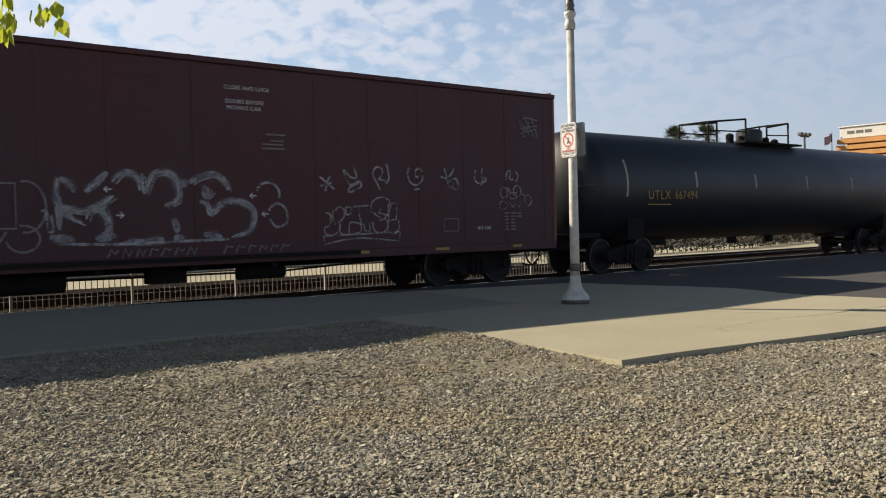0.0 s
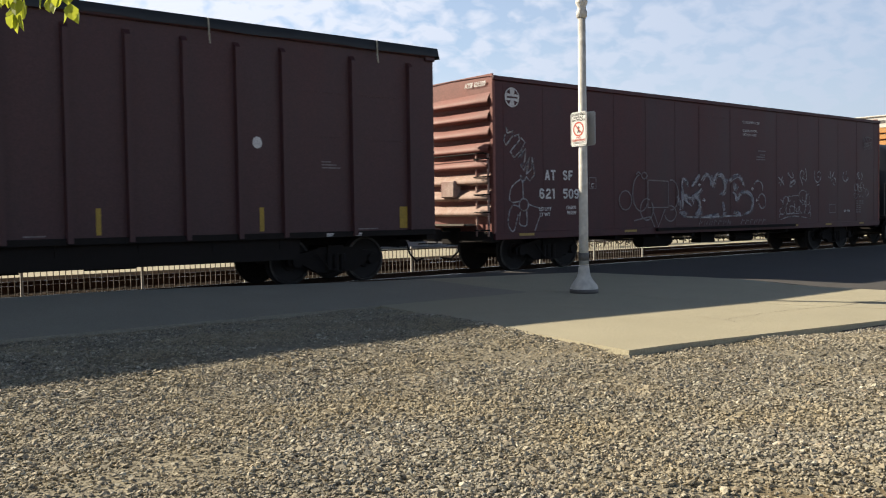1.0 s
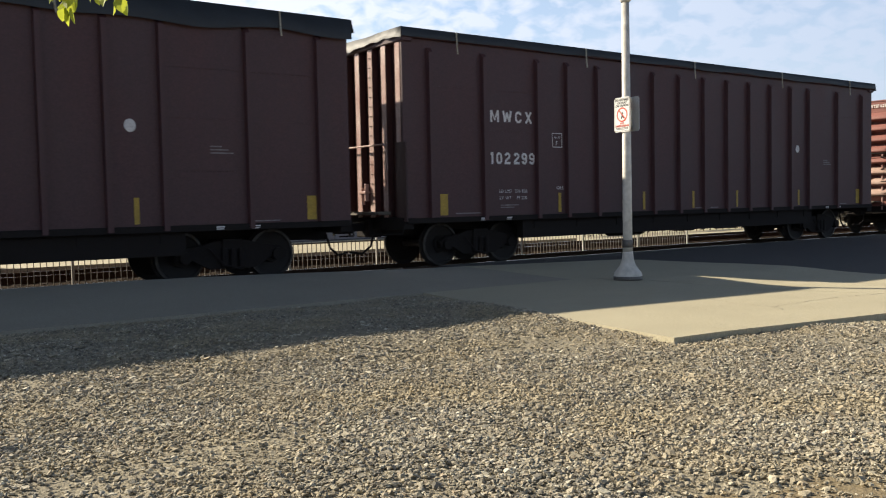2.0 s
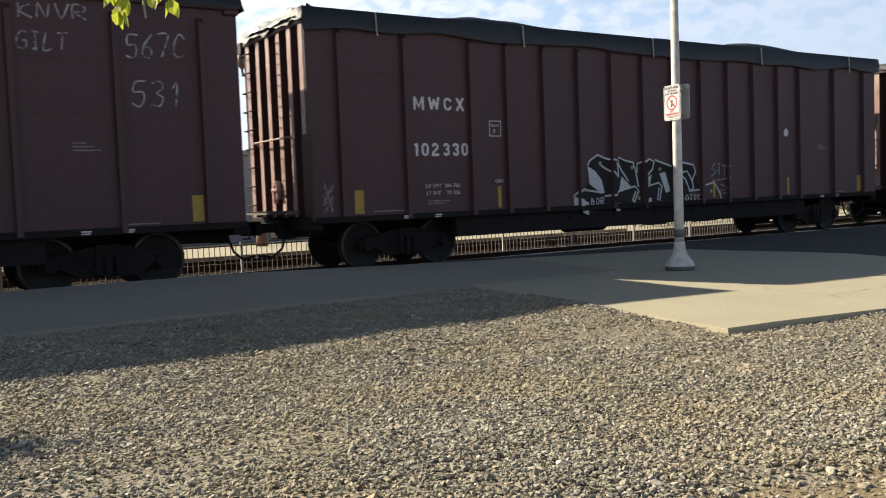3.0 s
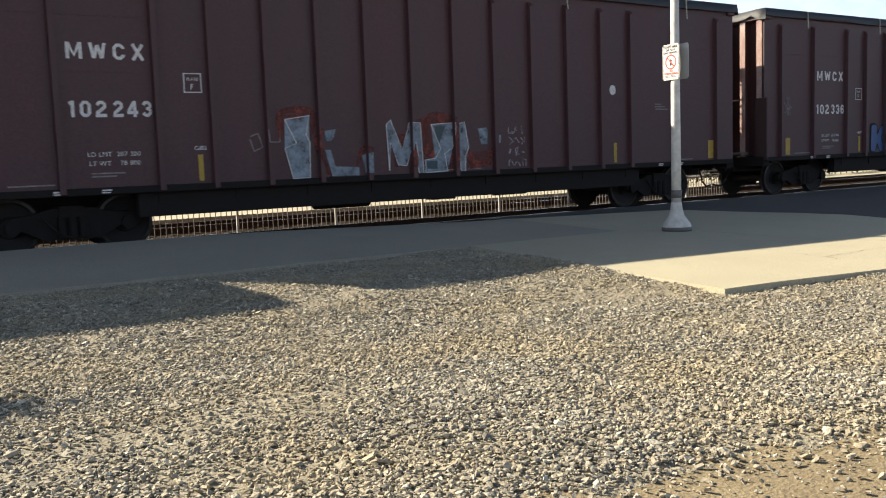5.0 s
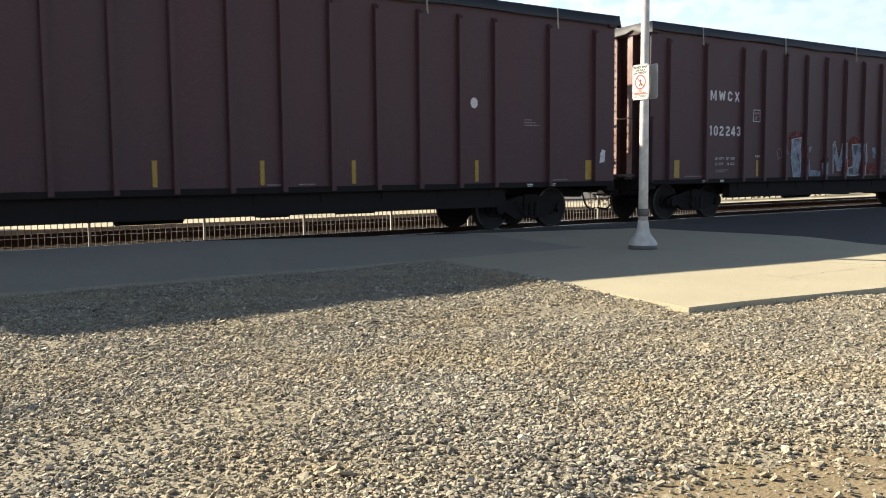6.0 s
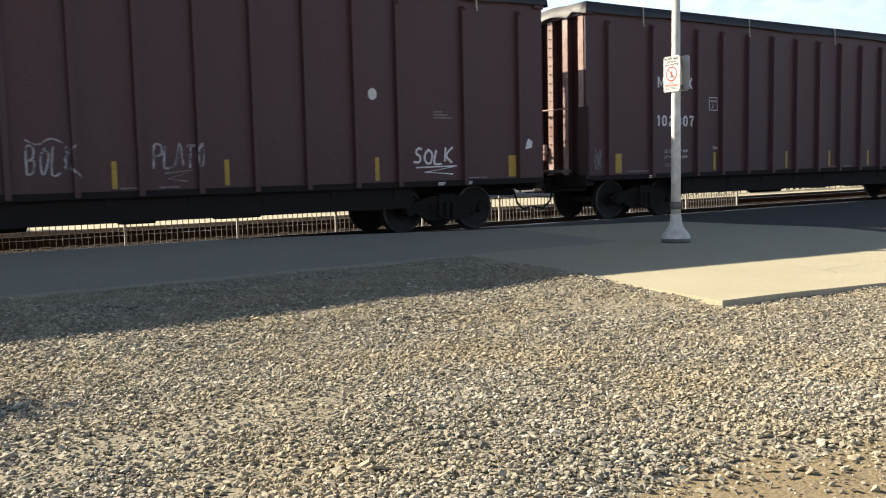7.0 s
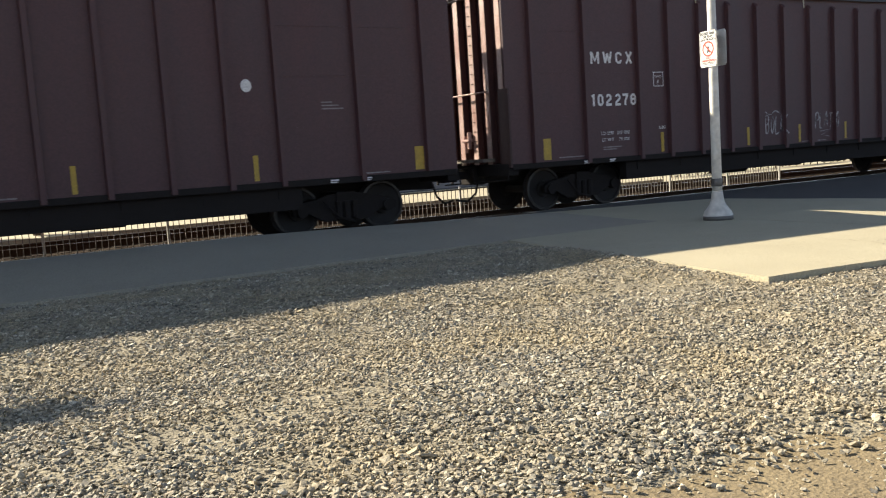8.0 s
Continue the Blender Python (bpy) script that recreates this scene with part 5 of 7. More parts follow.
def box_car_graffiti():
    y = -1.566
    c = box_car
    # tumbling letters and a flower near the rear corner
    letters_ = [
        [(-2.29, 3.48), (-2.25, 3.34), (-2.04, 3.4), (-2.09, 3.26), (-2.3, 3.05), (-2.36, 3.16), (-2.32, 3.31)],
        [(-2.02, 3.27), (-1.88, 3.33), (-1.85, 3.19), (-2.06, 3.0), (-2.16, 2.91), (-2.04, 2.77), (-1.83, 2.92), (-1.67, 3.14), (-1.8, 3.25)],
        [(-1.9, 2.77), (-1.65, 2.99), (-1.69, 2.69), (-1.83, 2.59), (-1.73, 2.48), (-1.53, 2.79), (-1.63, 2.37), (-1.48, 2.49), (-1.44, 2.79), (-1.36, 2.37), (-1.53, 2.22), (-1.63, 2.31), (-1.78, 2.19), (-1.83, 2.36)],
    ]
    scrawl(c, "graffiti", letters_, 0.040, y, THIN, BAX, "tumbling white outlined letters")
    scrawl(c, "graffiti", [[(p[0] + 0.02, p[1] - 0.01) for p in q] for q in letters_], 0.11, y + 0.004, FAINTMIST, BAX, "soft white overspray round the letters")
    scrawl(c, "graffiti", flowing([
        [(-1.76, 2.19), (-1.75, 1.77)], arc(-1.73, 1.645, 0.155, 0.145, 0, 360), [(-1.83, 2.26), (-2.12, 2.07), (-2.2, 1.78), (-2.09, 1.7), (-1.89, 1.73)],
        [(-1.89, 1.6), (-2.1, 1.63), (-2.21, 1.48), (-2.25, 1.19), (-2.08, 1.01), (-1.92, 1.42)], [(-1.85, 1.48), (-1.88, 1.19), (-1.65, 1.15), (-1.64, 1.48)],
    ]) + [[(-1.59, 1.66), (-1.11, 1.53), (-1.38, 0.98)]], 0.034, y, THIN, BAX, "white spray-painted flower")
    # outlined letters mid-car
    scrawl(c, "graffiti", [
        arc(2.05, 1.75, 0.26, 0.26, 0, 360), arc(2.7, 1.95, 0.35, 0.50, 100, 330), arc(2.95, 1.5, 0.28, 0.3, 60, 400), [(3.0, 2.3), (3.0, 1.55), (3.9, 1.55), (3.9, 2.28), (3.0, 2.3)],
        arc(4.05, 1.9, 0.32, 0.42, 100, -100), arc(4.0, 1.38, 0.26, 0.22, 100, -170), [(2.4, 1.2), (3.1, 1.3), (3.3, 1.0)], [(2.5, 2.45), (2.6, 2.52), (2.7, 2.45)],
        arc(2.85, 2.42, 0.12, 0.09, 0, 360, 8), [(3.2, 1.5), (3.45, 1.02), (3.75, 1.5)],
    ], 0.038, y, FAINT, BAX)
    # broad faded capitals: pale haze sprayed round dark bubble letters
    haze = flowing([
        [(4.56, 2.38), (4.53, 2.17), (4.56, 1.92), (4.57, 1.51)], [(4.6, 2.38), (4.72, 2.3), (4.82, 2.14)], [(5.38, 2.49), (5.19, 2.31), (4.99, 2.15)],
        [(5.47, 2.09), (5.23, 1.92), (4.94, 1.82), (4.65, 1.86), (4.72, 1.73), (4.94, 1.63)], [(5.0, 1.69), (5.07, 1.82), (5.23, 1.86), (5.35, 1.71), (5.37, 1.5), (5.2, 1.35)],
        [(5.46, 2.33), (5.59, 2.46), (5.77, 2.48), (5.91, 2.36), (5.94, 2.18)],
        [(5.98, 2.49), (6.03, 2.15), (6.16, 2.43), (6.32, 2.51), (6.53, 2.46), (6.63, 2.28), (6.64, 2.05), (6.51, 1.96), (6.38, 1.92)],
        [(6.85, 2.33), (7.05, 2.43), (7.34, 2.49), (7.56, 2.36), (7.63, 2.2)], [(7.15, 2.29), (7.17, 2.09), (7.3, 2.2)],
    ])
    low_haze = flowing([
        [(7.04, 1.99), (7.2, 1.92), (7.27, 1.76), (7.53, 1.97), (7.83, 1.99), (8.08, 1.87), (8.15, 1.68), (8.02, 1.42), (7.66, 1.32)],
        [(4.41, 1.39), (4.81, 1.36)], [(5.15, 1.35), (5.51, 1.39)], [(5.64, 1.27), (6.08, 1.28), (6.35, 1.32)], [(6.54, 1.35), (6.75, 1.31)], [(7.11, 1.39), (7.47, 1.32)],
        [(6.55, 1.7), (6.61, 1.43)], [(6.74, 2.39), (6.73, 2.24)],
    ])
    scrawl(c, "graffiti", haze + low_haze, 0.22, y, FAINTMIST, BAX, "broad faded white spray-painted capitals", True)
    scrawl(c, "graffiti", haze + low_haze, 0.13, y - 0.003, MIST, BAX, "denser middle of the faded capitals", True)
    scrawl(c, "graffiti", haze[:7] + low_haze[:1], 0.05, y - 0.0055, THIN, BAX, "brighter cores of the faded capitals", True)
    scrawl(c, "graffiti", [[(q[0] + 0.06, q[1] - 0.05) for q in pts] for pts in haze[3:]], 0.02, y - 0.008, THIN, BAX, "thin white edges of the capitals")
    scrawl(c, "graffiti", flowing([
        [(8.2, 2.2), (8.31, 2.32), (8.53, 2.35), (8.69, 2.21), (8.69, 2.05)], [(8.47, 1.8), (8.52, 1.89), (8.68, 1.95), (8.84, 1.82), (8.84, 1.57), (8.61, 1.5), (8.48, 1.65)],
        [(4.29, 1.82), (4.37, 1.82), (4.38, 1.52), (4.47, 1.51), (4.44, 1.76)], [(4.55, 1.28), (5.6, 1.25), (6.6, 1.27), (7.6, 1.28)],
    ]), 0.05, y - 0.004, THIN, BAX)
    for x0, z0, sgn in ((5.45, 2.2, -1), (5.5, 1.75, 1), (8.2, 2.1, -1), (8.45, 1.75, -1)):
        scrawl(c, "door_arrow", [[(x0, z0), (x0 + 0.14 * sgn, z0)], [(x0 + 0.08 * sgn, z0 + 0.05), (x0 + 0.14 * sgn, z0), (x0 + 0.08 * sgn, z0 - 0.05)]], 0.022, y - 0.008, WHITE, BAX, "small white stencilled arrow")
    # row of single signs, and a tag below
    signs = flowing([
        [(9.6, 2.51), (9.77, 2.39), (9.97, 2.24)], [(9.9, 2.53), (9.8, 2.38), (9.76, 2.2)], [(9.64, 2.3), (9.91, 2.37)],
        [(10.45, 2.72), (10.51, 2.58), (10.51, 2.48), (10.37, 2.5), (10.21, 2.65), (10.25, 2.5), (10.37, 2.34), (10.6, 2.41), (10.62, 2.29), (10.34, 2.18), (10.36, 2.29), (10.58, 2.37)],
        [(11.12, 2.23), (11.04, 2.39), (10.94, 2.55), (11.02, 2.71), (11.17, 2.69), (11.18, 2.55), (11.09, 2.47), (11.26, 2.44), (11.29, 2.38), (11.36, 2.52), (11.3, 2.8)],
        [(11.9, 2.73), (11.87, 2.57), (11.94, 2.41), (12.1, 2.35), (12.26, 2.45), (12.28, 2.62), (12.19, 2.72), (12.08, 2.65), (12.1, 2.53), (12.18, 2.55)], [(12.04, 2.25), (12.19, 2.27)],
    ]) + flowing([
        [(12.91, 2.74), (12.97, 2.55), (13.04, 2.31)], [(12.8, 2.54), (13.02, 2.53), (13.2, 2.74)], [(13.02, 2.44), (13.25, 2.51), (13.31, 2.3), (13.15, 2.29), (13.19, 2.4)],
        [(13.86, 2.72), (13.81, 2.52), (13.96, 2.41), (14.17, 2.48), (14.12, 2.55), (14.02, 2.37)], [(14.06, 2.76), (14.03, 2.54)],
        [(14.81, 2.49), (14.86, 2.69), (14.98, 2.72), (14.94, 2.54), (15.07, 2.52)], [(15.1, 2.74), (15.23, 2.61), (15.15, 2.47)],
    ])
    for a, b in ((0, 3), (3, 4), (4, 5), (5, 7), (7, 10), (10, 12), (12, 14)):
        scrawl(c, "graffiti_sign", signs[a:b], 0.042, y, THIN, BAX, "small white spray-painted sign")
    scrawl(c, "graffiti", flowing([
        [(9.74, 1.76), (9.86, 1.72), (9.84, 1.51), (9.72, 1.46), (9.74, 1.34), (9.9, 1.3), (10.04, 1.38), (10.09, 1.53), (9.93, 1.57)], [(9.94, 1.84), (9.91, 1.67), (9.97, 1.53), (10.18, 1.66), (10.19, 1.82), (10.07, 1.88), (9.98, 1.8)],
        [(10.24, 1.88), (10.25, 1.72), (10.37, 1.76), (10.37, 1.86), (10.24, 1.88)], [(10.09, 1.53), (10.1, 1.34), (10.33, 1.31), (10.59, 1.36), (10.58, 1.52), (10.34, 1.55), (10.31, 1.33)],
        [(10.91, 1.56), (10.93, 1.4), (11.1, 1.32), (11.28, 1.41), (11.26, 1.61), (11.08, 1.59)], [(11.33, 1.57), (11.3, 1.39), (11.45, 1.29), (11.6, 1.42), (11.58, 1.59)],
    ]) + flowing([[(10.87, 1.76), (10.9, 1.97), (11.12, 2.08), (11.35, 2.01), (11.37, 1.83), (11.21, 1.63), (11.06, 1.67), (10.92, 1.76)]]) + [
        [(10.42, 1.88), (10.83, 1.91)], [(10.54, 1.86), (10.62, 1.5), (10.69, 1.52), (10.7, 1.38), (10.83, 1.36), (10.83, 1.56)], [(11.14, 1.87), (11.07, 1.75), (11.26, 1.71)],
        [(11.32, 1.93), (11.55, 1.96), (11.53, 1.61), (11.33, 1.58), (11.32, 1.93)], [(9.69, 1.29), (9.71, 1.12), (10.14, 1.2), (10.61, 1.23), (11.1, 1.19), (11.6, 1.14), (11.63, 1.34)], [(9.69, 1.29), (10.6, 1.31), (11.63, 1.34)],
    ], 0.030, y, THIN, BAX, "small outlined white spray-painted tag")
    rng = random.Random(5)
    scrawl(c, "graffiti", [arc(14.75, 2.2, 0.12, 0.13, 0, 360), arc(15.19, 2.24, 0.13, 0.14, 0, 360), arc(15.55, 2.02, 0.12, 0.13, 0, 360), arc(14.71, 1.9, 0.12, 0.1, 30, 330),
                           [(14.94, 2.06), (15.16, 2.06), (15.16, 2.2), (14.94, 2.2), (14.94, 2.06)], [(14.84, 1.88), (14.94, 1.97), (15.03, 1.86), (15.13, 1.95), (15.26, 1.86), (15.32, 2.0)],
                           [(14.86, 2.33), (14.98, 2.2)], [(15.36, 2.18), (15.46, 2.12), (15.42, 1.9)]], 0.026, y, THIN, BAX, "looping white outlined figure")
    for k in range(6):
        z = 1.70 - 0.078 * k - RAIL_Z
        for x0, w in ((14.76, 0.12), (14.96, 0.15), (15.16, 0.16 if k < 2 else 0.0)):
            if w:
                single("stencil_line", FAINT, c, (x0 + BAX, x0 + w + BAX, y - 0.001, y + 0.002, z, z + 0.035))
    lines = [[(15.55 + rng.uniform(-0.25, 0.4), 3.85 + rng.uniform(-0.35, 0.2)) for _ in range(3)] for _ in range(9)]
    scrawl(c, "graffiti", lines, 0.03, y, FAINT, BAX, "faint white spray scribble near the corner")
    x = 5.4
    lines = []
    for k in range(15):
        if k in (7, 8):
            continue
        x0 = 5.35 + 0.24 * k
        lines.append([(x0 + rng.uniform(-0.02, 0.02), 1.02), (x0 + 0.06, 1.16), (x0 + 0.13, 1.02 + rng.uniform(0, 0.12)), (x0 + 0.18, 1.14)])
    scrawl(c, "graffiti", lines, 0.028, y, FAINT, BAX, "worn white lettering along the lower edge")


box_car_graffiti()
GY = -1.508


def silver_piece(car):
    """Sharp interlocking silver letters with black gaps."""
    d = GX
    ground = [[(6.58, 1.34), (6.94, 1.56), (7.03, 1.6), (7.03, 2.03), (7.35, 2.28), (7.95, 2.14), (8.02, 2.22), (8.63, 2.06), (9.08, 2.17), (9.98, 1.94), (9.99, 2.12), (10.63, 2.01), (10.7, 1.84), (10.57, 1.56),
               (10.85, 1.37), (10.44, 1.29), (10.03, 0.96), (9.88, 1.13), (9.38, 1.12), (9.07, 0.99), (8.46, 1.12), (8.04, 0.94), (7.91, 1.12), (7.53, 1.09), (7.03, 0.88), (6.86, 0.96), (6.59, 1.11)]]
    filled(car, "graffiti_ground", ground, GY, DULLBLACK, d, "black spray-painted ground of the letters")
    slabs = [[(7.03, 2.02), (7.26, 1.91), (7.46, 1.69), (7.54, 1.41), (7.38, 1.44), (7.07, 1.63)], [(6.58, 1.34), (6.85, 1.24), (6.85, 1.1), (6.59, 1.11)], [(6.88, 1.22), (7.05, 1.18), (7.03, 0.88), (6.86, 0.96)],
             [(8.11, 1.77), (8.22, 1.67), (8.4, 1.53), (8.12, 1.4), (8.02, 1.44)], [(7.92, 1.12), (8.04, 1.13), (8.04, 0.94), (7.91, 0.94)], [(9.4, 1.81), (9.6, 1.85), (9.77, 1.37), (9.61, 1.33)],
             [(8.93, 1.2), (9.11, 1.23), (9.1, 1.01), (8.93, 0.98)], [(8.99, 1.73), (9.13, 1.79), (9.06, 1.53), (8.95, 1.42)], [(9.98, 1.91), (10.09, 1.78), (10.14, 1.5), (10.04, 1.32), (9.95, 1.4)], [(10.05, 1.21), (10.11, 1.13), (9.96, 0.96), (9.93, 0.98)]]
    filled(car, "graffiti_fill", slabs, GY - 0.004, SILVER, d, "silver-white letter fill")
    edges = [[(7.03, 2.03), (7.09, 2.14), (7.35, 2.28), (7.61, 2.19), (7.95, 2.14), (8.0, 1.96), (8.0, 1.74)], [(7.41, 2.06), (7.54, 1.98), (7.8, 1.87), (7.95, 1.72)], [(6.58, 1.34), (6.84, 1.5), (6.94, 1.47), (7.48, 1.39)],
             [(7.07, 1.63), (7.38, 1.44), (7.54, 1.4)], [(8.01, 2.06), (8.02, 2.22), (8.23, 2.14), (8.5, 2.09), (8.58, 1.86), (8.66, 1.5)], [(8.01, 2.06), (8.11, 1.9), (8.34, 1.64)],
             [(7.54, 1.31), (7.92, 1.33), (8.02, 1.42), (8.55, 1.52), (8.67, 1.4), (8.5, 1.12), (8.45, 1.17), (8.57, 1.4)], [(9.23, 2.15), (9.6, 2.05), (9.98, 1.94)]]
    more = [[(8.62, 1.83), (8.63, 2.06), (9.08, 2.17), (9.21, 2.09), (9.15, 1.92), (9.0, 1.79), (8.95, 1.5), (9.36, 1.59), (9.47, 1.48), (9.38, 1.15), (9.31, 1.18), (9.37, 1.47)],
            [(9.98, 1.91), (10.01, 2.12), (10.38, 2.05), (10.63, 2.01), (10.7, 1.84), (10.57, 1.6)], [(10.18, 1.81), (10.38, 1.86), (10.55, 1.65), (10.62, 1.42), (10.48, 1.36), (10.33, 1.64), (10.2, 1.75)],
            [(10.45, 1.35), (10.85, 1.38)], [(11.02, 1.48), (11.4, 1.55), (11.61, 1.29), (11.67, 1.11), (11.53, 1.1)]]
    scrawl(car, "graffiti_outline", edges + more, 0.044, GY - 0.008, SILVER, d, "white edge lines of the letters")
    for x, z in ((7.42, 2.08), (6.93, 1.47), (8.67, 1.23), (9.41, 1.92), (11.28, 1.33), (8.46, 1.97)):
        filled(car, "graffiti_dot", [[(x + 0.05 * math.cos(a), z + 0.05 * math.sin(a)) for a in (k * 0.785 for k in range(8))]], GY - 0.012, MOSS, d, "small yellow-green dot")
    handwritten(car, "BOR", 7.10, 1.12, 0.44, 0.14, 0.024, SILVER, d, GY - 0.012, 3, "small white hand-sprayed word")
    handwritten(car, "DISK", 10.33, 1.12, 0.55, 0.13, 0.024, SILVER, d, GY - 0.012, 7, "small white hand-sprayed word")
    scrawl(car, "graffiti", [[(11.45, 2.05), (11.3, 1.9), (11.5, 1.85), (11.3, 1.7)], [(11.6, 2.05), (11.6, 1.75)], [(11.7, 2.0), (11.95, 1.95)], [(11.8, 1.98), (11.8, 1.7)],
                             [(11.5, 1.6), (11.95, 1.65)], [(11.65, 1.5), (11.95, 1.4), (11.6, 1.3), (11.9, 1.25)]], 0.03, GY - 0.012, ICEPAINT, d, "small pale blue tag")


def block_letters(car):
    d = GX
    k_ = [(5.08, 1.93), (5.26, 1.96), (5.38, 1.9), (5.39, 1.65), (5.59, 1.91), (5.77, 1.89), (5.78, 1.73), (5.63, 1.56), (5.79, 1.28), (5.71, 1.15), (5.53, 1.16), (5.4, 1.38), (5.3, 1.15), (5.12, 1.16), (5.05, 1.24), (5.08, 1.93)]
    m_ = [(6.07, 1.91), (6.28, 1.93), (6.42, 1.71), (6.56, 1.92), (6.71, 1.91), (6.82, 1.67), (6.77, 1.23), (6.58, 1.2), (6.54, 1.48), (6.46, 1.26), (6.34, 1.27), (6.28, 1.51), (6.21, 1.21), (6.08, 1.26), (6.06, 1.58), (6.07, 1.91)]
    b_ = [(7.08, 1.95), (7.34, 2.02), (7.57, 2.03), (7.78, 1.89), (7.76, 1.66), (7.6, 1.52), (7.78, 1.3), (7.73, 1.09), (7.48, 1.11), (7.38, 1.32), (7.32, 1.12), (7.14, 1.13), (7.07, 1.38), (7.08, 1.95)]
    c_ = [(8.11, 1.94), (8.27, 1.98), (8.38, 1.87), (8.56, 1.99), (8.76, 1.94), (8.77, 1.77), (8.57, 1.69), (8.38, 1.59), (8.5, 1.44), (8.75, 1.49), (8.76, 1.28), (8.58, 1.13), (8.28, 1.17), (8.15, 1.41), (8.13, 1.71), (8.11, 1.94)]
    k_, m_, b_, c_ = [q[:-1] for q in flowing([k_, m_, b_, c_], 3)]
    teal = [[(4.98, 1.2), (5.0, 1.1), (7.9, 1.04), (8.86, 1.06), (8.86, 1.25), (8.0, 1.2), (6.9, 1.22)], [(5.78, 1.5), (5.92, 1.6), (5.9, 1.15), (5.72, 1.15)], [(6.78, 1.3), (6.9, 1.85), (6.98, 1.5), (6.92, 1.15)], [(8.72, 1.3), (8.86, 1.5), (8.88, 1.95), (8.74, 1.9)]]
    filled(car, "graffiti_ground", teal, GY + 0.001, TEALPAINT, d, "dark teal ground behind the letters")
    for shape, mat, lab in ((k_, BLUEPAINT, "blue spray-painted letter"), (m_, SILVER, "white spray-painted letter"), (b_, REDPAINT, "orange-red spray-painted letter"), (c_, SILVER, "pale blue spray-painted letter")):
        cx = sum(p[0] for p in shape) / len(shape)
        cz = sum(p[1] for p in shape) / len(shape)
        grown = [(cx + (p[0] - cx) * 1.0 + (0.05 if p[0] > cx else -0.05), cz + (p[1] - cz) + (0.05 if p[1] > cz else -0.05)) for p in shape]
        filled(car, "graffiti_ground", [grown], GY, DULLBLACK, d, "black shadow behind the letter")
        filled(car, "graffiti_letter", [shape], GY - 0.004, mat, d, lab)
        scrawl(car, "graffiti_outline", [shape + [shape[0]]], 0.030, GY - 0.008, DULLBLACK, d, "black outline")
    scrawl(car, "graffiti_outline", flowing([[(7.50, 1.88), (7.62, 1.84), (7.60, 1.70), (7.48, 1.72), (7.50, 1.88)]]) + [[(7.30, 1.55), (7.36, 1.42), (7.46, 1.58)], [(8.42, 1.55), (8.62, 1.52)]], 0.03, GY - 0.009, DULLBLACK, d, "black inner lines")
    for words, x, z, h, w in (("KNVR", 15.15, 4.52, 0.24, 1.1), ("GILT", 15.12, 4.02, 0.28, 0.78), ("567C", 16.78, 3.98, 0.40, 1.05), ("531", 16.84, 3.15, 0.42, 0.95)):
        handwritten(car, words, x, z, w, h, 0.030, THIN, d, GY - 0.004, len(words) + int(z * 10))
    rng = random.Random(3)
    scrawl(car, "graffiti", [[(1.0 + rng.uniform(-0.2, 0.2), 2.5 + rng.uniform(-0.3, 0.3)) for _ in range(4)] for _ in range(6)], 0.018, GY, FAINT, d, "faint grey scribble")


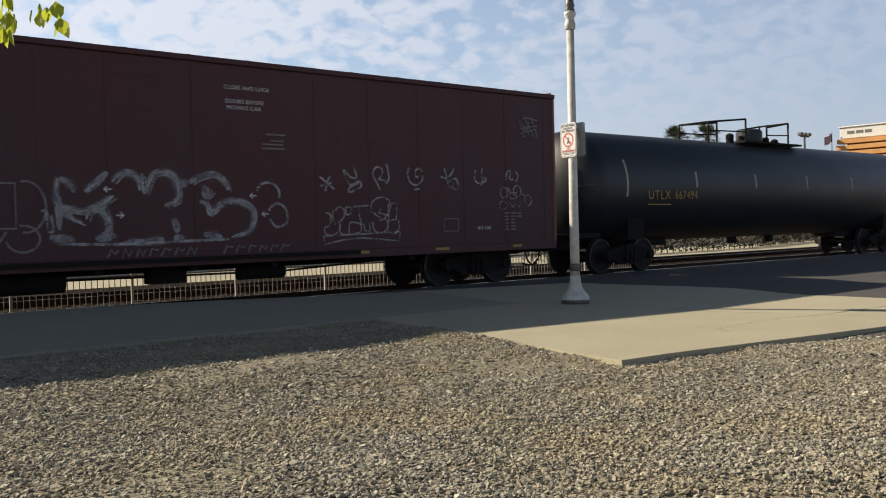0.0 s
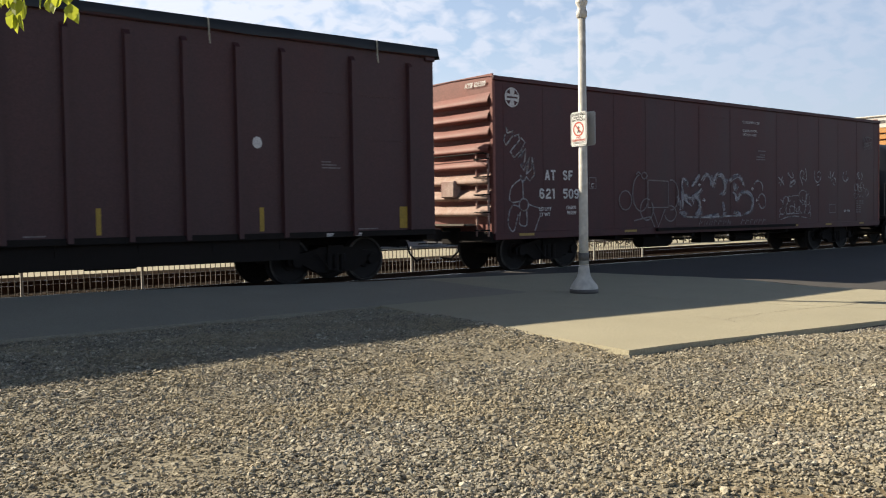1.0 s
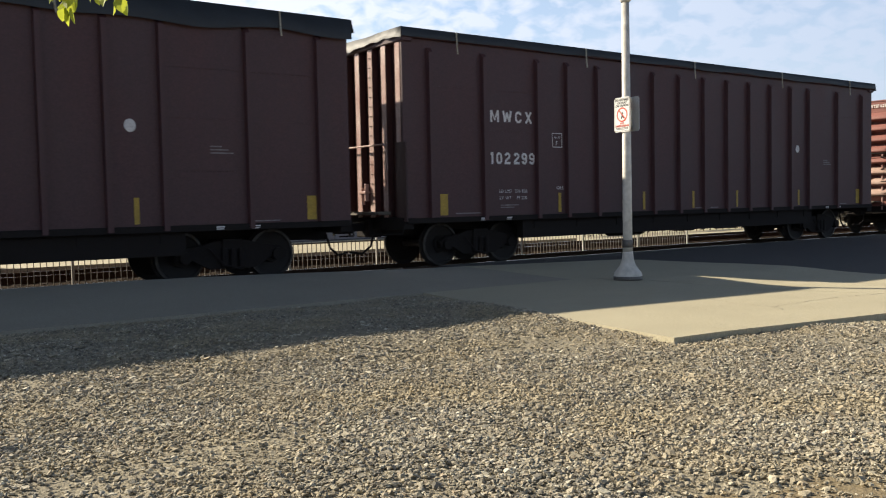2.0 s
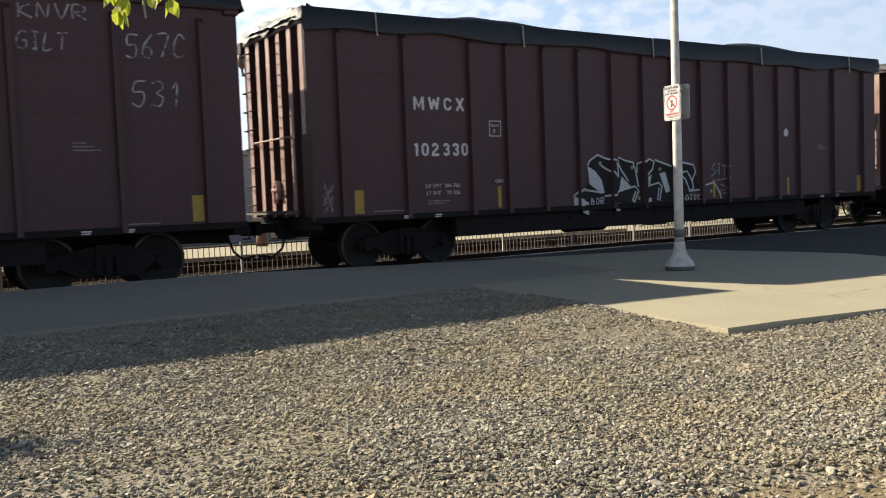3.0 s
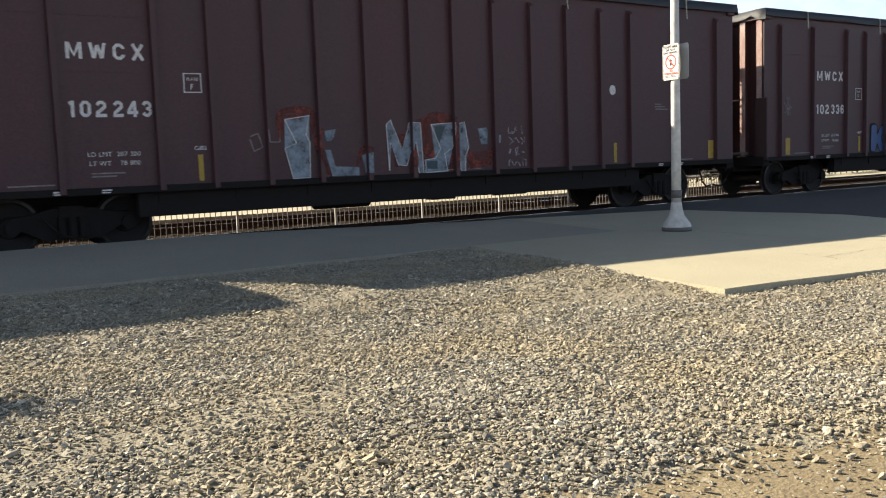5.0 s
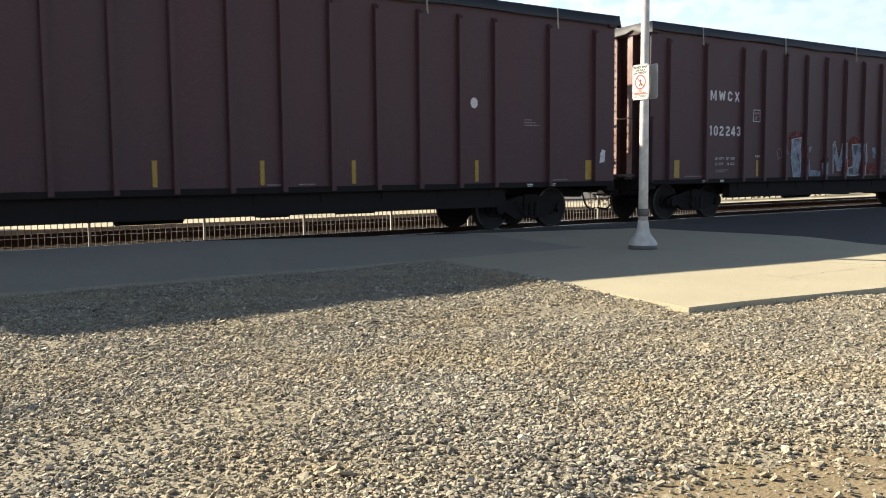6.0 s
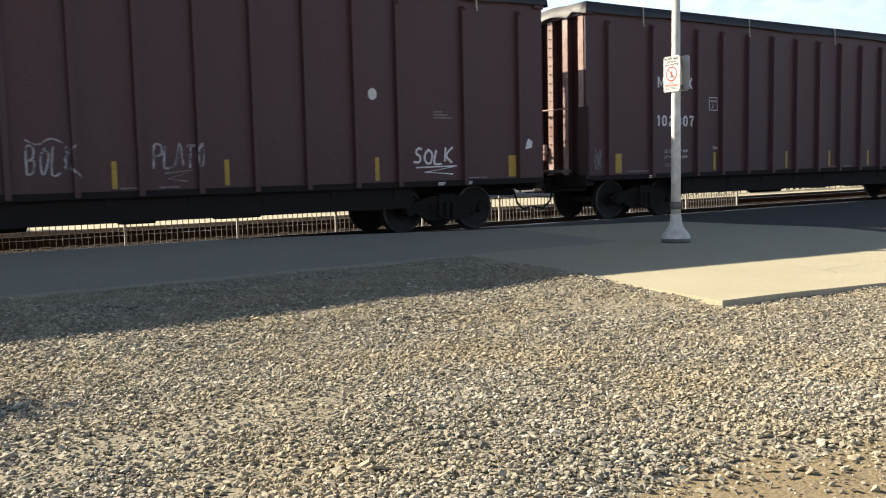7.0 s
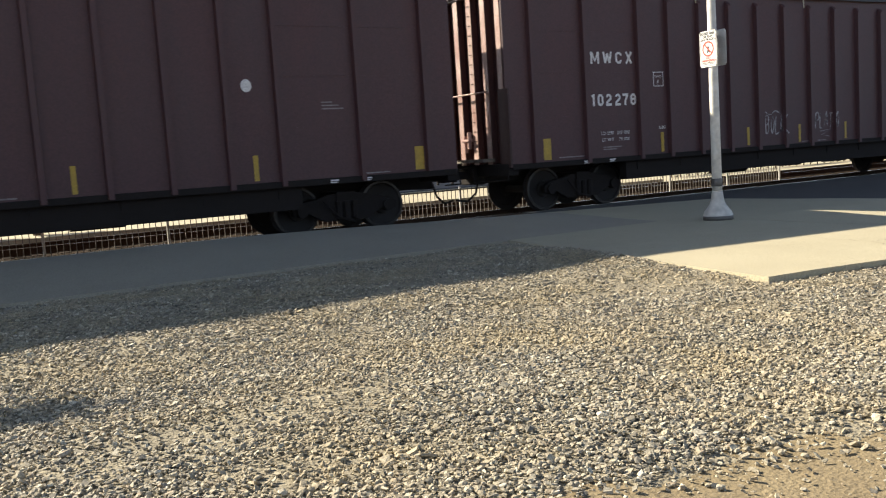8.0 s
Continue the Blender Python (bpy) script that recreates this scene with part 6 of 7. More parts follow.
def pale_piece(car):
    d = GX
    red = [[(5.97, 2.29), (6.63, 2.35), (6.61, 1.8), (6.44, 1.83), (6.06, 1.81)],
           [(8.69, 2.01), (8.92, 2.2), (9.26, 2.27), (9.84, 2.21), (10.19, 1.92), (10.25, 1.37), (9.86, 1.16), (9.13, 1.22), (8.79, 1.25)],
           [(10.16, 1.5), (10.88, 1.54), (10.81, 1.22), (10.24, 1.15)],
           [(8.35, 1.92), (8.69, 1.92), (8.7, 1.28), (8.42, 1.26)]]
    ice = [[(6.08, 2.22), (6.58, 2.29), (6.5, 1.92), (6.57, 1.8), (6.55, 1.13), (6.2, 1.12), (6.06, 1.69), (6.3, 1.78)],
           [(6.89, 2.0), (7.13, 2.03), (7.1, 1.95), (7.05, 1.81), (6.91, 1.8)],
           [(6.88, 1.64), (7.0, 1.64), (7.09, 1.32), (7.6, 1.29), (7.6, 1.13), (7.01, 1.14)],
           [(7.67, 1.52), (7.92, 1.58), (7.93, 1.17), (7.74, 1.17)],
           [(8.24, 2.1), (8.34, 2.2), (8.59, 1.61), (8.78, 2.14), (9.04, 2.14), (9.09, 1.1), (8.99, 1.07), (8.86, 1.75), (8.69, 1.28), (8.49, 1.3), (8.33, 1.75), (8.28, 1.19)],
           [(9.3, 2.1), (9.85, 2.13), (9.82, 1.62), (9.61, 1.5), (9.68, 1.14), (9.13, 1.12), (9.13, 1.38), (9.38, 1.41), (9.52, 1.6)],
           [(9.96, 2.1), (10.13, 2.15), (10.23, 1.62), (10.13, 1.42), (10.13, 1.13), (10.01, 1.13)],
           [(10.49, 2.0), (10.74, 2.03), (10.72, 1.67), (10.55, 1.67)],
           [(10.96, 1.84), (11.09, 1.87), (11.08, 1.69), (10.97, 1.69)]]
    dark = [[(9.16, 1.35), (9.42, 1.36), (9.43, 1.19), (9.17, 1.2)],
           [(9.37, 2.06), (9.66, 2.08), (9.45, 1.65)]]
    filled(car, "graffiti_ground", red, GY, REDMIST, d, "blurred orange-red spray-painted ground")
    scrawl(car, "graffiti", flowing([[(6.0, 1.85), (5.98, 2.3), (6.3, 2.4), (6.66, 2.34), (6.64, 1.95)], [(6.8, 2.05), (6.72, 1.75), (6.9, 1.3), (7.0, 1.12)], [(7.55, 1.3), (7.7, 1.62), (7.95, 1.6)],
                                     [(9.2, 1.6), (9.22, 2.2), (9.5, 2.3), (9.9, 2.22)], [(10.2, 1.6), (10.35, 1.3), (10.75, 1.3), (10.85, 1.6)]]), 0.12, GY - 0.002, REDMIST, d, "soft red spray round the letters", True)
    filled(car, "graffiti_letter", ice, GY - 0.004, ICEMIST, d, "pale blue spray-painted letter")
    filled(car, "graffiti_gap", dark, GY - 0.008, TEALPAINT, d, "dark blue gap in the letter")
    scrawl(car, "graffiti_outline", [s + [s[0]] for s in ice[:1] + ice[4:7]], 0.018, GY - 0.010, WHITE, d, "pale edge lines")
    scrawl(car, "graffiti", [[(5.4, 1.92), (5.55, 1.97), (5.63, 1.72), (5.46, 1.65), (5.39, 1.87)], [(5.72, 2.04), (5.74, 1.81), (5.97, 1.81), (5.99, 2.07)]], 0.028, GY, FAINT, d, "small pale outlined letters")
    rng = random.Random(8)
    lines = []
    for row in (1.95, 1.72, 1.50, 1.27):
        for k in range(3):
            x0 = 11.35 + 0.17 * k
            lines.append([(x0 + rng.uniform(-0.07, 0.09), row + rng.uniform(-0.10, 0.10)) for _ in range(5)])
    scrawl(car, "graffiti", lines, 0.024, GY, THIN, d, "small pale scribbled column")
    for ob in list(car.children):          # the reflectors under the paint are gone
        if ob.name.startswith("reflector") and 7.0 < ob.data.vertices[0].co.x - d < 12.0:
            bpy.data.objects.remove(ob)


def small_tags(car):
    d = GX
    handwritten(car, "BOLK", 8.10, 1.42, 0.78, 0.44, 0.034, THIN, d, GY, 6, "white looping tag")
    scrawl(car, "graffiti", flowing([[(8.12, 1.98), (8.3, 1.9), (8.5, 2.0), (8.7, 1.92)], [(8.7, 1.6), (8.95, 1.36)]]), 0.028, GY, THIN, d, "flourish over the tag")
    handwritten(car, "PLATO", 10.12, 1.5, 0.92, 0.40, 0.040, THIN, d, GY, 4)
    scrawl(car, "graffiti", [[(10.3, 1.4), (10.8, 1.45), (10.35, 1.3), (10.7, 1.25)]], 0.025, GY, FAINT, d)
    handwritten(car, "SOLK", 15.35, 1.48, 1.0, 0.30, 0.045, WHITE, d, GY, 5)
    scrawl(car, "graffiti", [[(15.4, 1.4), (16.4, 1.42), (15.6, 1.3), (16.3, 1.25)]], 0.03, GY, WHITE, d)
    filled(car, "paint_patch", [[(18.25, 1.75), (18.42, 1.78), (18.45, 1.92), (18.34, 1.98), (18.28, 1.9)]], -1.508, WHITE, d, "small white paint splash")


silver_piece(gons[1])
block_letters(gons[2])
pale_piece(gons[3])
small_tags(gons[5])


def corner_scribble(car, seed):
    rng = random.Random(seed)
    scrawl(car, "graffiti", [[(0.35 + rng.uniform(-0.12, 0.14), 1.52 + rng.uniform(-0.32, 0.3)) for _ in range(4)] for _ in range(8)], 0.018, GY, FAINT, GX, "small grey scribble by the corner")


for k in (1, 4):
    corner_scribble(gons[k], k)
filled(gons[4], "paint_patch", [[(18.25, 1.55), (18.42, 1.58), (18.45, 1.85), (18.34, 1.88), (18.28, 1.8)]], -1.508, WHITE, GX, "small white paint splash")


# ---- tank car ----
def tank_car():
    x0, x1 = 17.75, 37.9
    mid = (x0 + x1) / 2
    L = (x1 - x0) / 2
    car = thing("tank_car", pose(mid, TRACK_Y, RAIL_Z), "long glossy black tank car with a railed top platform", "freight car")
    zc, r = 2.34, 1.58
    bm = bmesh.new()
    prof = [(0.02, -L)]
    for k in range(1, 9):
        a = k / 8 * math.pi / 2
        prof.append((r * math.sin(a), -L + 0.85 * (1 - math.cos(a))))
    prof += [(p, -h) for p, h in prof[::-1]]
    lathe(bm, prof, 64, "x", (0, 0, zc))
    part("tank", bm, TANKBLACK, car, "black tank shell with domed ends", smooth=True)
    for k in range(5):
        x = 19.38 + 3.2 * k - mid
        bm = bmesh.new()
        a0, a1 = (-0.20, 0.46) if k == 0 else (-0.02, 0.28)
        rings = []
        for j in range(9):
            a = a0 + (a1 - a0) * j / 8
            rings.append([bm.verts.new((x + dx, -(r + 0.004) * math.cos(a), zc + (r + 0.004) * math.sin(a))) for dx in (-0.042, 0.042)])
        for p, q in zip(rings, rings[1:]):
            bm.faces.new((p[0], p[1], q[1], q[0]))
        part("reflective_stripe", bm, STRIPE, car, "cream reflective stripe")
    ob = lettering("reporting_mark", "UTLX", 20.28 - mid, 1.96, 0.25, -1.59, TANKLETTER, car, width=1.0, spacing=1.15)
    ob = lettering("car_number", "667494", 21.50 - mid, 1.96, 0.25, -1.59, TANKLETTER, car, width=1.08, spacing=1.1)
    single("stencil_line", TANKLETTER, car, (20.28 - mid, 21.3 - mid, -1.57, -1.53, 1.80, 1.83))
    # top platform, dome and rails
    px0, px1 = 24.75 - mid, 29.6 - mid
    top = zc + r
    bm = bmesh.new()
    lathe(bm, [(0.44, top - 0.1), (0.44, top + 0.42), (0.38, top + 0.5), (0.02, top + 0.52)], 20, "z", (28.0 - mid, 0, 0))
    part("dome", bm, TANKBLACK, car)
    single("walkway", BLACKIRON, car, (26.3 - mid, 29.9 - mid, -0.9, -0.45, top - 0.06, top), (26.3 - mid, 29.9 - mid, 0.45, 0.9, top - 0.06, top))
    for y in (-0.55, 0.55):
        for a, b in ((px0, 26.9 - mid), (28.2 - mid, px1)):
            bm = bmesh.new()
            bent(bm, [(a, y, top - 0.5), (a, y, top + 0.55), (b, y, top + 0.76), (b, y, top - 0.2)], 0.032, 8)
            part("guard_rail", bm, BLACKIRON, car)
            bm = bmesh.new()
            bent(bm, [(a, y, top + 0.28), (b, y, top + 0.34)], 0.022, 6)
            part("guard_rail", bm, BLACKIRON, car)
    for x in (px0, px1):
        bm = bmesh.new()
        bent(bm, [(x, -0.55, top + 0.55 if x < 0 else top + 0.76), (x, 0.55, top + 0.55 if x < 0 else top + 0.76)], 0.032, 8)
        part("guard_rail", bm, BLACKIRON, car)
    for x, h in ((26.5, 0.25), (27.2, 0.2), (28.7, 0.22), (29.3, 0.18)):
        bm = bmesh.new()
        lathe(bm, [(0.13, top - 0.05), (0.13, top + h), (0.05, top + h + 0.05)], 12, "z", (x - mid, -0.2, 0))
        part("valve", bm, BLACKIRON, car)
    # frame, bolsters and ends
    for s in (-1, 1):
        e = s * L
        a, b = sorted((e, e - s * 4.6))
        single("stub_sill", BLACKIRON, car, (a - 0.2, b + 0.2, -0.45, 0.45, 0.62, 1.05))
        single("end_platform", BLACKIRON, car, (min(e + s * 0.5, e - s * 0.6), max(e + s * 0.5, e - s * 0.6), -1.45, 1.45, 0.95, 1.05))
        for y in (-1.4, 1.4):
            bm = bmesh.new()
            bent(bm, [(e + s * 0.45, y, 1.0), (e + s * 0.45, y, 2.28), (e - s * 0.6, y, 2.36), (e - s * 0.9, y * 1.08, 2.36)], 0.016)
            part("handrail", bm, BAND, car, "thin grey handrail")
        bx = e - s * 2.3
        single("saddle", BLACKIRON, car, (bx - 0.35, bx + 0.35, -1.3, 1.3, 0.85, 1.5))
        add_coupler(car, e + s * 0.5, s)
        add_truck(car, bx)
    for x in (-1.0, 1.3):
        bm = bmesh.new()
        lathe(bm, [(0.12, 0.55), (0.16, 0.6), (0.16, 0.95)], 12, "z", (x, 0, 0))
        part("outlet", bm, BLACKIRON, car)
    movers.append((car, mid))


tank_car()


# ---- lamp post with its sign ----
def lamp_post():
    px, py = 11.95, 10.73
    root = thing("lamp_post", pose(px, py, slab_z(px, py) - 0.005), "white painted steel lamp post on a flared base", "street lamp")
    bm = bmesh.new()
    lathe(bm, [(0.245, 0.0), (0.25, 0.02), (0.25, 0.09), (0.235, 0.12), (0.235, 0.14), (0.20, 0.18), (0.135, 0.27), (0.105, 0.36), (0.095, 0.46), (0.088, 0.50)], 40, "z")
    part("base", bm, POLE, root, smooth=True)
    bm = bmesh.new()
    lathe(bm, [(0.25, 0.0), (0.253, 0.001), (0.253, 0.075), (0.25, 0.076)], 40, "z")
    part("base_skirt", bm, BAND, root, "scuffed grey foot of the base", smooth=True)
    bm = bmesh.new()
    lathe(bm, [(0.085, 0.48), (0.082, 1.2), (0.066, 4.90)], 32, "z")
    part("shaft", bm, POLE, root, smooth=True)
    bm = bmesh.new()
    lathe(bm, [(0.086, 0.58), (0.093, 0.585), (0.092, 0.71), (0.085, 0.715)], 32, "z")
    part("band", bm, BAND, root, "grey steel band", smooth=True)
    bm = bmesh.new()
    lathe(bm, [(0.065, 4.84), (0.092, 4.88), (0.097, 4.96), (0.08, 5.0), (0.075, 5.06), (0.105, 5.11), (0.105, 5.16), (0.08, 5.18)], 28, "z")
    part("collar", bm, POLE, root, smooth=True)
    bm = bmesh.new()
    lathe(bm, [(0.08, 5.17), (0.09, 5.2), (0.07, 5.24), (0.09, 5.28), (0.07, 5.33), (0.06, 5.6)], 28, "z")
    part("neck", bm, BAND, root, "dark ringed neck", smooth=True)
    bm = bmesh.new()
    lathe(bm, [(0.05, 5.58), (0.13, 5.64), (0.15, 5.7), (0.05, 5.72)], 24, "z")
    part("lamp_holder", bm, BRONZE, root, smooth=True)
    bm = bmesh.new()
    lathe(bm, [(0.10, 5.7), (0.2, 5.82), (0.23, 5.98), (0.17, 6.16), (0.05, 6.25)], 24, "z")
    part("globe", bm, GLOBE, root, smooth=True)
    # two signs back to back at an angle to each other
    tall, wide = 0.60, 0.41
    sign = thing("warning_sign", pose(px, py, 0), "white no-trespassing sign with a red barred circle", "sign")

    def plate(name, mat, w, h, yaw, off, zc, side, label=""):
        bm = bmesh.new()
        box(bm, -w / 2, w / 2, -0.002, 0.002, -h / 2, h / 2)
        corner = [e for e in bm.edges if abs(e.verts[0].co.y - e.verts[1].co.y) > 0.001]
        bmesh.ops.bevel(bm, geom=corner, offset=0.025, segments=3, affect="EDGES")
        o = part(name, bm, mat, sign, label)
        o.matrix_basis = pose(0, 0, 0, 0, 0, yaw) @ pose(side, off, zc)
        return o
    yaw = -96.0
    zc = 2.90
    front = plate("plate", SIGNWHITE, wide, tall, yaw, -0.095, zc, 0.0)
    edge = bmesh.new()
    w2, h2 = wide / 2 - 0.018, tall / 2 - 0.018
    stroke(edge, [(-w2, -h2), (w2, -h2), (w2, h2), (-w2, h2)], 0.008, -0.004, True)
    part("border", edge, SIGNBLACK, front)
    ring = bmesh.new()
    stroke(ring, arc(0, 0.0, 0.125, 0.115, 0, 360, 28), 0.026, -0.0045)
    stroke(ring, [(-0.085, 0.08), (0.085, -0.08)], 0.022, -0.0048)
    part("barred_circle", ring, SIGNRED, front, "red barred circle")
    fig = bmesh.new()
    stroke(fig, [(-0.02, -0.07), (0.0, -0.01), (0.005, 0.045)], 0.026, -0.0042)
    stroke(fig, [(0.0, -0.01), (0.035, -0.065)], 0.02, -0.0040)
    stroke(fig, [(-0.035, 0.01), (0.03, 0.02)], 0.016, -0.0038)
    part("pictogram", fig, SIGNBLACK, front)
    lettering("notice_line", "DO NOT WALK", -0.17, 0.235, 0.036, -0.0045, SIGNBLACK, front, width=0.34, bold=0.06)
    lettering("notice_line", "OR PLAY", -0.12, 0.187, 0.034, -0.0045, SIGNBLACK, front, width=0.24, bold=0.06)
    lettering("notice_line", "ON TRACKS", -0.165, 0.140, 0.034, -0.0045, SIGNBLACK, front, width=0.33, bold=0.06)
    lettering("notice_line", "NO", -0.05, -0.165, 0.032, -0.0045, SIGNRED, front, width=0.10, bold=0.06)
    lettering("notice_line", "TRESPASSING", -0.17, -0.212, 0.034, -0.0045, SIGNRED, front, width=0.34, bold=0.06)
    for z in (-0.235, -0.255):
        b = bmesh.new()
        box(b, -0.15, 0.15, -0.0045, -0.003, z, z + 0.008)
        part("small_print", b, SIGNBLACK, front)
    plate("rear_plate", ALU, wide, tall, yaw, 0.095, zc + 0.01, 0.02, "bare metal back of a second sign")
    for z in (zc - 0.2, zc + 0.2):
        bm = bmesh.new()
        lathe(bm, [(0.080, z - 0.012), (0.090, z - 0.01), (0.090, z + 0.01), (0.080, z + 0.012)], 24, "z")
        part("clamp", bm, ALU, sign)


lamp_post()


# ---- beyond the tracks ----
def palm(x, y, h, seed, m=None):
    rng = random.Random(seed)
    root = thing("palm_tree", pose(x, y, -0.16), "tall fan palm with a dusty green crown", "tree", "palms behind the station")
    bm = bmesh.new()
    pts = [(0.25 * math.sin(k * 0.5 + seed), 0.2 * math.cos(k * 0.4), h * k / 8) for k in range(9)]
    for k in range(8):
        tube(bm, pts[k], pts[k + 1], 0.26 - 0.012 * k, 0.248 - 0.012 * k, 10, False)
    part("trunk", bm, BARK, root, smooth=True)
    bm = bmesh.new()
    top = Vector(pts[-1])
    for k in range(46):
        a, el = rng.uniform(0, 6.283), rng.uniform(-0.9, 1.2)
        d = Vector((math.cos(a) * math.cos(el), math.sin(a) * math.cos(el), math.sin(el)))
        side = d.cross(Vector((0, 0, 1))).normalized()
        stem = rng.uniform(0.5, 0.9)
        tube(bm, top, top + d * stem, 0.02, n=4, caps=False)
        c = top + d * stem
        for q in range(9):
            b = (q - 4) * 0.27
            tip = c + (d * math.cos(b) + side * math.sin(b)) * rng.uniform(0.55, 0.8) + Vector((0, 0, -0.12 * abs(q - 4) * 0.3))
            w = (side * math.cos(b) - d * math.sin(b)) * 0.05
            bm.faces.new([bm.verts.new(p) for p in (c, c * 0.5 + tip * 0.5 + w, tip, c * 0.5 + tip * 0.5 - w)])
    part("crown", bm, PALMLEAF, root, "spiky fan fronds with dead skirts")


palm(62.9, 45, 8.4, 1)
palm(67.2, 45, 8.8, 2)
palm(101, 45, 10.0, 3)


def stadium_light():
    root = thing("floodlight_pole", pose(74.7, 40, -0.16), "thin dark pole with a cluster of floodlights", "street lamp")
    bm = bmesh.new()
    tube(bm, (0, 0, 0), (0, 0, 8.9), 0.13, 0.09, 10)
    part("pole", bm, BAND, root)
    bm = bmesh.new()
    tube(bm, (-0.75, 0, 8.8), (0.75, 0, 8.8), 0.06, n=8)
    part("cross_arm", bm, BAND, root)
    for x in (-0.75, -0.1, 0.6):
        bm = bmesh.new()
        box(bm, x - 0.2, x + 0.2, -0.25, 0.15, 8.85, 9.12)
        soften(bm, 0.05)
        part("floodlight", bm, BAND, root)


stadium_light()


def flag():
    root = thing("flag", pose(79.6, 40, -0.16), "small flag flying from a thin pole", "flag")
    bm = bmesh.new()
    tube(bm, (0, 0, 0), (0, 0, 9.4), 0.06, 0.04, 8)
    part("pole", bm, FENCE, root)
    bm = bmesh.new()
    cols = []
    for k in range(9):
        x = -1.25 * k / 8
        cols.append([bm.verts.new((x, 0.12 * math.sin(k * 1.1), z + x * 0.35)) for z in (8.55, 9.3)])
    for p, q in zip(cols, cols[1:]):
        bm.faces.new((p[0], q[0], q[1], p[1]))
    part("cloth", bm, FLAGCLOTH, root, "faded red and blue cloth")


flag()


def awning_building():
    root = thing("shop_building", pose(80.0, 39.47, -0.16), "cream parapet building with orange louvred awning", "building")
    single("wall", CREAM, root, (0.6, 30, -30, -0.4, 0, 8.7))
    single("parapet", CREAM, root, (0, 30.5, -30.5, 0, 8.74, 9.75), bevel=0.05)
    single("coping", CREAM, root, (-0.12, 30.6, -30.6, 0.12, 9.75, 9.87), bevel=0.03)
    for k in range(5):
        single("awning_slat", ORANGE, root, (-0.35 - 0.22 * k, 0.58, -30.5, 0.1, 8.28 - 0.56 * k, 8.68 - 0.56 * k), bevel=0.03)
    for k in range(5):
        y = -4.8 - 5.4 * k
        w = single("window", GLASS_DARK, root, (0.55, 0.62, y, y + 3.6, 1.0, 4.2))
        single("window_frame", BAND, w, (0.5, 0.62, y - 0.1, y, 0.9, 4.3), (0.5, 0.62, y + 3.6, y + 3.7, 0.9, 4.3), (0.5, 0.62, y - 0.1, y + 3.7, 4.2, 4.3))
    for y0, y1 in ((-0.7, -1.35), (-1.5, -2.15), (-2.3, -2.9)):
        single("sign_lettering", BAND, root, (-0.02, 0.0, y1, y0, 9.15, 9.42))


awning_building()


def grey_building():
    root = thing("station_building", pose(-49.2, 36.0, -0.12), "long low grey rendered building behind the far platform", "building")
    single("wall", WALLGREY, root, (0, 77.4, 0, 9, 0, 3.62))
    single("parapet", WALLGREY, root, (-0.15, 77.55, -0.15, 9.15, 3.62, 3.83), bevel=0.03)
    for k in range(13):
        single("pilaster", WALLGREY, root, (2.4 + 6.1 * k, 2.8 + 6.1 * k, -0.1, 0, 0, 3.6), bevel=0.02)
    for x, h in ((55.2, 0.43), (56.0, 0.43), (60.5, 0.55), (65.6, 0.49)):
        single("roof_unit", FENCE, root, (x, x + 0.55, 1.6, 2.3, 3.83, 3.83 + h), bevel=0.03)


grey_building()


def globe_lamp(x, y):
    root = thing("globe_lamp", pose(x, y, 0), "twin-globe station lamp on a brown cast post", "street lamp", "station lamps")
    bm = bmesh.new()
    lathe(bm, [(0.2, 0), (0.2, 0.3), (0.1, 0.6), (0.07, 5.0), (0.05, 5.8)], 16, "z")
    part("post", bm, BRONZE, root, smooth=True)
    bm = bmesh.new()
    bent(bm, [(-0.4, 0, 6.0), (-0.4, 0, 5.75), (0, 0, 5.6), (0.4, 0, 5.75), (0.4, 0, 6.0)], 0.04, 8)
    part("bracket", bm, BRONZE, root)
    for s in (-0.4, 0.4):
        bm = bmesh.new()
        lathe(bm, [(0.05, 5.9), (0.13, 6.0), (0.15, 6.3), (0.10, 6.36)], 16, "z", (s, 0, 0))
        part("lantern_cup", bm, BRONZE, root, smooth=True)
        bm = bmesh.new()
        lathe(bm, [(0.10, 6.36), (0.19, 6.45), (0.205, 6.6), (0.14, 6.8), (0.05, 6.9), (0.01, 7.0)], 20, "z", (s, 0, 0))
        part("globe", bm, GLOBE, root, "milky acorn-shaped globe", smooth=True)
    return root


lamp = globe_lamp(11.32, 28.4)
for k in range(1, 4):
    copy_thing(lamp, pose(11.32 - 14 * k, 28.4, 0))


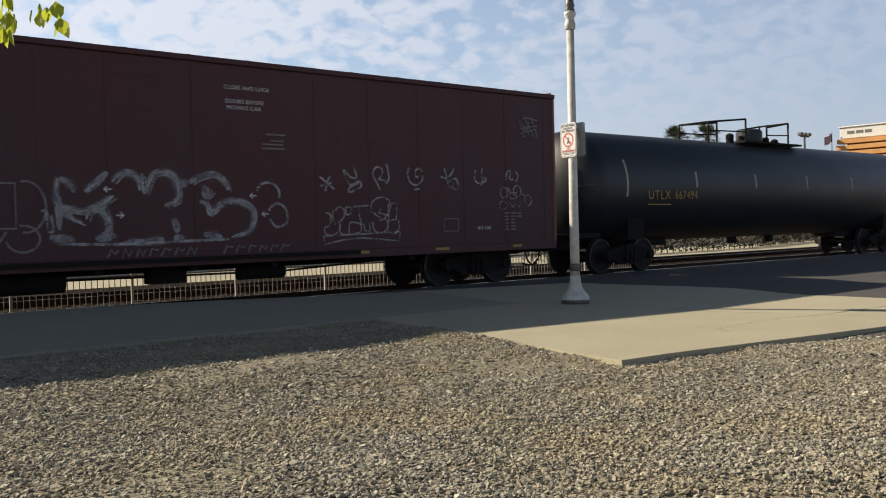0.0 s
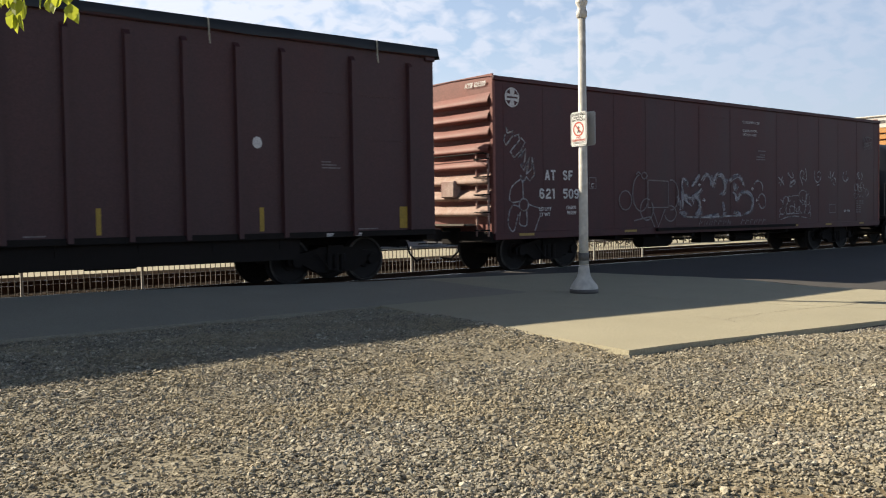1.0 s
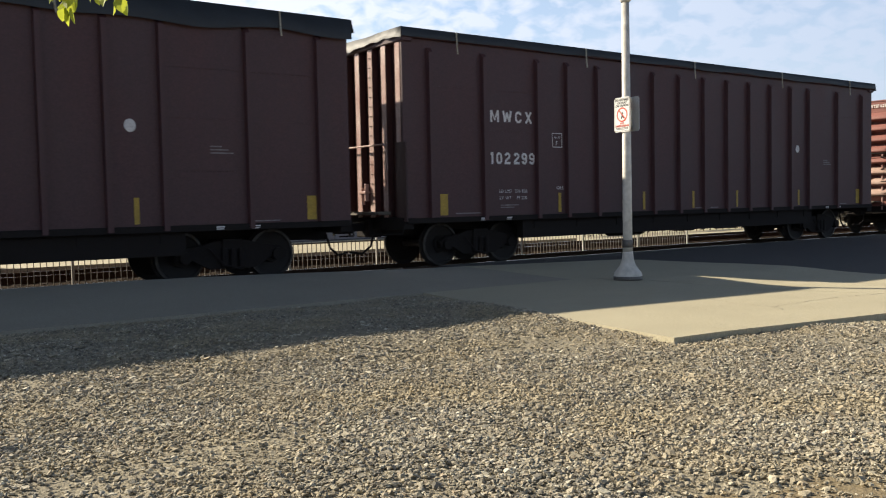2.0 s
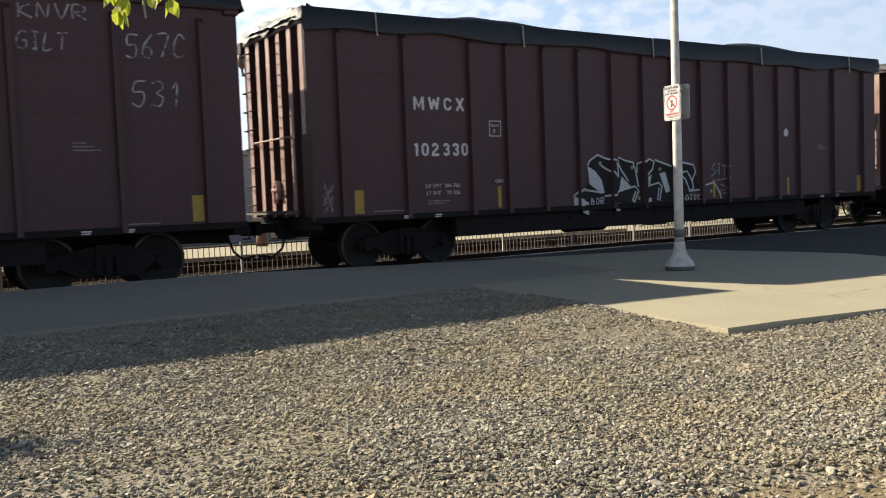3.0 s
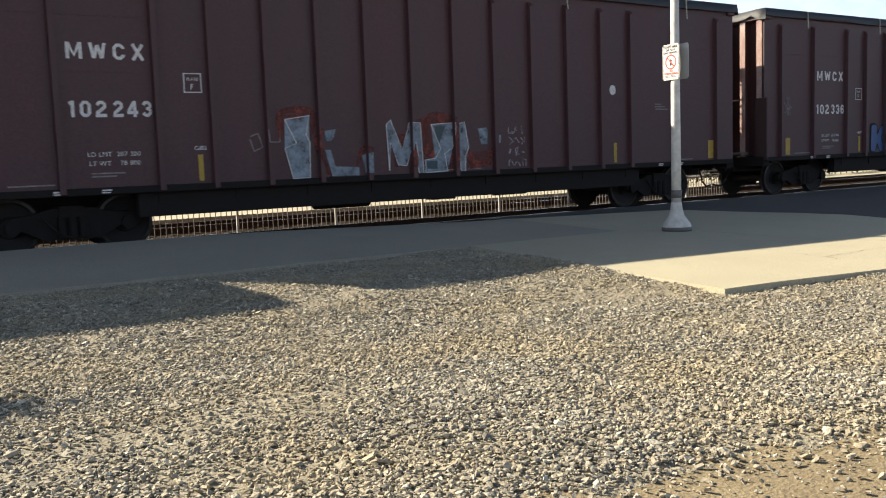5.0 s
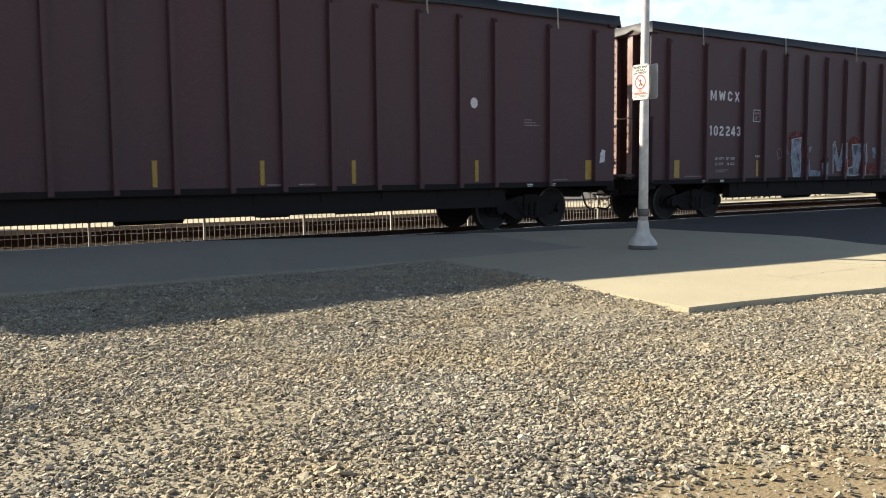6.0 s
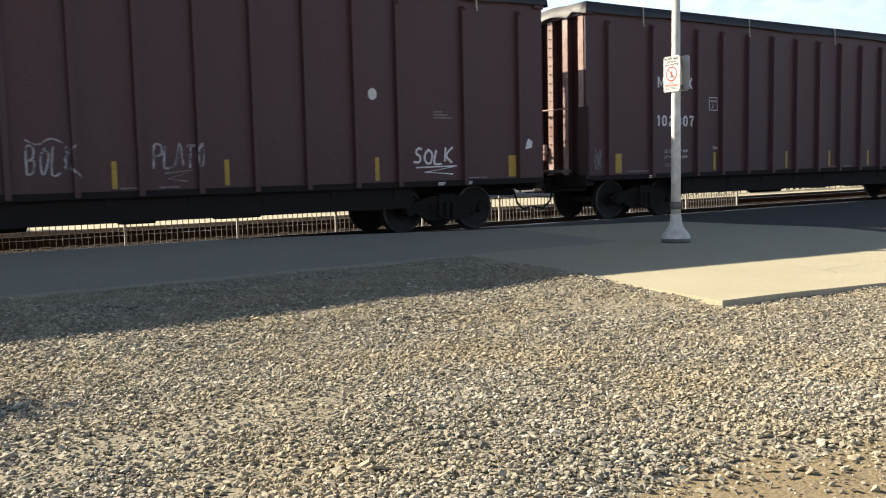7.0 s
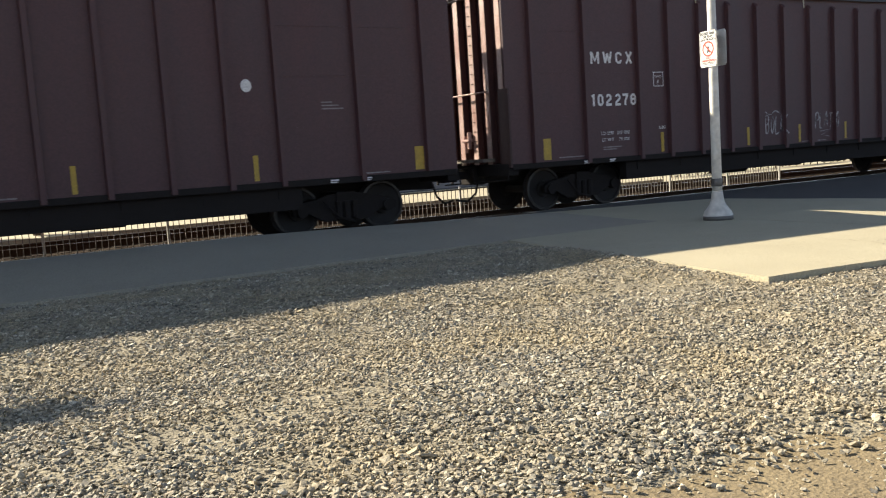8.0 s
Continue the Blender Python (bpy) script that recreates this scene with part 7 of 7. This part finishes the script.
def shrub(x, y, w, h, seed, mat):
    rng = random.Random(seed)
    root = thing("shrub", pose(x, y, 0.02), "sunlit yellow-green shrub beside the far platform", "shrub")
    bm = bmesh.new()
    for k in range(9):
        a = rng.uniform(0, 6.283)
        tube(bm, (0.1 * math.cos(a), 0.1 * math.sin(a), 0), (0.5 * w * math.cos(a), 0.5 * w * math.sin(a), h * 0.7), 0.035, 0.012, 5)
    part("stem", bm, BARK, root)
    bm = bmesh.new()
    for k in range(1500):
        a, u, v = rng.uniform(0, 6.283), rng.random() ** 0.4, rng.uniform(-0.6, 1.0)
        rr = math.sqrt(max(0, 1 - v * v)) * (1 + 0.25 * math.sin(a * 3 + seed))
        p = Vector((w * u * rr * math.cos(a), w * u * rr * math.sin(a), h * 0.6 + h * 0.45 * v * u + 0.15 * math.sin(a * 5)))
        d = Vector((rng.gauss(0, 1), rng.gauss(0, 1), rng.gauss(0, 1))).normalized() * 0.09
        q = d.orthogonal().normalized() * 0.045
        bm.faces.new([bm.verts.new(z) for z in (p - d, p + q, p + d, p - q)])
    part("foliage", bm, mat, root)


def hedge():
    """A low clipped row along the far side of the road."""
    rng = random.Random(31)
    root = thing("hedge", pose(0, 0, -0.10), "low dark dusty hedge along the far road", "hedge")
    line = [Vector((26.5, 26.2)), Vector((44.0, 26.4)), Vector((62.0, 31.0))]
    bm = bmesh.new()
    for a, b in zip(line, line[1:]):
        n = int((b - a).length / 0.5)
        for k in range(n):
            p = a.lerp(b, k / n)
            tube(bm, (p.x, p.y + 0.4, 0), (p.x + rng.uniform(-0.1, 0.1), p.y + 0.4, 0.6), 0.03, 0.015, 5)
    tagged(part("stem", bm, BARK, root), "row of thin brown hedge stems", kind="stuff")
    bm = bmesh.new()
    for a, b in zip(line, line[1:]):
        for k in range(int((b - a).length * 150)):
            p = a.lerp(b, rng.random())
            h = rng.random() ** 0.6 * (0.72 + 0.12 * math.sin(p.x * 1.7) + 0.06 * math.sin(p.x * 4.1))
            c = Vector((p.x, p.y + 0.45 + rng.uniform(-0.4, 0.4), 0.03 + h))
            d = Vector((rng.gauss(0, 1), rng.gauss(0, 1), rng.gauss(0, 1))).normalized() * 0.10
            q = d.orthogonal().normalized() * 0.055
            bm.faces.new([bm.verts.new(z) for z in (c - d, c + q, c + d, c - q)])
    part("foliage", bm, DRYHEDGE, root)


hedge()
shrub(2.9, 25.4, 0.75, 1.75, 1, HEDGE)
shrub(1.0, 25.6, 0.7, 1.5, 2, HEDGE)


# ---- tree whose leaves hang into the view ----
def tree():
    rng = random.Random(11)
    root = thing("tree", pose(-2.7, 7.6, -0.1), "young broadleaf tree with bright yellow-green leaves", "tree")
    bm = bmesh.new()
    trunk = [(0, 0, 0), (0.05, 0.03, 0.9), (-0.04, 0.08, 1.8), (0.03, 0.05, 2.5)]
    for k in range(3):
        tube(bm, trunk[k], trunk[k + 1], 0.12 - 0.02 * k, 0.10 - 0.02 * k, 12, False)
    part("trunk", bm, BARK, root, smooth=True)
    limbs = [[(0, 0.05, 2.2), (1.2, -0.5, 3.0), (2.6, -1.6, 3.45), (3.9, -2.45, 3.15), (4.08, -2.58, 2.85)],
             [(0, 0.05, 2.3), (-0.6, 1.0, 2.9), (-0.3, 2.4, 3.2), (0.95, 2.68, 3.0)],
             [(0, 0.05, 2.4), (-0.7, 0.2, 3.2), (-1.2, 0.4, 4.0)], [(0, 0.05, 2.5), (-0.2, -0.5, 3.4), (-0.5, -0.9, 4.2)], [(0, 0.05, 2.5), (-0.3, 0.6, 3.5), (-0.4, 1.0, 4.3)]]
    for limb in limbs:
        bm = bmesh.new()
        for k in range(len(limb) - 1):
            r = 0.05 * (1 - k / len(limb)) + 0.008
            tube(bm, limb[k], limb[k + 1], r, r * 0.75, 8, False)
        part("limb", bm, BARK, root, smooth=True)

    def leaf(bm, p, size, droop):
        a = rng.uniform(0, 6.283)
        d = Vector((math.cos(a) * (1 - droop), math.sin(a) * (1 - droop), -droop - rng.uniform(0, 0.3))).normalized()
        side = Vector((rng.gauss(0, 1), rng.gauss(0, 1), rng.gauss(0, 0.5)))
        side = (side - d * side.dot(d)).normalized()
        fold = d.cross(side) * size * 0.08
        spine = [p + d * size * t for t in (0, 0.35, 0.7, 1.0)]
        wid = (0.05, 0.40, 0.30, 0.0)
        mid = [bm.verts.new(q - fold) for q in spine]
        for s in (-1, 1):
            rim = [bm.verts.new(q + side * s * size * w) for q, w in zip(spine[:3], wid)]
            for k in range(2):
                bm.faces.new((mid[k], mid[k + 1], rim[k + 1], rim[k]))
            bm.faces.new((mid[2], mid[3], rim[2]))

    def hanging(center, radius, n, size, droop):
        for k in range(n):
            bm = bmesh.new()
            v = Vector((rng.gauss(0, 1), rng.gauss(0, 1), rng.gauss(0, 0.8))) * radius * 0.5
            leaf(bm, Vector(center) + v, size * rng.uniform(0.7, 1.2), droop)
            part("leaf", bm, LEAF, root)

    def clump(center, radius, n, size, droop=0.5):
        bm = bmesh.new()
        for k in range(n):
            v = Vector((rng.gauss(0, 1), rng.gauss(0, 1), rng.gauss(0, 0.8))) * radius * 0.5
            leaf(bm, Vector(center) + v, size * rng.uniform(0.7, 1.2), droop)
        part("leaf_clump", bm, LEAF, root)
    for c, r, n in (((1.0, 2.62, 2.95), 0.28, 110), ((0.65, 2.75, 3.0), 0.32, 100), ((-1.1, 0.4, 3.9), 0.9, 420), ((-0.5, -0.8, 4.1), 0.9, 420), ((-0.4, 0.9, 4.2), 0.9, 420), ((-0.9, 0.2, 4.7), 0.9, 420),
                    ((-0.3, 0.3, 3.4), 0.7, 240)):
        clump(c, r, n, 0.11)
    for c, r, n in (((3.93, -2.60, 2.68), 0.10, 9), ((3.95, -2.60, 2.58), 0.06, 4), ((4.17, -2.58, 2.72), 0.10, 8), ((3.9, -2.5, 2.95), 0.25, 26), ((4.15, -2.45, 3.0), 0.22, 22)):
        hanging(c, r * 0.9, int(n * 1.4), 0.09, 0.8)


tree()


# ---- motion ----
def motions():
    times = [0.25 * k for k in range(33)]
    for car, x0 in movers:
        walk(car, [(t, pose(x0 + SPEED * t, TRACK_Y, RAIL_Z)) for t in times])
        # wheels roll without slipping
        for truck in car.children:
            if not truck.name.startswith("truck"):
                continue
            for w in truck.children:
                if w.name.startswith("wheelset"):
                    dx = w.location.x
                    walk(w, [(k / FPS, pose(dx, 0, 0.457, 0, math.degrees(SPEED * k / FPS / 0.483), 0)) for k in range(8 * FPS + 1)])


motions()
